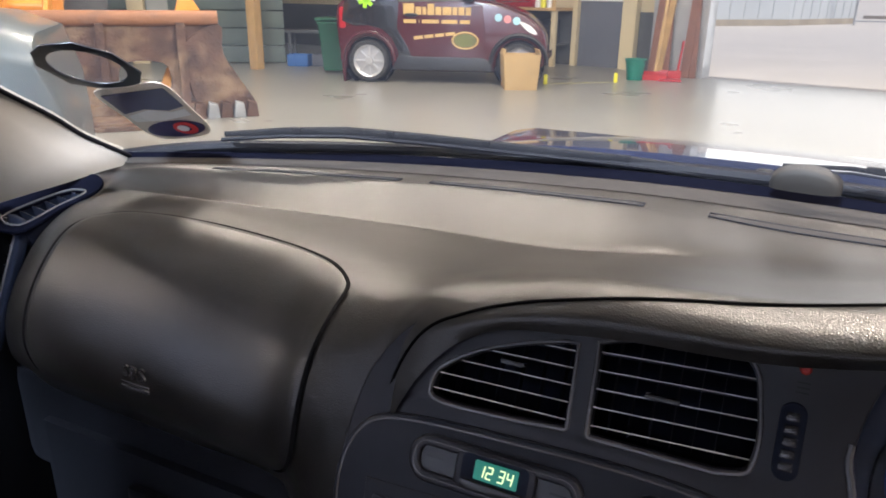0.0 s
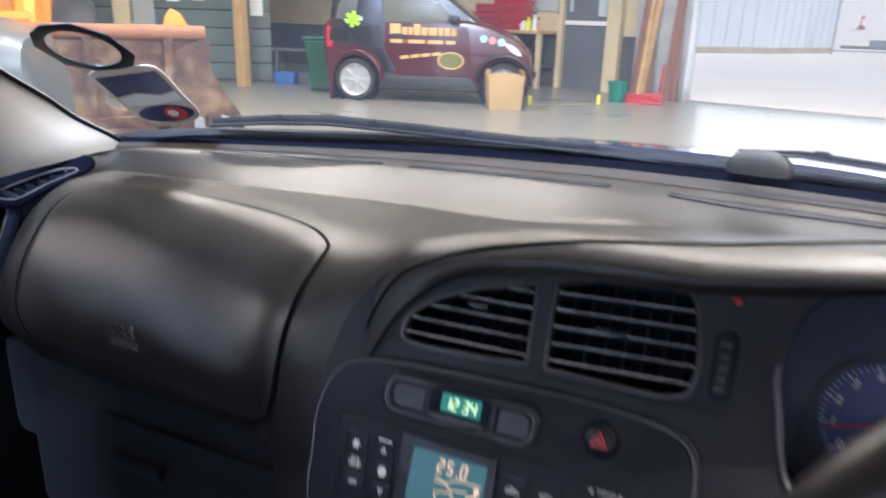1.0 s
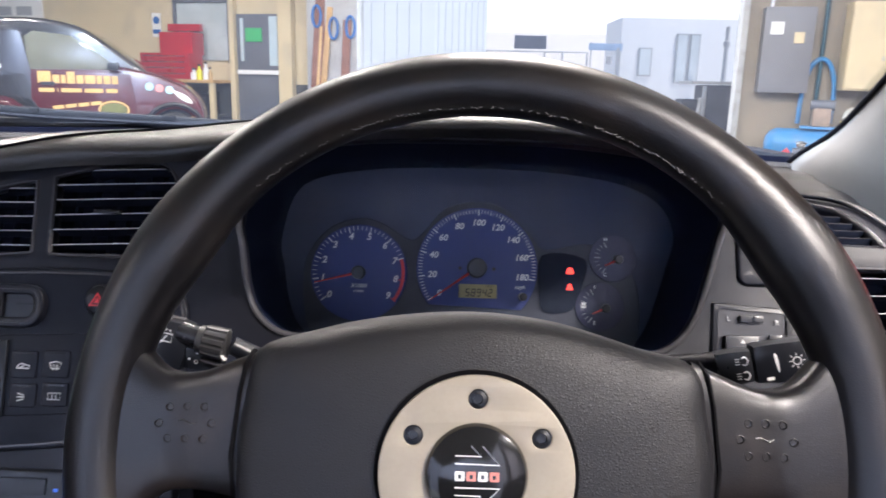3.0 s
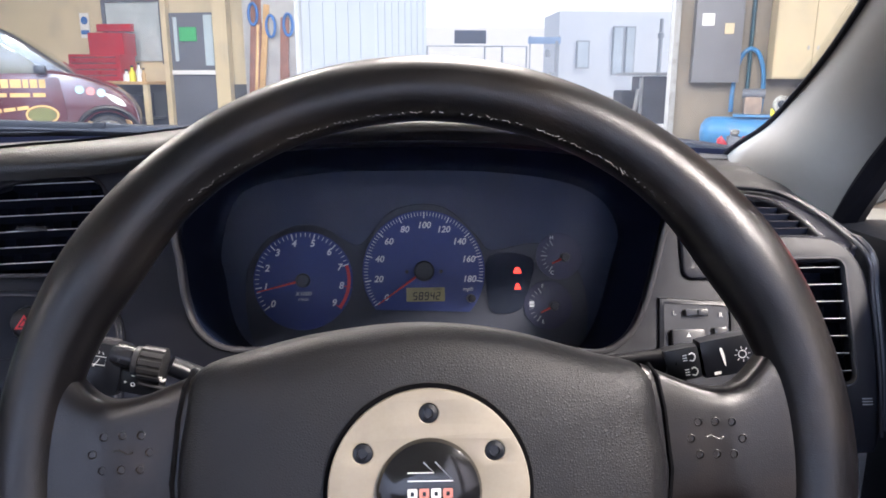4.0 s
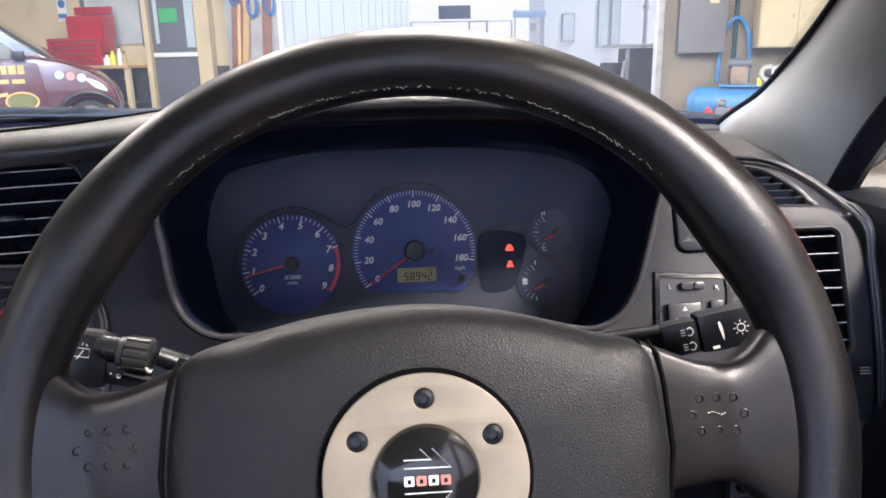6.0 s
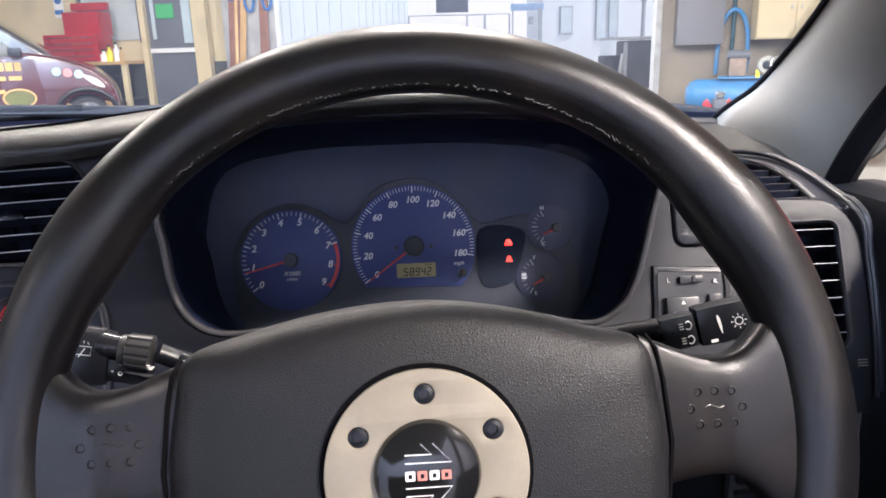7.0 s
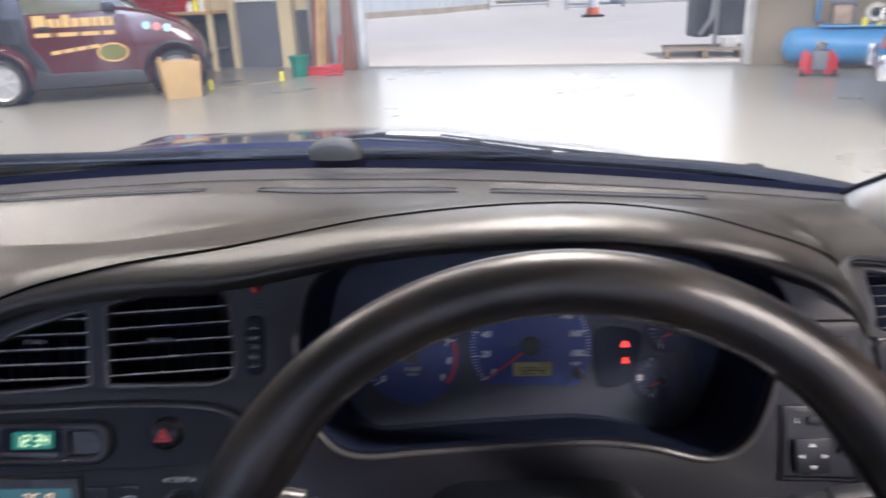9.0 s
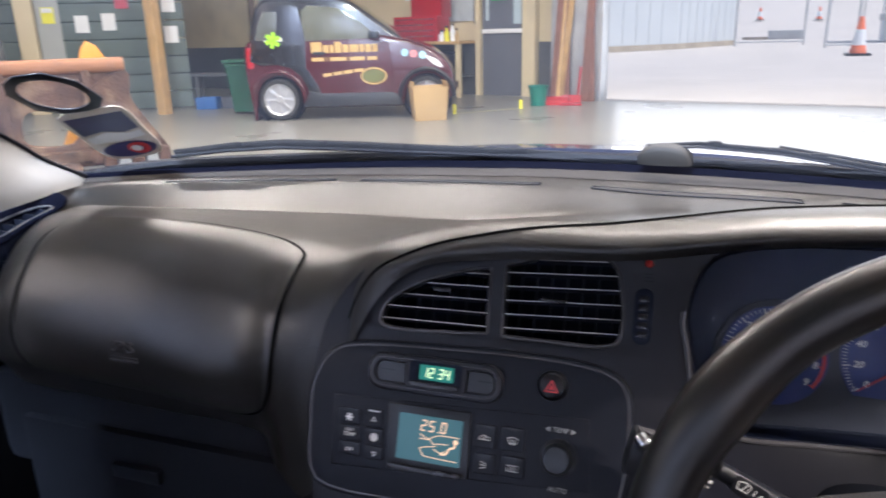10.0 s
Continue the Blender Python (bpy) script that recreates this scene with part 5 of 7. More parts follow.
for s in (-1, 1):
    bm = bmesh.new()
    rows = []
    for x in np.linspace(.1085, .196, 26):
        top = np.interp(x, SPOKE_X, SPOKE_TOP)
        low = np.interp(x, SPOKE_X, SPOKE_LOW)
        h0 = spoke_h(x) - 0.012
        sec = []
        for k in range(44):
            c, q = math.cos(2 * math.pi * k / 44), math.sin(2 * math.pi * k / 44)
            sec.append(WM @ Vector((s * x, (top + low) / 2 + (top - low) / 2 * math.copysign(abs(c) ** 0.42, c), h0 + 0.012 * math.copysign(abs(q) ** 0.5, q))))
        rows.append(sec if s > 0 else sec[::-1])
    grid(bm, rows, close_v=True)
    spoke = part("spoke", bm, LEATHER, wheel, "leather thumb-grip spoke")
    for px, py in ((.1375, .0222), (.1470, .0220), (.1567, .0212), (.1330, .0143), (.1622, .0128), (.1375, .0062), (.1472, .0058), (.1570, .0052)):
        b = bmesh.new()
        lathe(b, [(0.0023, -0.001), (0.0023, 0.0003), (0.0019, 0.0005), (0.0015, -0.0001), (0, -0.0003)], 14, WM @ Matrix.Translation((s * px, py, spoke_h(px))))
        part("grip_dimple", b, LEATHER, spoke)
    b = bmesh.new()
    tube(b, [WM @ Vector((s * 0.1465 + px, 0.0138 + py, spoke_h(s * s * 0.1465 + s * px) + 0.0002)) for px, py in ((-.005, .0008), (-.002, .0014), (.002, -.0006), (.005, .0002))], 0.00045, 5)
    part("grip_emblem", b, LEATHER, spoke)
    b = bmesh.new()
    tube(b, [WM @ Vector((s * px, py, h)) for px, py, h in ((.1135, .0515, .014), (.1160, .045, .0205), (.1185, .03, .0210), (.1212, .0, .0205), (.1185, -.03, .018))], 0.0014, 6)
    part("joint", b, EDGE, wheel)
    b = bmesh.new()
    tube(b, [WM @ Vector((s * px, py, h)) for px, py, h in ((.06, -.06, .0), (.085, -.115, -.002), (.105, -.165, .0))], [.022, .02, .016], 12, flat=0.6)
    part("lower_spoke", b, LEATHER, wheel)


# ---- the car's body round the cabin ----
car = thing("car", "dark blue saloon car seen from its driver's cabin", "car")


def panel(rows, thick, material, name, parent, label=""):
    """A curved sheet with thickness."""
    b = bmesh.new()
    vs = grid(b, rows)
    bmesh.ops.recalc_face_normals(b, faces=b.faces)
    bmesh.ops.solidify(b, geom=list(b.faces), thickness=thick)
    return part(name, b, material, parent, label)


# windscreen
EDGE_X = lambda z: 0.765 - 0.20 * (z - 0.9)
scr = panel([[Vector((s * EDGE_X(z), screen_y(s * EDGE_X(z), z), z)) for s in np.linspace(-1, 1, 25)] for z in np.linspace(0.885, 1.34, 14)], 0.004, SCREEN, "windscreen", car, "clear curved windscreen")
scr.visible_shadow = False
bm = bmesh.new()
xs = np.linspace(-.75, .75, 61)
tube(bm, [(x, screen_y(x, 0.9) + 0.004, 0.9042 - 0.016 * max(0.0, (abs(x) - 0.58) / 0.17) ** 2) for x in xs], [0.0105 + 0.002 * max(0.0, (abs(x) - 0.55) / 0.2) for x in xs], 8, flat=0.8)
part("screen_seal", bm, RUBBER, car, "black rubber seal along the windscreen")

# bonnet and scuttle
def bonnet_z(x, y):
    return 0.899 - 0.155 * max(0.0, y - 0.97) ** 1.25 - 0.055 * abs(x) ** 3 / 0.34 - 0.012 * math.exp(-((abs(x) - 0.42) / 0.1) ** 2)


panel([[Vector((x, y + 0.06 - 0.32 * x * x, bonnet_z(x, y))) for x in np.linspace(-0.74, 0.74, 41)] for y in np.linspace(1.0, 1.95, 24)], 0.01, BLUEPAINT, "bonnet", car, "shiny dark blue bonnet")
panel([[Vector((x, screen_y(x, 0.9) + d, 0.885 - 0.03 * (d > 0.03) + 0.008 * (d > 0.08))) for x in np.linspace(-0.72, 0.72, 31)] for d in (0.012, 0.04, 0.09, 0.15)], 0.006, WIPER, "scuttle", car, "black plastic scuttle")
part("front_end", boxed((0, 1.75, 0.45), (1.4, 0.9, 0.55), 0.08), BLUEPAINT, car)

# roof, doors, floor and tail that close the cabin
panel([[Vector((x, y, 1.36 - 0.06 * (x / 0.6) ** 2)) for x in np.linspace(-0.62, 0.62, 13)] for y in np.linspace(0.30, -1.7, 9)], 0.03, LINING, "roof", car, "pale grey roof lining")
for s in (-1, 1):
    door = part("door", boxed((s * 0.775, -0.25, 0.56), (0.07, 1.55, 0.58), 0.02), LOWER, car, "dark door panel")
    part("window_frame", boxed((s * 0.70, -0.52, 1.10), (0.03, 0.10, 0.52), 0.01, None), BLACK, door)
part("rear_wall", boxed((0, -1.72, 0.62), (1.45, 0.06, 0.72), 0.02), LOWER, car)
part("cabin_floor", boxed((0, -0.42, 0.27), (1.5, 2.6, 0.06), 0.01), LOWER, car)
for s in (-1, 1):
    part("kick_panel", boxed((s * 0.765, 0.70, 0.555), (0.05, 0.36, 0.57), 0.01), LOWER, car)
part("bulkhead", boxed((0, 0.86, 0.56), (1.42, 0.06, 0.58), 0.01), LOWER, car)

# windscreen pillars with their trim
def pillar(s):
    rows = []
    for z, ex, ey, dx, dy in PILLAR_ROWS if s > 0 else [(.884, .714, .690, .748, .500)] + PILLAR_ROWS[1:]:
        e, d = Vector((s * ex, ey, z)), Vector((s * dx, dy, z - 0.02))
        mid = e.lerp(d, 0.5) + Vector((-s * 0.020, -0.016, 0.006))
        q1, q3 = e.lerp(mid, 0.5) + Vector((-s * 0.006, -0.006, 0.003)), mid.lerp(d, 0.5) + Vector((-s * 0.007, -0.006, 0.002))
        back = d + Vector((s * 0.03, 0.01, 0))
        front = e + Vector((s * 0.03, 0.03, 0))
        rows.append([front, e + Vector((0, 0.006, 0)), e, q1, mid, q3, d, back])
    fine = []
    for i in range(len(rows) - 1):
        a, b, c, dd = rows[max(i - 1, 0)], rows[i], rows[i + 1], rows[min(i + 2, len(rows) - 1)]
        for k in range(5):
            t = k / 5
            fine.append([0.5 * (2 * b[j] + (c[j] - a[j]) * t + (2 * a[j] - 5 * b[j] + 4 * c[j] - dd[j]) * t * t + (3 * b[j] - 3 * c[j] + dd[j] - a[j]) * t ** 3) for j in range(8)])
    fine.append(rows[-1])
    bm2 = bmesh.new()
    grid(bm2, fine if s > 0 else [r[::-1] for r in fine])
    p = part("pillar_trim", bm2, PILLAR, car, "light grey moulded pillar trim")
    bm2 = bmesh.new()
    tube(bm2, [r[1] + Vector((-s * 0.001, 0.0, 0)) for r in fine], 0.0030, 8)
    part("edge_seal", bm2, RUBBER, p)
    bm2 = bmesh.new()
    tube(bm2, [r[6] + Vector((s * 0.010, 0, 0)) for r in fine], 0.014, 8)
    part("door_seal", bm2, RUBBER, p)


PILLAR_ROWS = [(.868, .712, .710, .748, .510), (.90, .718, .668, .748, .490), (.93, .733, .622, .750, .470), (.96, .738, .585, .752, .445), (1.0, .731, .520, .750, .405), (1.05, .715, .440, .742, .335), (1.15, .690, .295, .73, .19), (1.34, .640, .03, .69, -.07)]
pillar(1)
pillar(-1)

# dotted black band on the glass beside the driver's pillar
bm = bmesh.new()
for (za, xa, ya, _, _), (zb, xb, yb, _, _) in zip(PILLAR_ROWS[3:], PILLAR_ROWS[4:]):
    steps = int(Vector((xb - xa, yb - ya, zb - za)).length / 0.0028)
    for k in range(steps):
        e = Vector((xa, ya, za)).lerp(Vector((xb, yb, zb)), k / steps)
        for j in range(4):
            m = plane_frame(e + Vector((-0.0055 - 0.0022 * j, 0.005 + 0.0013 * (j % 2), -0.0010 * (j % 2))), (1, 0, 0), (0, -0.8, 0.55))
            rad = 0.0009 - 0.00012 * j
            bm.faces.new([bm.verts.new(m @ Vector((rad * math.cos(a), rad * math.sin(a), 0))) for a in np.linspace(0, 2 * math.pi, 7)[:-1]])
tagged(part("frit_dots", bm, RUBBER, car, "dotted black band along the glass edge"), kind="stuff")

# wipers outside, lying along the foot of the windscreen
def wiper(pts, arm_pts, label, k=1.0):
    w = thing("windscreen_wiper", label, "wiper", "windscreen wipers")
    b = bmesh.new()
    tube(b, [Vector((x, screen_y(x, z) + 0.016, z)) for x, z in pts], [k * (0.0028 + 0.0018 * math.sin(math.pi * i / (len(pts) - 1))) for i in range(len(pts))], 8, flat=1.3)
    part("blade", b, WIPER, w)
    b = bmesh.new()
    tube(b, [Vector((x, screen_y(x, z) + 0.026 + d, z)) for x, z, d in arm_pts], [0.0062, 0.0048, 0.0036, 0.0028][:len(arm_pts)], 8, flat=0.6)
    part("arm", b, WIPER, w)
    b = bmesh.new()
    x, z, d = arm_pts[0]
    lathe(b, [(0.016, -0.03), (0.015, 0.004), (0.010, 0.009), (0, 0.010)], 20, Matrix.Translation((x, screen_y(x, z) + 0.026 + d, z)))
    part("pivot_cap", b, WIPER, w)
    b = bmesh.new()
    tube(b, [Vector((x, screen_y(x, z) + 0.009, z - 0.006 * k)) for x, z in pts], 0.0028 * k, 6)
    part("rubber", b, RUBBER, w)
    for f in (0.2, 0.42, 0.62, 0.85):
        i = f * (len(pts) - 1)
        x, z = np.array(pts[int(i)]) * (1 - i % 1) + np.array(pts[int(i) + 1]) * (i % 1)
        part("claw", boxed((x, screen_y(x, z) + 0.014, z + 0.002), (0.018, 0.008, 0.007), 0.002), WIPER, w)


wiper([(-.60, .925), (-.52, .932), (-.44, .934), (-.34, .926), (-.24, .918), (-.10, .912), (.02, .907)], [(.08, .896, .02), (-.12, .908, .016), (-.26, .916, .012), (-.42, .935, .004)], "black passenger-side windscreen wiper lying at rest", 1.05)
wiper([(.10, .930), (.17, .937), (.27, .932), (.36, .918), (.43, .908), (.53, .906), (.62, .902)], [(.66, .893, .02), (.52, .905, .014), (.40, .916, .010), (.27, .936, .004)], "black driver-side windscreen wiper lying at rest", 0.6)

# dome-shaped sensor at the foot of the screen
sens = thing("screen_sensor", "dark rounded sensor at the foot of the windscreen", "sensor")
bm = bmesh.new()
SM = plane_frame((.126, .8760, .9085), (1, -.1, 0), (0, -.25, 1))
half = [(0.037 * math.cos(t), 0.026 * math.sin(t) ** 0.7 if math.sin(t) > 0 else 0.0) for t in np.linspace(0, math.pi, 22)]
rows = []
for s, h in ((1, -0.012), (1, 0.001), (.95, 0.0045), (.8, 0.007), (.4, 0.0085)):
    rows.append([SM @ Vector((x * s, y * s, h)) for x, y in half])
vs = grid(bm, rows)
bm.faces.new([v for v in vs[-1]])
part("cover", bm, surf("brown_grey_plastic", (0.014, 0.0125, 0.012), 0.7, vary=0.15, scale=20), sens)

# parking disc holder and card on the passenger side of the screen
def on_screen(x, z, lift=0.004):
    return Vector((x, screen_y(x, z) - lift, z - lift * 0.6))


PM = plane_frame(on_screen(-.622, 1.030), Vector((.072, .078, -.026)), Vector((.036, -.063, .057)))
holder = thing("disc_holder", "black octagonal disc holder stuck on the windscreen", "sticker")
octo = [(-.056, .006), (-.046, .026), (-.016, .044), (.024, .040), (.056, .012), (.056, -.012), (.030, -.040), (-.018, -.044), (-.052, -.018)]
part("frame", plate([octo, [(.042 * math.cos(t), .032 * math.sin(t)) for t in np.linspace(0, 2 * math.pi, 41)[:-1]]], 0.002, 0.0005, PM), BLACK, holder)
KM = plane_frame(on_screen(-.622, .9655), Vector((.084, .025, .013)), Vector((.004, -.107, .074)))
card = thing("screen_card", "printed permit card behind the windscreen glass", "card")
part("sheet", plate([smooth_poly([(-.046, .064), (0, .067), (.046, .064), (.047, 0), (.045, -.045), (.026, -.066), (-.026, -.066), (-.045, -.045), (-.047, 0)], 4)], 0.0012, 0, KM), surf("cream_card", (0.62, 0.55, 0.46), 0.4, vary=0.06, scale=20), card)
part("print", plate([[(-.042, .056), (.042, .056), (.042, .012), (.018, .006), (-.010, .016), (-.042, .010)]], 0.0006, 0, KM @ Matrix.Translation((0, 0, 0.0008))), surf("dark_blue_print", (0.03, 0.03, 0.09), 0.3, vary=0.3, scale=30), card)
part("print", plate([[(.040 * math.cos(t), -.040 + .021 * math.sin(t)) for t in np.linspace(0, 2 * math.pi, 31)[:-1]]], 0.0006, 0, KM @ Matrix.Translation((0, 0, 0.0008))), surf("navy_print", (0.03, 0.03, 0.12), 0.3, vary=0.3, scale=30), card)
part("print", plate([ring_pts(.014, -.040, .016, 24), ring_pts(.012, -.040, .009, 20)], 0.0006, 0, KM @ Matrix.Translation((0, 0, 0.0014))), REDMARK, card)

part("print", plate([[(-.040, .004), (-.008, .012), (.020, .002), (.040, .006), (.040, -.010), (0, -.016), (-.040, -.012)]], 0.0006, 0, KM @ Matrix.Translation((0, 0, 0.0008))), PAPER, card)
part("print", plate([ring_pts(.010, -.040, .008, 18)], 0.0006, 0, KM @ Matrix.Translation((0, 0, 0.0014))), PAPER, card)

# ---- the shed ----
GA = radians(-13.0)
GM = Matrix.Translation((-1.28, 11.36, 0)) @ Matrix.Rotation(GA, 4, "Z")   # along the door wall, outwards, up


def gbox(c, s, bevel=0.0):
    return boxed(c, s, bevel, GM)


def struct(name, bm_, material, label, category):
    return tagged(finish(name, bm_, material), label, category, kind="structure")


struct("floor", gbox((1.1, -7.65, -0.06), (24.6, 15.5, 0.12)), CONCRETE, "smooth pale painted concrete workshop floor", "floor")
struct("floor_office", gbox((-6.0, .40, -0.06), (10.3, .6, 0.12)), CONCRETE, "painted concrete floor along the office wall", "floor")
struct("ground", boxed((0, 0, -0.16), (3000, 3000, 0.08)), YARD, "pale concrete yard outside reaching the horizon", "ground")
# unseen back wall; its pale blue is made up to bounce fill forward
struct("wall_south", gbox((1.1, -15.3, 2.5), (24.6, 0.2, 5)), surf("fill_wall_blue_grey", (0.35, 0.355, 0.435), 0.7, vary=0.12, scale=2, grain=0.2, grain_scale=30), "unseen shed wall, pale blue-grey to bounce cool fill", "wall")
# unseen side wall, set far out and dark to keep reflections down
struct("wall_east", gbox((13.2, -7.6, 2.5), (0.2, 15.4, 5)), SHEDBOARD, "unseen shed wall, dark grey to cut reflections in the car", "wall")
struct("wall_west", gbox((-11.1, -7.0, 2.5), (0.2, 17.0, 5)), GREENWALL, "dark green boarded shed wall", "wall")
struct("ceiling", gbox((1.1, -7.2, 5.05), (24.8, 16.6, 0.1)), surf("ceiling_white", (0.7, 0.69, 0.66), 0.8, vary=0.05, scale=1), "pale shed ceiling", "ceiling")
struct("wall_north_left", gbox((-0.42, 0.15, 2.5), (0.84, 0.3, 5)), STEEL, "grey steel-clad pier beside the door opening", "wall")
struct("wall_north_lintel", gbox((2.80, 0.15, 4.45), (5.60, 0.3, 1.2)), WALLPLASTER, "plaster wall over the door opening", "wall")
struct("wall_north_right", gbox((9.45, 0.15, 2.5), (7.7, 0.3, 5)), BLOCKWALL, "grey blockwork wall right of the opening", "wall")
struct("wall_north_office", gbox((-6.0, 0.75, 2.5), (10.3, 0.3, 5)), CREAM, "cream painted office wall with dark skirting", "wall")

# lights out of view, several added as cabin fill; the cool one is fill
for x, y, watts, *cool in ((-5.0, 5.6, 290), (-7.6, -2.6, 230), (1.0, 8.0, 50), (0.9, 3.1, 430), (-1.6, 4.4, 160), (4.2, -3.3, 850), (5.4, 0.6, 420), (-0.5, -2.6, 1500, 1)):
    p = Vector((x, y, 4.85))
    lt = thing("unseen_ceiling_light", "unseen ceiling light added as cool fill from behind" if cool else "long warm-tube ceiling light placed out of view", "light", "shed ceiling lights")
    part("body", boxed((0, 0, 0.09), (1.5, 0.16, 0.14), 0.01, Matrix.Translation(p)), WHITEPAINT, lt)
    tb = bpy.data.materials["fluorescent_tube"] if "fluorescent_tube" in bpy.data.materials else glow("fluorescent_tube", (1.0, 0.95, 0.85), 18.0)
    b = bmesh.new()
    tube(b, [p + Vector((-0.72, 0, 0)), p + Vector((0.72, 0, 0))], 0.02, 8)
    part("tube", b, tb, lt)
    area("unseen_ceiling_lamp", p - Vector((0, 0, 0.05)), p - Vector((0, 0, 2)), 1.2, 0.2, watts, (0.74, 0.87, 1.0) if cool else (1.0, 0.88, 0.74))


# ---- things in the shed ----
def upright(origin, right):
    """A frame for flat work that stands upright: x to the right, y up, z towards the viewer."""
    return plane_frame(origin, right, (0, 0, 1))


def road_wheel(parent, m, r, w, spokes, rim_mat=None, q=1.0):
    b = bmesh.new()
    lathe(b, [(r * q * 0.60, -w / 2), (r * 0.93, -w / 2), (r, -w * 0.32), (r, w * 0.32), (r * 0.93, w / 2), (r * q * 0.66, w / 2), (r * q * 0.64, w * 0.3), (r * q * 0.60, -w * 0.3)], 44, m)
    ty = part("tyre", b, TYRE, parent)
    b = bmesh.new()
    lathe(b, [(0.0, w * 0.05), (r * q * 0.58, w * 0.05), (r * q * 0.60, w * 0.38), (r * q * 0.66, w * 0.46), (r * q * 0.68, w * 0.40), (r * q * 0.62, -w * 0.3)], 40, m)
    rm = part("rim", b, rim_mat or ALLOY, parent)
    b = bmesh.new()
    lathe(b, [(r * 0.17, w * 0.06), (r * 0.16, w * 0.40), (0.0, w * 0.44)], 20, m)
    part("hub", b, rim_mat or ALLOY, rm)
    for k in range(spokes):
        a = 2 * math.pi * k / spokes
        part("spoke", boxed((r * q * 0.37, 0, w * 0.28), (r * q * 0.50, r * 0.11, w * 0.12), r * 0.02, m @ Matrix.Rotation(a, 4, "Z")), rim_mat or ALLOY, rm)
    return ty


def small_car():
    c = thing("city_car", "small maroon and black two-seat city car with gold lettering", "car")
    M = Matrix.Translation((-5.17, 8.38, 0)) @ Matrix.Rotation(radians(18.0), 4, "Z") @ Matrix.Scale(0.938, 4)
    WB = 2.13

    def side(y):
        return M @ plane_frame((0, y, 0), (1, 0, 0), (0, 0, 1))

    def arch(cx, r):
        return [(cx + r * math.cos(radians(a)), 0.30 + r * math.sin(radians(a))) for a in range(0, 181, 12)]

    lower = smooth_poly([(-.40, .55), (-.42, .80), (-.40, 1.02), (-.28, 1.10)], 4, False) + [(1.55, 1.10)] + smooth_poly([(1.85, 1.04), (2.20, .90), (2.40, .72), (2.46, .52), (2.44, .30)], 4, False) + [(2.40, .24), (2.13 + .37, .26)][:1] + arch(WB, .36) + [(1.75, .22), (.38, .22)] + arch(0, .37) + [(-.38, .42)]
    part("body", plate([lower], 1.50, 0.05, side(0.02)), MAROON, c, "glossy maroon body panels")
    cabin = smooth_poly([(-.34, 1.02), (-.30, 1.30), (-.18, 1.58), (.05, 1.66), (.50, 1.68), (.98, 1.60), (1.30, 1.40), (1.72, 1.08)], 5, False)
    part("cabin_shell", plate([cabin], 1.36, 0.06, side(0.09)), BLACKPAINT, c, "black safety cell")
    part("roof_panel", plate([smooth_poly([(-.15, 1.60), (.1, 1.685), (.5, 1.70), (.95, 1.62), (.5, 1.66), (.1, 1.64)], 4)], 1.2, 0.01, side(0.17)), CARGLASS, c)
    part("side_cell", plate([[(-.375, .84), (-.34, 1.06), (-.16, 1.5), (.0, 1.60), (.22, 1.62), (.36, 1.55), (.44, 1.06), (.42, .74), (.56, .50), (.66, .24), (.46, .24), (.42, .46), (.34, .62), (.2, .74), (0, .79), (-.2, .78)]], 0.02, 0.004, side(0.008)), BLACKPAINT, c, "black side frame")
    part("rear_window", plate([[(-.27, 1.12), (.02, 1.12), (.06, 1.50), (-.12, 1.50), (-.22, 1.32)]], 0.012, 0.002, side(0.0)), CARGLASS, c)
    part("door_window", plate([smooth_poly([(.42, 1.10), (.40, 1.50), (.50, 1.57), (.92, 1.53), (1.22, 1.34), (1.48, 1.12)], 1)], 0.012, 0.002, side(0.018)), surf("pale_car_glass", (0.13, 0.14, 0.115), 0.08, vary=0.25, scale=5, spec=0.8), c)
    door = part("door", plate([[(.44, 1.06), (.42, .74), (.56, .52), (.66, .34), (1.62, .34), (1.66, .60), (1.60, 1.06)]], 0.02, 0.006, side(0.006)), MAROON, c)
    part("door_handle", boxed((.62, .93, 0.01), (.17, .04, .03), 0.01, side(0.0)), BLACK, door)
    part("sill", plate([[(.36, .20), (.46, .40), (.60, .36), (1.62, .36), (1.74, .31), (1.76, .20)]], 0.05, 0.012, side(-0.004)), surf("grey_sill_plastic", (0.016, 0.0165, 0.018), 0.4, vary=0.15, scale=6), c, "dark grey plastic sill")
    for cx in (0, WB):
        b = bmesh.new()
        tube(b, [side(0.0) @ Vector((x, y, 0.0)) for x, y in arch(cx, .385)], 0.028, 8)
        part("wheel_arch", b, MAROON if cx == 0 else BLACK, c)
        b = bmesh.new()
        lathe(b, [(0.36, -0.02), (0.36, -0.25), (0.0, -0.25)], 30, side(0.0) @ Matrix.Translation((cx, .30, 0)), caps=False)
        part("wheel_well", b, VOID, c)
        w = part("wheel", lathe(bmesh.new(), [(0.06, 0), (0.05, 0.02), (0, 0.02)], 16, side(0.07) @ Matrix.Translation((cx, .295, 0.03))), ALLOY, c)
        road_wheel(w, side(0.09) @ Matrix.Translation((cx, .295, 0)), 0.295, 0.16, 8, None, 1.16)
    # gold lettering, given as plain bars
    def bar(x, z, w, h, mt, tilt=0.0):
        part("lettering", boxed((0, 0, 0), (w, h, 0.004), 0, side(0.003) @ Matrix.Translation((x, z, 0)) @ Matrix.Rotation(tilt, 4, "Z")), mt, c)

    x = .50
    for k, w in enumerate((.17, .10, .07, .11, .10, .14, .08, .10, .09)):
        bar(x + w / 2, .985 + (0.02 if k in (0, 3) else 0), w - 0.018, .15 if k in (0, 3) else .105, GOLD)
        x += w
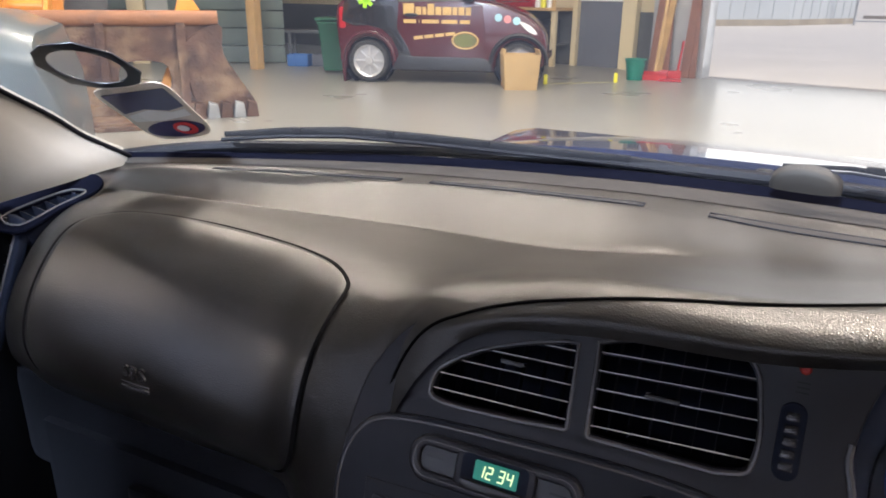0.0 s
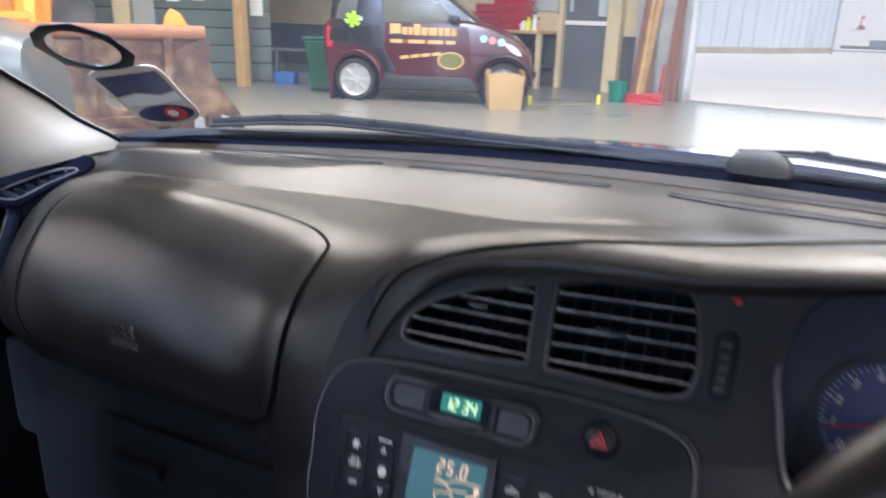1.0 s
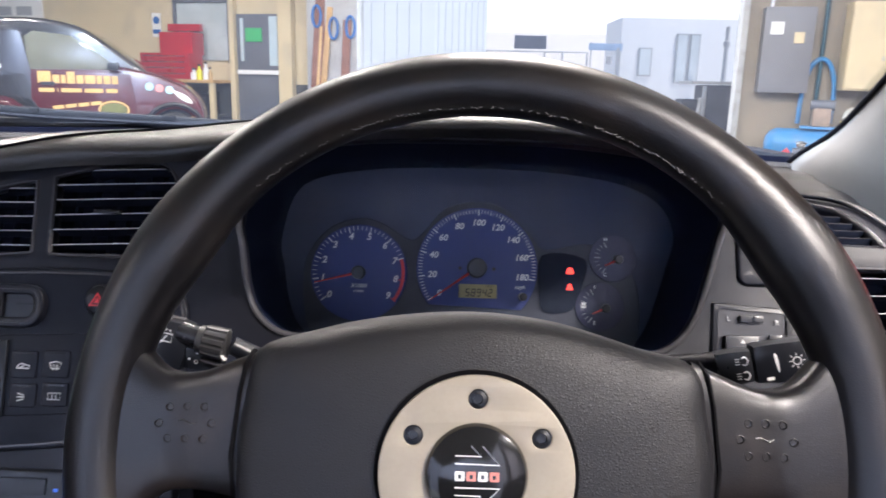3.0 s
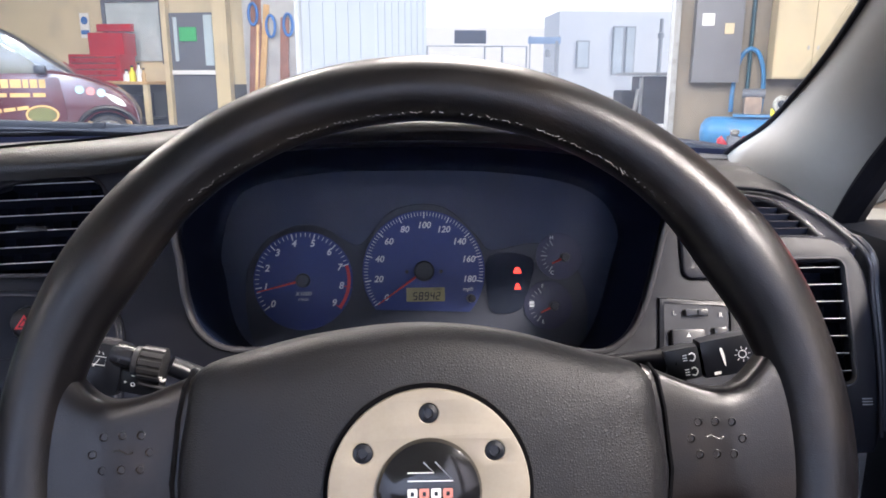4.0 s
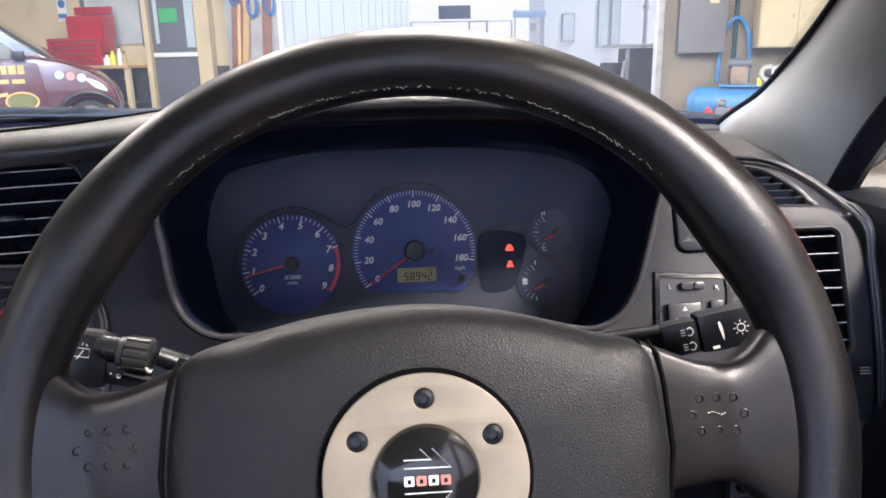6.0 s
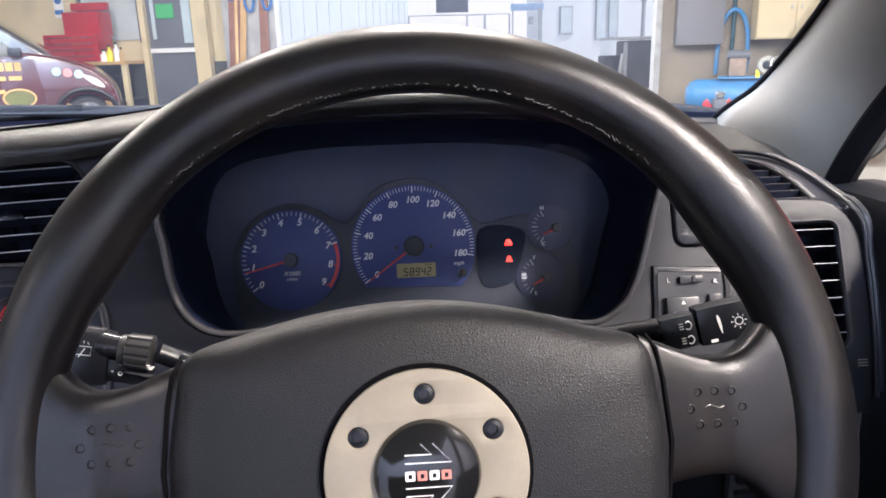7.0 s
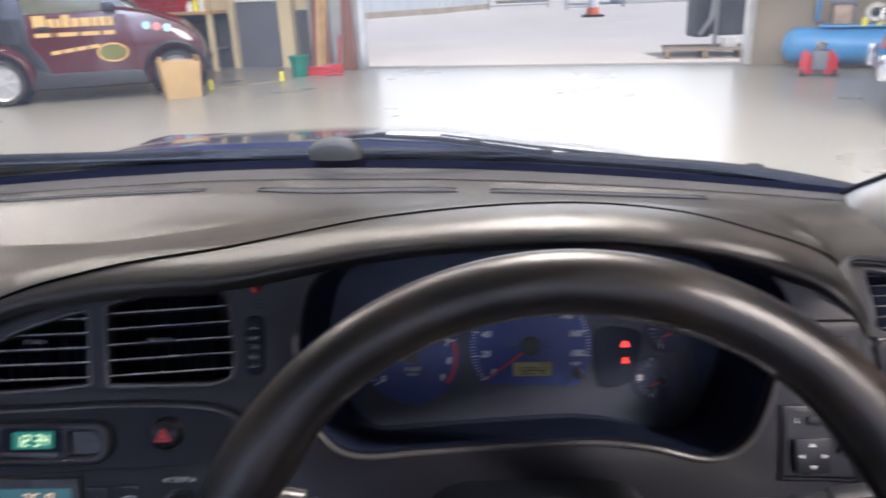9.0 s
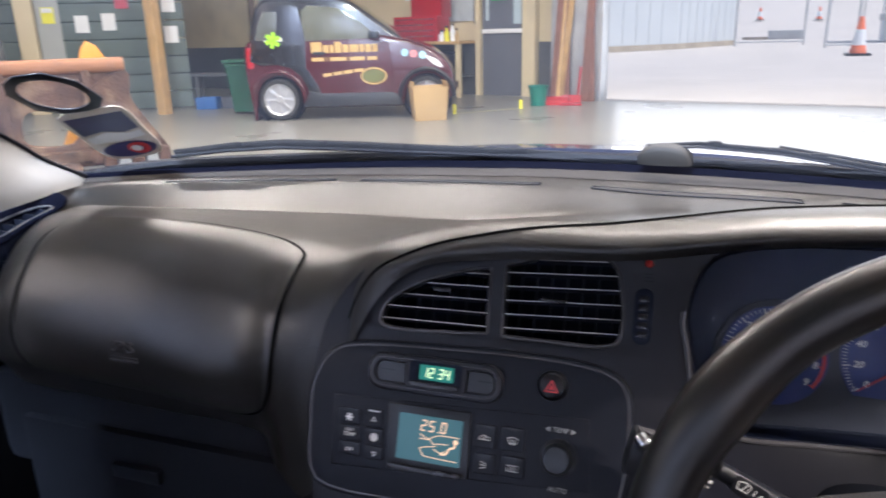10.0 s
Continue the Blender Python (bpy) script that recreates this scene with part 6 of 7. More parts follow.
    x = .50
    for w in (.20, .03, .26, .24, .16):
        bar(x + w / 2, .845, w - 0.02, .05, GOLD)
        x += w + 0.015
    for k in range(4):
        bar(.72 + k * .15, .63 + k * .018, .13, .045, GOLD, radians(7))
    part("emblem", plate([[(1.38 + .19 * math.cos(t), .60 + .12 * math.sin(t)) for t in np.linspace(0, 2 * math.pi, 30)[:-1]], [(1.38 + .165 * math.cos(t), .60 + .097 * math.sin(t)) for t in np.linspace(0, 2 * math.pi, 30)[:-1]]], 0.003, 0, side(0.002)), GOLD, c)
    part("emblem", plate([[(1.38 + .16 * math.cos(t), .60 + .09 * math.sin(t)) for t in np.linspace(0, 2 * math.pi, 30)[:-1]]], 0.003, 0, side(0.003)), surf("olive_print", (0.12, 0.13, 0.03), 0.5, vary=0.4, scale=14), c)
    for k in range(3):
        part("lettering", boxed((-.02, 1.10, 0.0), (.22, .055, .004), 0, side(-0.008) @ Matrix.Translation((-.02, 1.12, 0)) @ Matrix.Rotation(radians(60 * k + 20), 4, "Z") @ Matrix.Translation((.02, -1.10, 0))), LIME, c)
    bar(-.02, 1.13, .26, .05, WHITEPAINT)
    for k, mt in enumerate((surf("pale_blue_print", (0.35, 0.6, 0.7), 0.5, vary=0.1, scale=9), surf("pink_print", (0.7, 0.25, 0.25), 0.5, vary=0.1, scale=9), surf("sky_print", (0.4, 0.7, 0.8), 0.5, vary=0.1, scale=9))):
        part("spot", plate([ring_pts(1.83 + k * .125, .91 - .02 * k, .052, 18)], 0.004, 0, side(0.012)), mt, c)
    part("head_lamp", plate([smooth_poly([(2.12, .86), (2.28, .80), (2.36, .70), (2.24, .74)], 4)], 0.02, 0.004, side(0.01)), WHITEPAINT, c)
    part("tail_lamp", plate([rounded(-.41, .74, -.33, 1.02, .03)], 0.02, 0.005, side(0.01)), REDPAINT, c)
    part("roof_spoiler", boxed((.5, 1.72, -.6), (.25, .05, .9), 0.02, side(0.1)), BLACK, c)
    b = bmesh.new()
    part("door_mirror", boxed((1.42, 1.16, .08), (.14, .10, .12), 0.03, side(0.0)), BLACK, c)


small_car()

# wheel loader with its rusty bucket
loader = thing("wheel_loader", "orange wheel loader with a wide rusty bucket on the floor", "loader")
BM4 = Matrix.Translation((-6.19, 3.25, 0)) @ Matrix.Rotation(radians(49.8), 4, "Z") @ Matrix.Scale(0.955, 4)   # x along the bucket, y away from the blue car
# back plate with its cut-out and the flared end, x along the bucket and height
BACK = [(0, .0), (2.3, .0), (2.84, .0)] + smooth_poly([(2.80, .16), (2.64, .42), (2.53, .62), (2.50, .84)], 4, False) + [(2.50, .95), (0, .95)]
HOLE = smooth_poly([(1.62, .24), (1.98, .22), (2.05, .40), (1.98, .55), (1.66, .56), (1.58, .42)], 3)
BP4 = BM4 @ plane_frame((0, .24, 0), (1, 0, 0), (0, -.16, 1))
bucket = part("bucket", plate([BACK, HOLE], 0.05, 0.008, BP4), RUST, loader, "rust-brown scraped steel bucket")
part("bucket_floor", boxed((1.0, .02, .035), (2.0, .62, .05), 0.01, BM4), RUST, bucket)
for x, w in ((.02, .05), (1.48, .07), (2.16, .08)):
    part("rib", boxed((x, .48, .03), (w, .88, .07), 0.012, BP4), RUST, bucket)
part("lower_rail", boxed((1.30, .12, .03), (2.5, .10, .08), 0.02, BP4), RUST, bucket)
part("cheek", plate([smooth_poly([(2.16, .70), (2.50, .90), (2.52, .64), (2.62, .42), (2.80, .12), (2.60, .06), (2.30, .10), (2.20, .40)], 4)], 0.03, 0.008, BP4 @ Matrix.Translation((0, 0, .05))), RUST, bucket, "flared rusty end plate")
for k in range(5):
    part("tooth", plate([[(0, 0), (.10, 0), (.085, .13), (.02, .15)]], 0.07, 0.01, BP4 @ Matrix.Translation((2.22 + k * .125, .02, .12 + .012 * (k % 2)))), STEEL if k % 2 else RUST, bucket)
b = bmesh.new()
tube(b, [BM4 @ Vector((0, .10, .94)), BM4 @ Vector((2.50, .10, .94))], 0.065, 12)
part("top_beam", b, surf("orange_rust", (0.30, 0.13, 0.06), 0.7, vary=0.4, scale=5, grain=0.4, grain_scale=40, dirt=(0.16, 0.08, 0.05), dirt_amount=0.7, dirt_scale=5), bucket, "orange-brown top beam")
part("ram_end", boxed((1.16, .62, .38), (.46, .30, .15), 0.03, BM4), ORANGE, loader)
part("gusset", plate([[(1.92, .20), (2.10, .20), (2.08, .56)]], 0.05, 0.006, BM4 @ plane_frame((0, .50, 0), (1, 0, 0), (0, 0, 1))), ORANGE, loader)
part("lug", plate([[(-.10, 0), (.12, 0), (.05, .12), (-.02, .16), (-.07, .10)]], 0.05, 0.006, BM4 @ plane_frame((2.24, .12, .99), (1, 0, 0), (0, 0, 1))), ORANGE, bucket)
part("cutting_edge", boxed((1.0, -0.30, 0.02), (2.0, .14, .035), 0.005, BM4), RUST, bucket)
for x in (.1, .7):
    part("bracket", plate([[(.60, .85), (.95, .75), (.98, 1.05), (.74, 1.36), (.56, 1.28)]], 0.05, 0.006, BM4 @ plane_frame((x, 0, 0), (0, 1, 0), (0, 0, 1))), ORANGE, loader)
for x in (.15, .95):
    b = bmesh.new()
    tube(b, [BM4 @ Vector((x, .85, .60)), BM4 @ Vector((x, 1.3, 1.25)), BM4 @ Vector((x, 2.1, 1.55))], [.09, .12, .14], 8, flat=1.4)
    part("lift_arm", b, ORANGE, loader)
part("cross_tube", tube(bmesh.new(), [BM4 @ Vector((.1, .95, 1.02)), BM4 @ Vector((1.0, .95, 1.02))], 0.07, 10), ORANGE, loader)
part("chassis", boxed((.55, 2.6, 1.05), (1.2, 2.2, .9), 0.08, BM4), ORANGE, loader)
part("cab", boxed((.55, 2.9, 2.0), (1.1, 1.3, 1.1), 0.08, BM4), CARGLASS, loader)
for x in (-.25, 1.35):
    w = part("wheel", lathe(bmesh.new(), [(0.15, 0), (0.14, 0.05), (0, 0.05)], 16, BM4 @ plane_frame((x, 1.95, .62), (0, 1, 0), (0, 0, 1))), ORANGE, loader)
    road_wheel(w, BM4 @ plane_frame((x, 1.95, .62), (0, 1, 0), (0, 0, 1)), 0.62, 0.42, 0, ORANGE)

# grey-blue car parked alongside
pc = thing("parked_car", "grey-blue parked car with smooth rounded body", "car")
PC = Matrix.Translation((-3.05, 2.35, 0)) @ Matrix.Rotation(radians(228), 4, "Z")
rows = []
for x, zt, hw in ((-0.02, .50, .55), (0.0, .75, .66), (.06, .95, .74), (.25, 1.02, .80), (.8, 1.06, .82), (1.3, 1.12, .82), (1.9, 1.42, .72), (2.6, 1.46, .70), (3.4, 1.2, .74), (3.9, .95, .74), (4.0, .5, .66)):
    rows.append([PC @ Vector((x, hw * px, 0.22 + (zt - 0.22) * (0.5 + 0.5 * pz))) for px, pz in rounded(-1, -1, 1, 1, 0.35, 6)])
b = bmesh.new()
vs = grid(b, rows, close_v=True)
b.faces.new(vs[0])
b.faces.new(vs[-1])
part("body", b, SILVERBLUE, pc)
for x in (.75, 3.2):
    for s in (-1, 1):
        w = part("wheel", lathe(bmesh.new(), [(0.05, 0), (0.05, 0.03), (0, 0.03)], 12, PC @ plane_frame((x, s * .76, .31), (s, 0, 0), (0, 0, 1))), ALLOY, pc)
        road_wheel(w, PC @ plane_frame((x, s * .76, .31), (s, 0, 0), (0, 0, 1)), 0.31, 0.19, 6)

# red vintage car on the driver's side
rc = thing("vintage_car", "shiny red vintage car with chrome lamps and separate wings", "car")
RC = Matrix.Translation((3.97, 5.38, 0)) @ Matrix.Rotation(radians(-24), 4, "Z")


def rside(y):
    return RC @ plane_frame((0, y, 0), (1, 0, 0), (0, 0, 1))


for y in (-.08, 1.30):
    rows = []
    for a in range(16, 190, 8):
        t = radians(180 - a)
        rr = .405 + 0.02 * math.sin(radians(a))
        cx = rr * math.cos(t) * (1.0 if a < 100 else 1.25)
        cz = .35 + rr * math.sin(t) * (1.03)
        nx, nz = math.cos(t), math.sin(t)
        rows.append([RC @ Vector((cx + nx * o, y + d, cz + nz * o)) for d, o in ((-.13, -.02), (-.14, 0), (-.11, .025), (-.04, .045), (.08, .05), (.16, .03), (.19, -.03))])
    b = bmesh.new()
    grid(b, rows)
    bmesh.ops.solidify(b, geom=list(b.faces), thickness=0.02)
    part("front_wing", b, REDPAINT, rc)
    w = part("wheel", lathe(bmesh.new(), [(0.05, 0), (0.05, 0.03), (0, 0.03)], 14, rside(y - .1) @ Matrix.Translation((0, .35, 0))), CHROME, rc)
    road_wheel(w, rside(y) @ Matrix.Translation((0, .35, 0)), 0.35, 0.17, 8, surf("wire_wheel_grey", (0.11, 0.105, 0.095), 0.5, metal=0.3, vary=0.2, scale=14))
    b = bmesh.new()
    lathe(b, [(0.0, -.12), (.07, -.10), (.11, -.02), (.115, 0.0), (.105, .01), (0, .03)], 24, RC @ plane_frame((-.36, y + .15, .76), (0, 1, 0), (0, 0, 1)))
    part("head_lamp", b, CHROME, rc, "round chrome headlamp")
rows = []
for x, zt, hw in ((-.35, .92, .22), (-.2, .98, .26), (.4, 1.02, .33), (1.0, 1.06, .45), (1.6, 1.10, .58), (2.6, 1.1, .60), (3.2, .8, .55)):
    rows.append([RC @ Vector((x, .60 + hw * px, .35 + (zt - .35) * (.5 + .5 * pz))) for px, pz in rounded(-1, -1, 1, 1, 0.5, 6)])
b = bmesh.new()
vs = grid(b, rows, close_v=True)
b.faces.new(vs[0])
b.faces.new(vs[-1])
part("body", b, REDPAINT, rc)
part("radiator", boxed((-.38, .60, .68), (.05, .40, .56), 0.04, RC), CHROME, rc)
b = bmesh.new()
tube(b, [RC @ Vector((-.50 + .10 * abs(y - .6) ** 3, y, .40)) for y in np.linspace(-.06, 1.28, 12)], 0.032, 10, flat=1.5)
part("bumper", b, CHROME, rc, "chrome front bumper")
for y in (.04, 1.16):
    part("overrider", boxed((-.51, y, .43), (.07, .07, .20), 0.03, RC), CHROME, rc)
part("side_lamp", lathe(bmesh.new(), [(0, 0), (.03, .01), (.035, .03), (0, .06)], 14, RC @ plane_frame((-.40, .0, .56), (0, 1, 0), (0, 0, 1))), CONEORANGE, rc)
part("bonnet_badge", boxed((.1, .10, .98), (.2, .03, .03), 0.01, RC), CHROME, rc)

# air compressor with its blue tank
comp = thing("air_compressor", "blue air compressor tank with motor and pump on top", "compressor")
CP = Matrix.Translation((4.55, 9.45, 0)) @ Matrix.Rotation(radians(-24), 4, "Z")
b = bmesh.new()
lathe(b, [(0.0, -.06), (.10, -.05), (.18, .0), (.215, .08), (.215, 1.30), (.18, 1.38), (.10, 1.43), (0, 1.44)], 30, CP @ Matrix.Translation((-.12, 0, .29)) @ Matrix.Rotation(radians(90), 4, "Y"))
part("tank", b, BLUETANK, comp)
part("platform", boxed((.6, 0, .525), (.75, .30, .03), 0.005, CP), BLUETANK, comp)
part("motor", boxed((.46, 0, .655), (.22, .20, .23), 0.04, CP), surf("grimy_brown_motor", (0.26, 0.19, 0.14), 0.6, vary=0.35, scale=14), comp, "grimy brown motor block")
part("cylinder_head", tube(bmesh.new(), [CP @ Vector((.32, 0, .81)), CP @ Vector((.60, 0, .81))], 0.065, 14), GREYDOOR, comp)
part("pump", boxed((.95, 0, .66), (.20, .22, .26), 0.03, CP), GREYDOOR, comp)
for k in range(4):
    part("cooling_fin", boxed((.95, 0, .58 + k * .05), (.24, .26, .015), 0.003, CP), STEEL, comp)
guard = part("belt_guard", lathe(bmesh.new(), [(0.05, 0), (.10, 0), (.115, .03), (.10, .06), (0.06, .06), (0.05, .03), (0.05, 0)], 26, CP @ plane_frame((.80, -.14, .68), (1, 0, 0), (0, 0, 1))), surf("dull_guard_paint", (0.42, 0.42, 0.38), 0.6, vary=0.2, scale=12), comp)
part("hub", lathe(bmesh.new(), [(0.05, 0.01), (0.05, .04), (0, .045)], 20, CP @ plane_frame((.80, -.14, .68), (1, 0, 0), (0, 0, 1))), BLACK, guard)
for x in (.70, .86):
    part("bracket", boxed((x, -.13, .575), (.05, .05, .10), 0.004, CP), YELLOW, comp)
for x in (.1, 1.15):
    for y in (-.15, .15):
        part("foot", boxed((x, y, .06), (.06, .05, .12), 0.005, CP), BLACK, comp)

jack = thing("trolley_jack", "small red and grey trolley jack on the floor", "jack")
JM = Matrix.Translation((4.45, 8.60, 0)) @ Matrix.Rotation(radians(-20), 4, "Z")
for x in (-.13, .13):
    part("side_frame", plate([[(-.07, .03), (.07, .03), (.05, .20), (-.02, .30), (-.06, .26)]], 0.05, 0.008, JM @ plane_frame((x, 0, 0), (1, 0, 0), (0, 0, 1))), REDPAINT, jack)
part("body", boxed((0, .08, .19), (.16, .30, .22), 0.04, JM), GREYDOOR, jack)
part("post", lathe(bmesh.new(), [(.05, 0), (.045, .16), (.06, .18), (0, .19)], 14, JM @ Matrix.Translation((0, .06, .2))), STEEL, jack)
part("saddle", lathe(bmesh.new(), [(.05, 0), (.06, .04), (.05, .05), (0, .05)], 16, JM @ Matrix.Translation((0, 0, .33))), CHROME, jack)
for x in (-.17, .17):
    part("castor", tube(bmesh.new(), [JM @ Vector((x - .02, .02, .04)), JM @ Vector((x + .02, .02, .04))], 0.04, 12, up=(0, 0, 1)), BLACK, jack)

# left of the opening: planks, broom, bucket, dustpan
for x, lean, mt, h, w in ((-.72, 3, DARKTIMBER, 2.3, .16), (-.52, -2, DARKTIMBER, 2.0, .10), (-.22, 2, DARKTIMBER, 1.9, .13), (-.10, -3, DARKTIMBER, 1.7, .09), (-.62, 5, TIMBER, 2.1, .09)):
    pl = tagged(finish("leaning_plank", boxed((0, 0, h / 2), (w, .035, h), 0.004, GM @ Matrix.Translation((x, -.10 - 0.03 * lean * 0.1, 0)) @ Matrix.Rotation(radians(lean), 4, "Y") @ Matrix.Rotation(radians(-3), 4, "X")), mt), "long timber board leaning against the pier" if mt is TIMBER else "dark red-brown board leaning against the pier", "plank", "leaning boards")
broom = thing("broom", "wooden-handled broom with red head standing upright", "broom")
BP = Matrix.Translation((-1.84, 10.72, 0))
part("handle", tube(bmesh.new(), [BP @ Vector((0, 0, .10)), BP @ Vector((.10, .12, 1.75))], 0.022, 8), TIMBER, broom)
part("head", boxed((0, 0, .10), (.36, .07, .06), 0.01, BP), REDPAINT, broom)
part("bristle_block", boxed((0, 0, .04), (.34, .06, .08), 0.005, BP), surf("red_bristle", (0.5, 0.03, 0.03), 0.8, vary=0.4, scale=40), broom)
dp = thing("dustpan", "red plastic dustpan on the floor", "dustpan")
DP = Matrix.Translation((-1.62, 10.70, 0)) @ Matrix.Rotation(radians(12), 4, "Z")
part("tray", boxed((0, 0, .02), (.30, .24, .03), 0.01, DP), REDPAINT, dp)
part("back", boxed((0, .11, .08), (.30, .03, .13), 0.01, DP), REDPAINT, dp)
part("handle", tube(bmesh.new(), [DP @ Vector((0.1, .11, .12)), DP @ Vector((.14, .15, .55))], 0.018, 8), REDPAINT, dp)
gb = thing("bucket", "teal green plastic bucket on the floor", "bucket")
b = bmesh.new()
lathe(b, [(0.0, .01), (.11, .0), (.14, .27), (.155, .28), (.155, .295), (.13, .295), (.10, .03), (0, .03)], 26, Matrix.Translation((-2.11, 10.66, 0)))
part("pail", b, TEALBIN, gb)
b = bmesh.new()
tube(b, [Matrix.Translation((-2.11, 10.66, .28)) @ Vector((.15 * math.cos(t), .10 * math.sin(t), -.02)) for t in np.linspace(math.pi, 2 * math.pi, 10)], 0.006, 6)
part("handle", b, BLACK, gb)

for x, y in ((-3.03, 9.42), (-2.26, 10.16)):
    yt = tagged(finish("floor_marker", boxed((0, 0, .06), (.05, .03, .14), 0.006, Matrix.Translation((x, y, 0))), YELLOW), "small bright yellow upright floor marker", "marker", "yellow markers")

cb = thing("cardboard_box", "open brown cardboard box on the floor", "box")
KB = Matrix.Translation((-3.17, 8.78, 0)) @ Matrix.Rotation(radians(29), 4, "Z")
b = bmesh.new()
grid(b, [[KB @ Vector((hx * px, hy * py, z)) for px, py in rounded(-1, -1, 1, 1, .06, 3)] for z, hx, hy in ((.0, .20, .185), (.01, .205, .19), (.41, .232, .205), (.43, .236, .21), (.428, .228, .202), (.02, .198, .182))], close_v=True)
b.faces.new([b.verts.new(KB @ Vector((x, y, .015))) for x, y in ((-.2, -.185), (.2, -.185), (.2, .185), (-.2, .185))])
part("carton", b, CARD, cb)
for sx, tilt in ((-1, 24), (1, -17)):
    part("flap", boxed((0, 0, .035), (.008, .38, .075), 0.002, KB @ Matrix.Translation((sx * .232, 0, .425)) @ Matrix.Rotation(radians(tilt), 4, "Y")), CARD, cb)
part("tape", boxed((0, -.199, .30), (.05, .004, .2), 0, KB @ Matrix.Rotation(radians(-3), 4, "X")), surf("parcel_tape", (0.42, 0.27, 0.12), 0.3, vary=0.1, scale=20), cb)

wb = thing("wheelie_bin", "dark green plastic wheelie bin", "bin")
WBM = Matrix.Translation((-6.28, 9.28, 0)) @ Matrix.Rotation(radians(20), 4, "Z") @ Matrix.Scale(0.93, 4)
rows = [[WBM @ Vector((hx * px, hy * py, z)) for px, py in rounded(-1, -1, 1, 1, .2, 4)] for z, hx, hy in ((.04, .19, .22), (.74, .25, .29), (.76, .27, .31), (.79, .27, .31))]
b = bmesh.new()
vs = grid(b, rows, close_v=True)
b.faces.new(vs[-1])
part("body", b, GREENBIN, wb)
part("lid", boxed((0, 0, .825), (.56, .62, .05), 0.02, WBM), GREENBIN, wb)
part("lid_handle", boxed((0, -.31, .83), (.34, .05, .04), 0.01, WBM), GREENBIN, wb)
for s in (-1, 1):
    part("wheel", tube(bmesh.new(), [WBM @ Vector((s * .22, .2, .08)), WBM @ Vector((s * .27, .2, .08))], 0.09, 14), TYRE, wb)

post = tagged(finish("timber_post", boxed((0, 0, 2.5), (.158, .158, 5.0), 0.012, Matrix.Translation((-7.55, 8.93, 0))), TIMBER), "rough square timber roof post", "post")

# office wall furnishings: dark skirting, tool chest, bench, door, signs
struct("skirting", gbox((-6.0, .585, .45), (10.3, .03, .9)), DARKWALL, "dark painted lower part of the office wall", "wall")
od = thing("office_door", "grey half-glazed office door with a green sign", "door", kind="structure")
part("leaf", gbox((-1.98, .56, 1.02), (.80, .06, 2.04), 0.006), GREYDOOR, od)
part("pane", gbox((-1.69, .515, 1.60), (.15, .02, .80), 0.002), surf("door_pane", (0.5, 0.6, 0.65), 0.1, vary=0.1, scale=3), od)
part("pane", gbox((-2.27, .515, 1.62), (.06, .02, .70), 0.002), surf("door_pane_pale", (0.5, 0.58, 0.62), 0.1, vary=0.1, scale=3), od)
part("rail", gbox((-1.98, .505, 1.09), (.78, .03, .07), 0.004), WHITEPAINT, od)
part("sign", gbox((-2.05, .51, 1.70), (.30, .012, .22)), SIGNGREEN, od)
struct("trim", gbox((-1.44, .50, 2.5), (.24, .16, 5.0)), CREAM, "cream painted upright post beside the door", "post")
struct("trim", gbox((-2.43, .50, 1.2), (.09, .12, 2.4)), CREAM, "cream painted door frame", "trim")
win = thing("window_1", "glazed office window above the bench", "window", kind="structure")
part("pane", gbox((-3.04, .57, 1.75), (1.0, .02, .95)), surf("office_pane", (0.45, 0.5, 0.5), 0.08, vary=0.3, scale=2), win)
for x in (-3.56, -2.52):
    part("frame", gbox((x, .555, 1.75), (.06, .06, 1.05), 0.004), GREYDOOR, win)
part("frame", gbox((-3.04, .555, 2.25), (1.1, .06, .06), 0.004), GREYDOOR, win)
bench = thing("workbench", "plain workbench with timber legs against the wall", "workbench")
part("top", gbox((-3.2, .22, .92), (1.4, .60, .05), 0.004), TIMBER, bench)
for x in (-3.85, -2.56):
    part("leg", gbox((x, .0, .45), (.08, .08, .90), 0.004), CREAM, bench)
part("shelf", gbox((-3.2, .25, .35), (1.3, .50, .03)), DARKWALL, bench)
tc = thing("tool_chest", "red two-tier metal tool chest on the bench", "tool chest")
part("lower_case", gbox((-3.40, .15, 1.16), (.92, .42, .42), 0.01), REDPAINT, tc)
for k in range(4):
    dr = part("drawer", gbox((-3.40, -.068, 1.01 + k * .095), (.88, .02, .080), 0.004), REDPAINT, tc)
    part("drawer_pull", gbox((-3.40, -.084, 1.035 + k * .095), (.80, .014, .012), 0.002), CHROME, dr)
part("upper_case", gbox((-3.25, .24, 1.53), (.62, .35, .36), 0.01), REDPAINT, tc)
part("lid", gbox((-3.25, .36, 1.80), (.62, .10, .12), 0.01), REDPAINT, tc)
sg = thing("wall_sign", "small white safety sign with a blue disc on the wall", "sign")
part("plate", gbox((-3.95, .575, 1.86), (.17, .012, .40)), PAPER, sg)
part("disc", plate([ring_pts(0, 0, .065, 20)], 0.004, 0, GM @ plane_frame((-3.95, .566, 1.94), (1, 0, 0), (0, 0, 1))), SIGNBLUE, sg)
part("band", gbox((-3.95, .566, 1.75), (.15, .006, .07)), SIGNBLUE, sg)
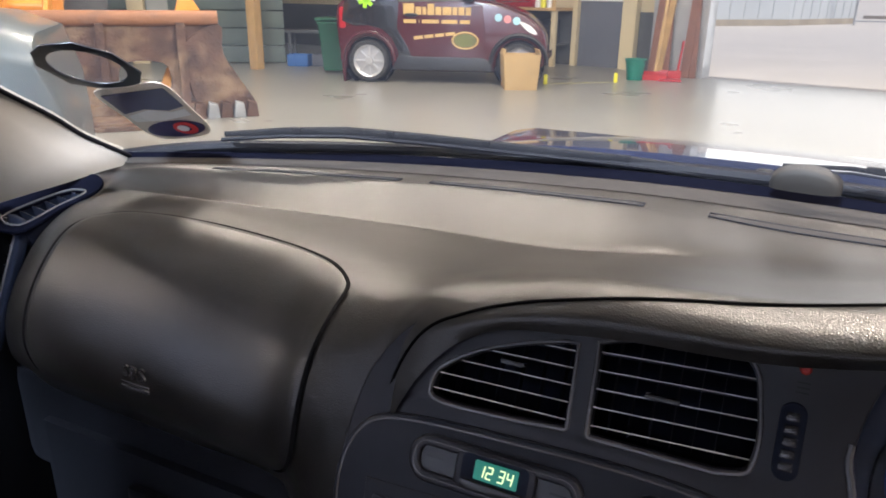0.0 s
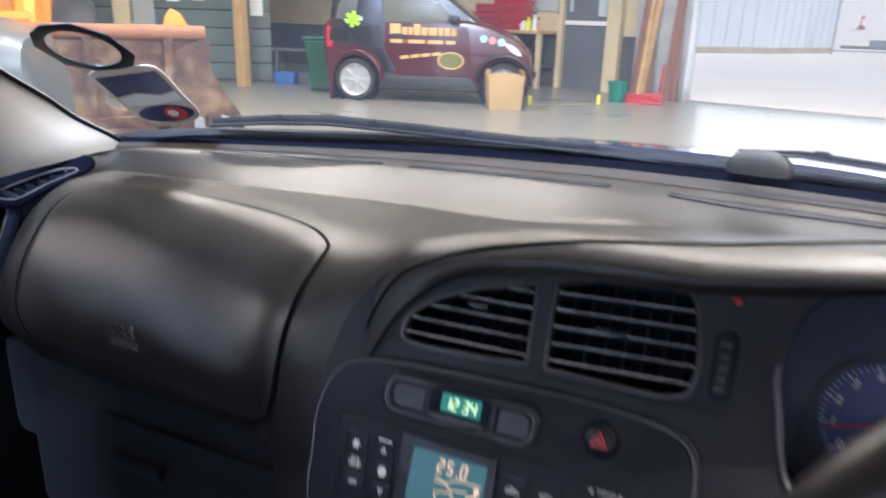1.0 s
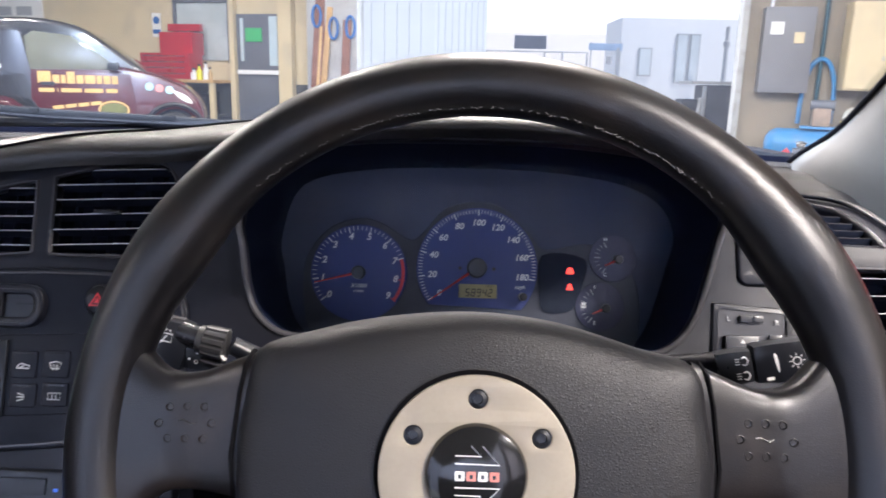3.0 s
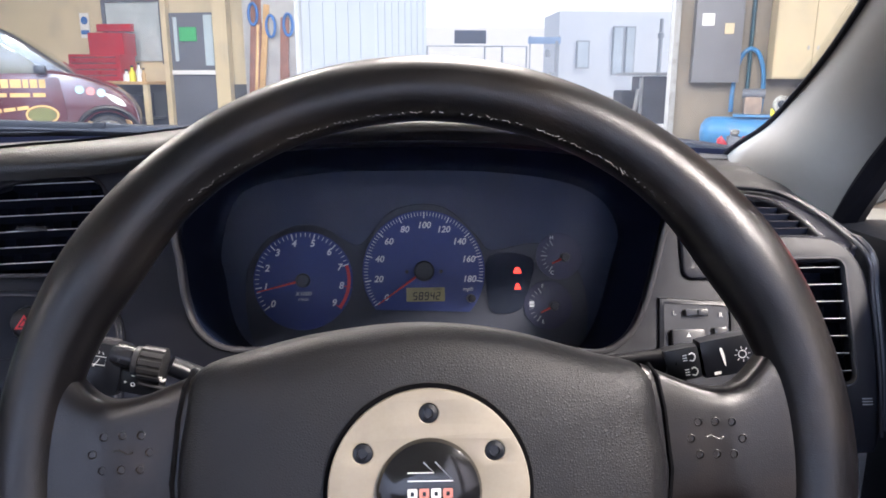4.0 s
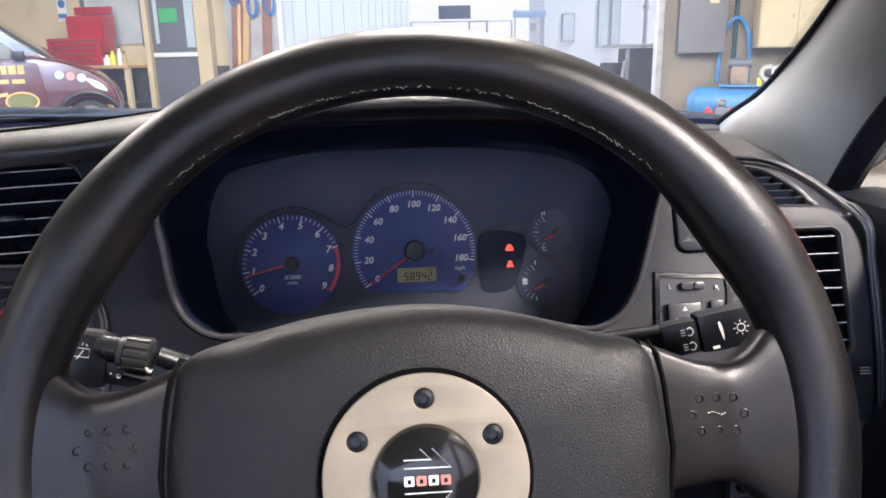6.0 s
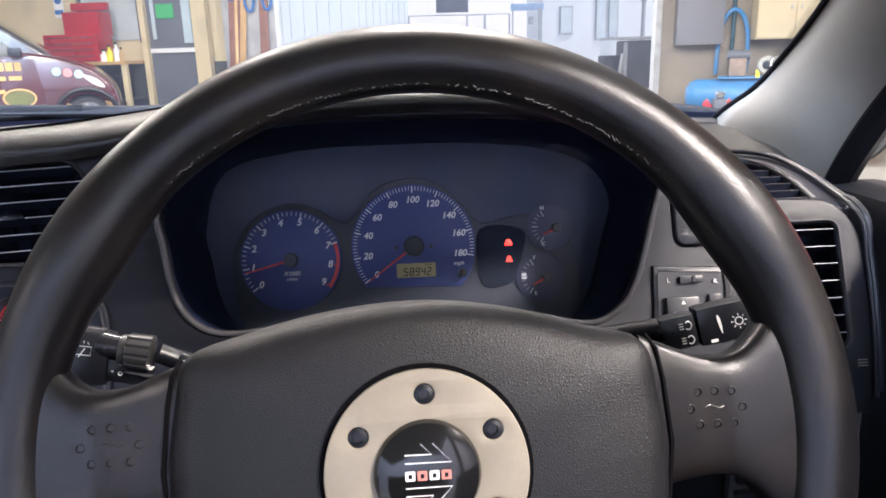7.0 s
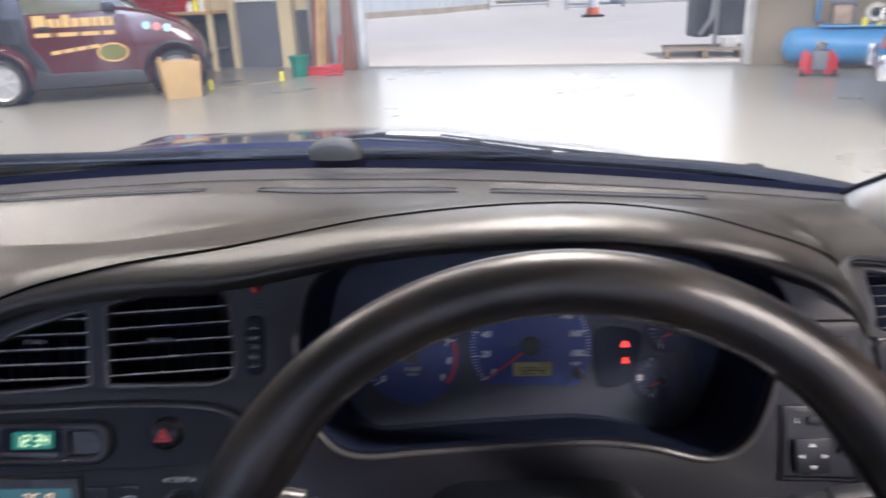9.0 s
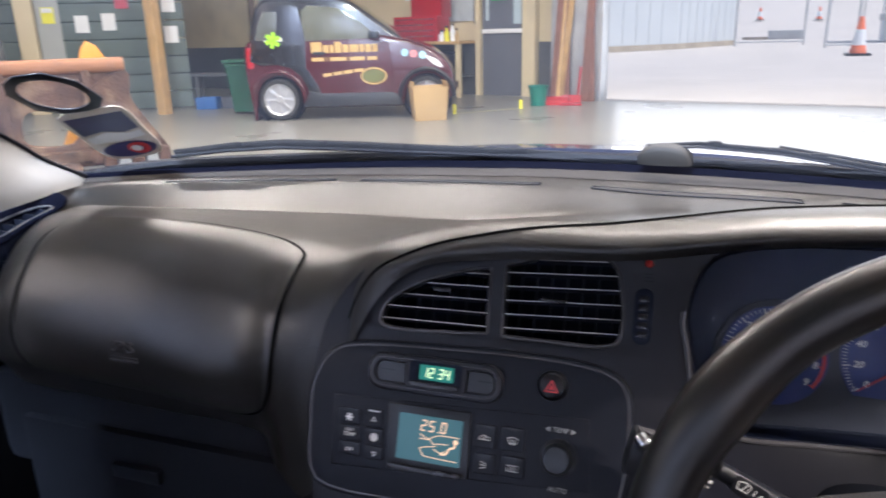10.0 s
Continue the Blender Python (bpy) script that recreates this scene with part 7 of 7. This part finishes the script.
for k in range(3):
    b = bmesh.new()
    tube(b, [GM @ Vector((-.65 + k * .28 + .07 * math.cos(t), -.05, 1.95 - .18 * k % .2 + .16 * math.sin(t))) for t in np.linspace(0, 2 * math.pi, 18)[:-1]], 0.022, 7, closed=True, up=GM.to_3x3() @ Vector((0, 1, 0)))
    tagged(finish("hanging_hose", b, SIGNBLUE), "coiled blue hose hanging on the pier", "hose", "hanging hoses")

nb = thing("notice_board", "white notice board high on the cream wall", "notice board")
part("sheet", gbox((-7.05, .57, 2.28), (1.5, .02, .92), 0.004), PAPER, nb)
for z in (1.81, 2.75):
    part("edge_strip", gbox((-7.05, .555, z), (1.54, .03, .03)), STEEL, nb)
for k in range(6):
    part("print", gbox((-7.6 + (k % 3) * .45, .558, 2.10 + (k // 3) * .3), (.34, .006, .16)), GREYMARK, nb)
tagged(finish("drain_pipe", tube(bmesh.new(), [GM @ Vector((-8.0, .52, z)) for z in (.02, 1.5, 3.0, 4.9)], 0.07, 12), surf("brown_pipe_paint", (0.2, 0.14, 0.09), 0.6, vary=0.2, scale=5)), "brown painted pipe running up the wall", "pipe")
for x, r, h, mt, lab in ((-2.80, .05, .22, YELLOW, "small yellow plastic bottle on the bench"), (-2.68, .045, .26, WHITEPAINT, "small white spray bottle on the bench"), (-2.90, .06, .16, WHITEPAINT, "white tin on the bench"), (-2.60, .035, .18, CARD, "brown bottle on the bench")):
    bt2 = thing("bottle", lab, "bottle", "bottles on the bench")
    b = bmesh.new()
    lathe(b, [(0, 0), (r, 0), (r, h * .65), (r * .45, h * .8), (r * .4, h), (0, h)], 16, GM @ Matrix.Translation((x, .02, .945)))
    part("body", b, mt, bt2)
    part("cap", lathe(bmesh.new(), [(r * .5, h), (r * .5, h + .03), (0, h + .032)], 12, GM @ Matrix.Translation((x, .02, .945))), BLACK, bt2)
for x, w, h, mt in ((-3.55, .30, .30, BLACK), (-3.15, .34, .24, GREYDOOR), (-2.80, .22, .36, BLACK)):
    st = thing("storage_box", "dark storage box under the workbench", "box", "boxes under the bench")
    part("case", gbox((x, .22, .366 + h / 2), (w, .36, h), 0.012), mt, st)
    part("lid", gbox((x, .22, .371 + h + .012), (w + .02, .38, .02), 0.006), mt, st)
tape = struct("floor_line", plate([[(-3.0, 9.46), (-2.29, 10.15), (-2.33, 10.19), (-3.04, 9.50)]], 0.003, 0, Matrix.Translation((0, 0, .0035))), surf("worn_yellow_line", (0.36, 0.34, 0.14), 0.7, vary=0.3, scale=6, dirt=(0.25, 0.245, 0.22), dirt_amount=0.8, dirt_scale=9), "faded yellow line on the floor", "floor line")
# low clutter between the post and the bin
cl = thing("trestle", "low dark trestle with a plank top", "trestle")
TM = Matrix.Translation((-7.35, 10.35, 0)) @ Matrix.Rotation(radians(20), 4, "Z")
part("plank", boxed((0, 0, .52), (1.3, .32, .05), 0.006, TM), DARKWALL, cl)
for x in (-.5, .5):
    for y in (-.12, .12):
        part("leg", boxed((x, y, .25), (.05, .05, .50), 0.004, TM), DARKWALL, cl)
for x, y, mt, lab in ((-7.35, 9.75, SIGNBLUE, "small blue plastic crate on the floor"), (-7.0, 9.95, GREYDOOR, "small grey plastic crate on the floor")):
    cr = thing("crate", lab, "crate", "crates by the post")
    CR = Matrix.Translation((x, y, 0)) @ Matrix.Rotation(radians(15), 4, "Z")
    part("floor", boxed((0, 0, .012), (.34, .24, .02), 0, CR), mt, cr)
    for sx, sy, w, d in ((-.165, 0, .016, .24), (.165, 0, .016, .24), (0, -.112, .314, .016), (0, .112, .314, .016)):
        part("side", boxed((sx, sy, .10), (w, d, .18), 0.003, CR), mt, cr)

# dark boards and notices further left
gw = thing("board_screen", "dark green boarded partition with papers pinned on", "partition")
BS = Matrix.Translation((-7.98, 9.88, 0)) @ Matrix.Rotation(radians(32), 4, "Z") @ Matrix.Scale(0.93, 4)
for k in range(9):
    part("board", boxed((-1.6, 0, .16 + k * .30), (3.6, .03, .28), 0.006, BS), GREENWALL, gw)
for x, z, mt in ((-1.02, 1.5, PAPER), (-1.45, 1.47, PAPER), (-.03, 1.27, WHITEPAINT), (-.03, 1.78, WHITEPAINT), (-.78, 1.85, REDPAINT)):
    part("notice", boxed((x, -.03, z), (.22, .008, .28), 0, BS), mt, gw)

part("panel", boxed((-1.95, -.06, 1.6), (.36, .02, 1.5), 0.004, BS), surf("pale_grey_board", (0.36, 0.37, 0.34), 0.6, vary=0.1, scale=5), gw)
part("notice", boxed((-1.95, -.075, 1.62), (.20, .006, .26), 0, BS), YELLOW, gw)
part("notice", boxed((-1.95, -.08, 1.70), (.16, .006, .07), 0, BS), PAPER, gw)
tagged(finish("painted_post", boxed((-2.30, -.08, 2.65), (.28, .14, 5.3), 0.01, BS), CREAM), "cream painted upright roof post by the boards", "post")

# wall right of the opening: switch cabinet, hose, cream cupboard
eb = thing("switch_cabinet", "grey electrical switch cabinet on the wall", "cabinet")
part("case", gbox((6.13, -.12, 1.50), (.62, .25, 1.1), 0.01), surf("cabinet_grey", (0.16, 0.16, 0.17), 0.5, vary=0.15, scale=4), eb)
part("label_plate", gbox((5.98, -.255, 1.78), (.16, .01, .16)), PAPER, eb)
part("label_plate", gbox((6.26, -.255, 1.66), (.12, .01, .14)), CREAM, eb)
part("conduit", gbox((5.92, -.05, 3.05), (.04, .04, 2.0)), STEEL, eb)
b = bmesh.new()
arch_pts = [(6.40, .55), (6.40, .80), (6.42, 1.05), (6.47, 1.28), (6.58, 1.40), (6.70, 1.34), (6.78, 1.12), (6.80, .85), (6.79, .55)]
tube(b, [GM @ Vector((x, -.10, z)) for x, z in smooth_poly(arch_pts, 4, False)], 0.03, 8, up=GM.to_3x3() @ Vector((0, 1, 0)))
tagged(finish("air_hose", b, BLUETANK), "arched blue air hose hanging on the wall", "hose")
b = bmesh.new()
tube(b, [GM @ Vector((6.60, -.06, z)) for z in (.02, 1.2, 2.4, 4.9)], 0.028, 10)
tagged(finish("air_pipe", b, surf("dark_teal_pipe", (0.02, 0.07, 0.09), 0.45, vary=0.2, scale=8)), "dark blue-green steel air pipe up the wall", "pipe")
cc = thing("wall_cupboard", "cream two-door wall cupboard", "cupboard")
part("case", gbox((7.30, -.2, 1.55), (.94, .35, 1.1), 0.008), CREAM, cc)
for x in (7.07, 7.53):
    dd = part("door", gbox((x, -.385, 1.55), (.45, .02, 1.06), 0.004), CREAM, cc)
    part("knob", gbox((x + (.17 if x < 7.3 else -.17), -.405, 1.4), (.02, .02, .05), 0.004), STEEL, dd)
struct("door_jamb", gbox((5.60, .10, 1.93), (.08, .42, 3.84), 0.006), surf("grey_jamb_paint", (0.34, 0.34, 0.33), 0.5, vary=0.2, scale=4, dirt=(0.16, 0.14, 0.12), dirt_amount=0.5, dirt_scale=6), "grey painted steel jamb of the door opening", "trim")

# ---- the yard ----
def wall_run(owner, name, a, b, z0, z1, thick, material):
    """An upright slab between two places on the ground; the places mark its near face."""
    a, b = Vector((*a, 0)), Vector((*b, 0))
    m = plane_frame(a, b - a, (0, 0, 1))
    return part(name, boxed(((b - a).length / 2, (z0 + z1) / 2, -thick / 2), ((b - a).length, z1 - z0, thick), 0, m), material, owner), m, (b - a).length


yb = thing("clad_building", "pale blue-grey clad industrial building across the yard", "building")
for a, b in (((-13.0, 28.4), (-1.18, 41.6)), ((-1.18, 41.6), (1.95, 48.2))):
    _, m, run = wall_run(yb, "wall", a, b, -.12, 8.0, .4, PALEWALL)
    for k in range(int(run / .9)):
        part("cladding_rib", boxed((.45 + k * .9, 4.1, .015), (.05, 7.7, .03), 0, m), PALEWALL, yb)
    part("plinth", boxed((run / 2, .04, .03), (run, .30, .06), 0, m), surf("brown_plinth", (0.42, 0.36, 0.28), 0.8, vary=0.3, scale=1), yb)
wn2 = thing("office_cabin", "white flat-roofed cabin with tall pale windows", "building")
part("wall", boxed((15.0, 50.0, 2.6), (9.0, 5.0, 5.4), 0.03), WHITEPAINT, wn2)
# far panes and steel are paled, with the overexposed glare in their colour
FARPANE = surf("far_pane_washed_out", (0.60, 0.64, 0.66), 0.2, vary=0.15, scale=1)
FARFRAME = surf("far_frame_washed_out", (0.38, 0.39, 0.40), 0.5, vary=0.15, scale=2)
for x, z0, z1, w in ((12.1, 1.8, 3.4, .7), (14.4, 1.4, 4.3, .6), (15.2, 1.4, 4.3, .5)):
    win2 = part("window", boxed((x, 47.47, (z0 + z1) / 2), (w + .16, .06, z1 - z0 + .16), 0), STEEL, wn2)
    part("pane", boxed((x, 47.42, (z0 + z1) / 2), (w, .06, z1 - z0), 0), FARPANE, win2)
fence = thing("yard_gate", "thin grey steel tube gate with a dark sign board", "gate")
for (x, y), z in (((1.9, 45.2), 3.0), ((5.5, 45.8), 3.0), ((5.75, 39.6), 2.75), ((8.2, 46.2), 3.05)):
    part("post", tube(bmesh.new(), [(x, y, -.12), (x, y, z)], 0.055, 8), FARFRAME, fence)
for a, b in (((1.9, 45.2, 3.0), (8.2, 46.2, 3.05)), ((5.5, 45.8, 3.0), (5.75, 39.6, 2.75)), ((5.75, 39.6, .02), (7.0, 39.9, .02)), ((1.9, 45.2, .1), (5.5, 45.8, .1))):
    part("rail", tube(bmesh.new(), [a, b], 0.04, 6), FARFRAME, fence)
part("sign_board", boxed((4.55, 45.35, 3.55), (1.95, .08, .78), 0.01), surf("slate_board", (0.11, 0.12, 0.15), 0.5, vary=0.15, scale=2), fence, "dark slate-coloured sign board")
bn = thing("banner", "pale blue banner across two poles", "banner")
part("cloth", boxed((9.45, 46.9, 3.45), (2.1, .04, .42), 0.005), surf("pale_blue_banner", (0.34, 0.44, 0.60), 0.6, vary=0.15, scale=2), bn)
for x in (8.55, 10.4):
    part("pole", tube(bmesh.new(), [(x, 46.98, -.12), (x, 46.98, 3.75)], 0.04, 6), FARFRAME, bn)
sp = thing("barrier_post", "dark steel barrier post with a control box", "post")
part("column", boxed((9.05, 41.2, 1.5), (.15, .15, 3.24), 0.02), FARFRAME, sp)
part("control_box", boxed((8.92, 41.1, 1.15), (.5, .25, .55), 0.03), FARFRAME, sp)
part("lamp", boxed((8.35, 41.1, 1.25), (.3, .2, .3), 0.03), FARFRAME, sp)
part("arm", tube(bmesh.new(), [(8.9, 41.1, 1.2), (8.3, 41.1, 1.2)], 0.03, 6), FARFRAME, sp)
part("head", boxed((8.55, 41.15, 2.45), (.26, .2, .42), 0.03), FARFRAME, sp)
tp = thing("lamp_pole", "dark steel pole in the yard", "pole")
part("shaft", tube(bmesh.new(), [(16.9, 46.6, -.12), (16.9, 46.6, 4.8)], [.16, .12], 10), FARFRAME, tp)
part("collar", lathe(bmesh.new(), [(.2, 0), (.2, .3), (.14, .36)], 12, Matrix.Translation((16.9, 46.6, 3.6))), FARFRAME, tp)
lb = thing("low_barrier", "low dark barrier lying along the yard's edge", "barrier")
part("beam", boxed((5.6, 57.0, .30), (2.2, .3, .62), 0.05), FARFRAME, lb)
part("tail", boxed((3.7, 57.0, .10), (1.7, .25, .20), 0.03), surf("weathered_beam", (0.3, 0.26, 0.22), 0.8, vary=0.25, scale=3), lb)
struct("ramp", plate([[(60, -.16), (160, 12), (160, -.16)]], 200, 0, plane_frame((100, 0, 0), (0, 1, 0), (0, 0, 1))), YARD, "pale concrete rise at the end of the yard", "ground")


def traffic_cone(x, y, z, k):
    cn = thing("traffic_cone", "orange and white traffic cone in the yard", "cone", "traffic cones")
    m = Matrix.Translation((x, y, z)) @ Matrix.Scale(k, 4)
    part("foot", boxed((0, 0, .03), (.46, .46, .05), 0.01, m), BLACK, cn)
    part("cone", lathe(bmesh.new(), [(.17, .05), (.135, .22)], 18, m), CONEORANGE, cn)
    part("sleeve", lathe(bmesh.new(), [(.136, .22), (.09, .54)], 18, m), WHITEPAINT, cn)
    part("tip", lathe(bmesh.new(), [(.09, .54), (.045, .80), (0, .81)], 18, m), CONEORANGE, cn)


traffic_cone(5.52, 30.2, -.12, 1.7)
traffic_cone(4.85, 72.0, 1.38, 1.35)
traffic_cone(9.45, 71.0, 1.26, 1.35)
mc = thing("machine", "dark workshop machine with a table top on a pallet outside", "machine")
TR = Matrix.Translation((4.78, 13.1, .03))
DARKLOAD = surf("dark_machine_paint", (0.055, 0.058, 0.07), 0.5, vary=0.35, scale=5)
part("cabinet", boxed((.18, 0, .60), (.62, .7, .84), 0.04, TR), DARKLOAD, mc)
part("housing", boxed((-.34, .05, .46), (.30, .5, .62), 0.06, TR), DARKLOAD, mc)
part("table", boxed((.08, 0, 1.06), (1.0, .8, .05), 0.01, TR), STEEL, mc)
part("leg", boxed((-.155, -.3, .50), (.06, .06, 1.0), 0.01, TR), STEEL, mc)
part("pipe", tube(bmesh.new(), [TR @ Vector((-.40, -.26, .2)), TR @ Vector((-.26, -.34, .45)), TR @ Vector((-.22, -.34, .8))], 0.04, 8), STEEL, mc)
part("tub", lathe(bmesh.new(), [(.0, 0), (.13, .0), (.15, .16), (.13, .17), (0, .16)], 16, TR @ Matrix.Translation((.05, -.42, .0))), WHITEPAINT, mc)
pal = thing("pallet", "weathered timber pallet on the ground outside", "pallet")
WEATHERED = surf("weathered_timber", (0.3, 0.24, 0.18), 0.8, vary=0.25, scale=7)
PL = Matrix.Translation((4.45, 12.85, -.12)) @ Matrix.Rotation(GA, 4, "Z")
for k in range(6):
    part("slat", boxed((0, -.5 + k * .2, .1355), (1.35, .14, .025), 0.003, PL), WEATHERED, pal)
for x in (-.6, 0, .6):
    part("bearer", boxed((x, 0, .061), (.09, 1.1, .12), 0.004, PL), WEATHERED, pal)
struct("backdrop", boxed((0, 420, 60), (900, 1, 160)), glow("hazy_bright_sky", (1.0, 0.985, 0.97), 0.62), "bright hazy sky beyond the yard", "sky")
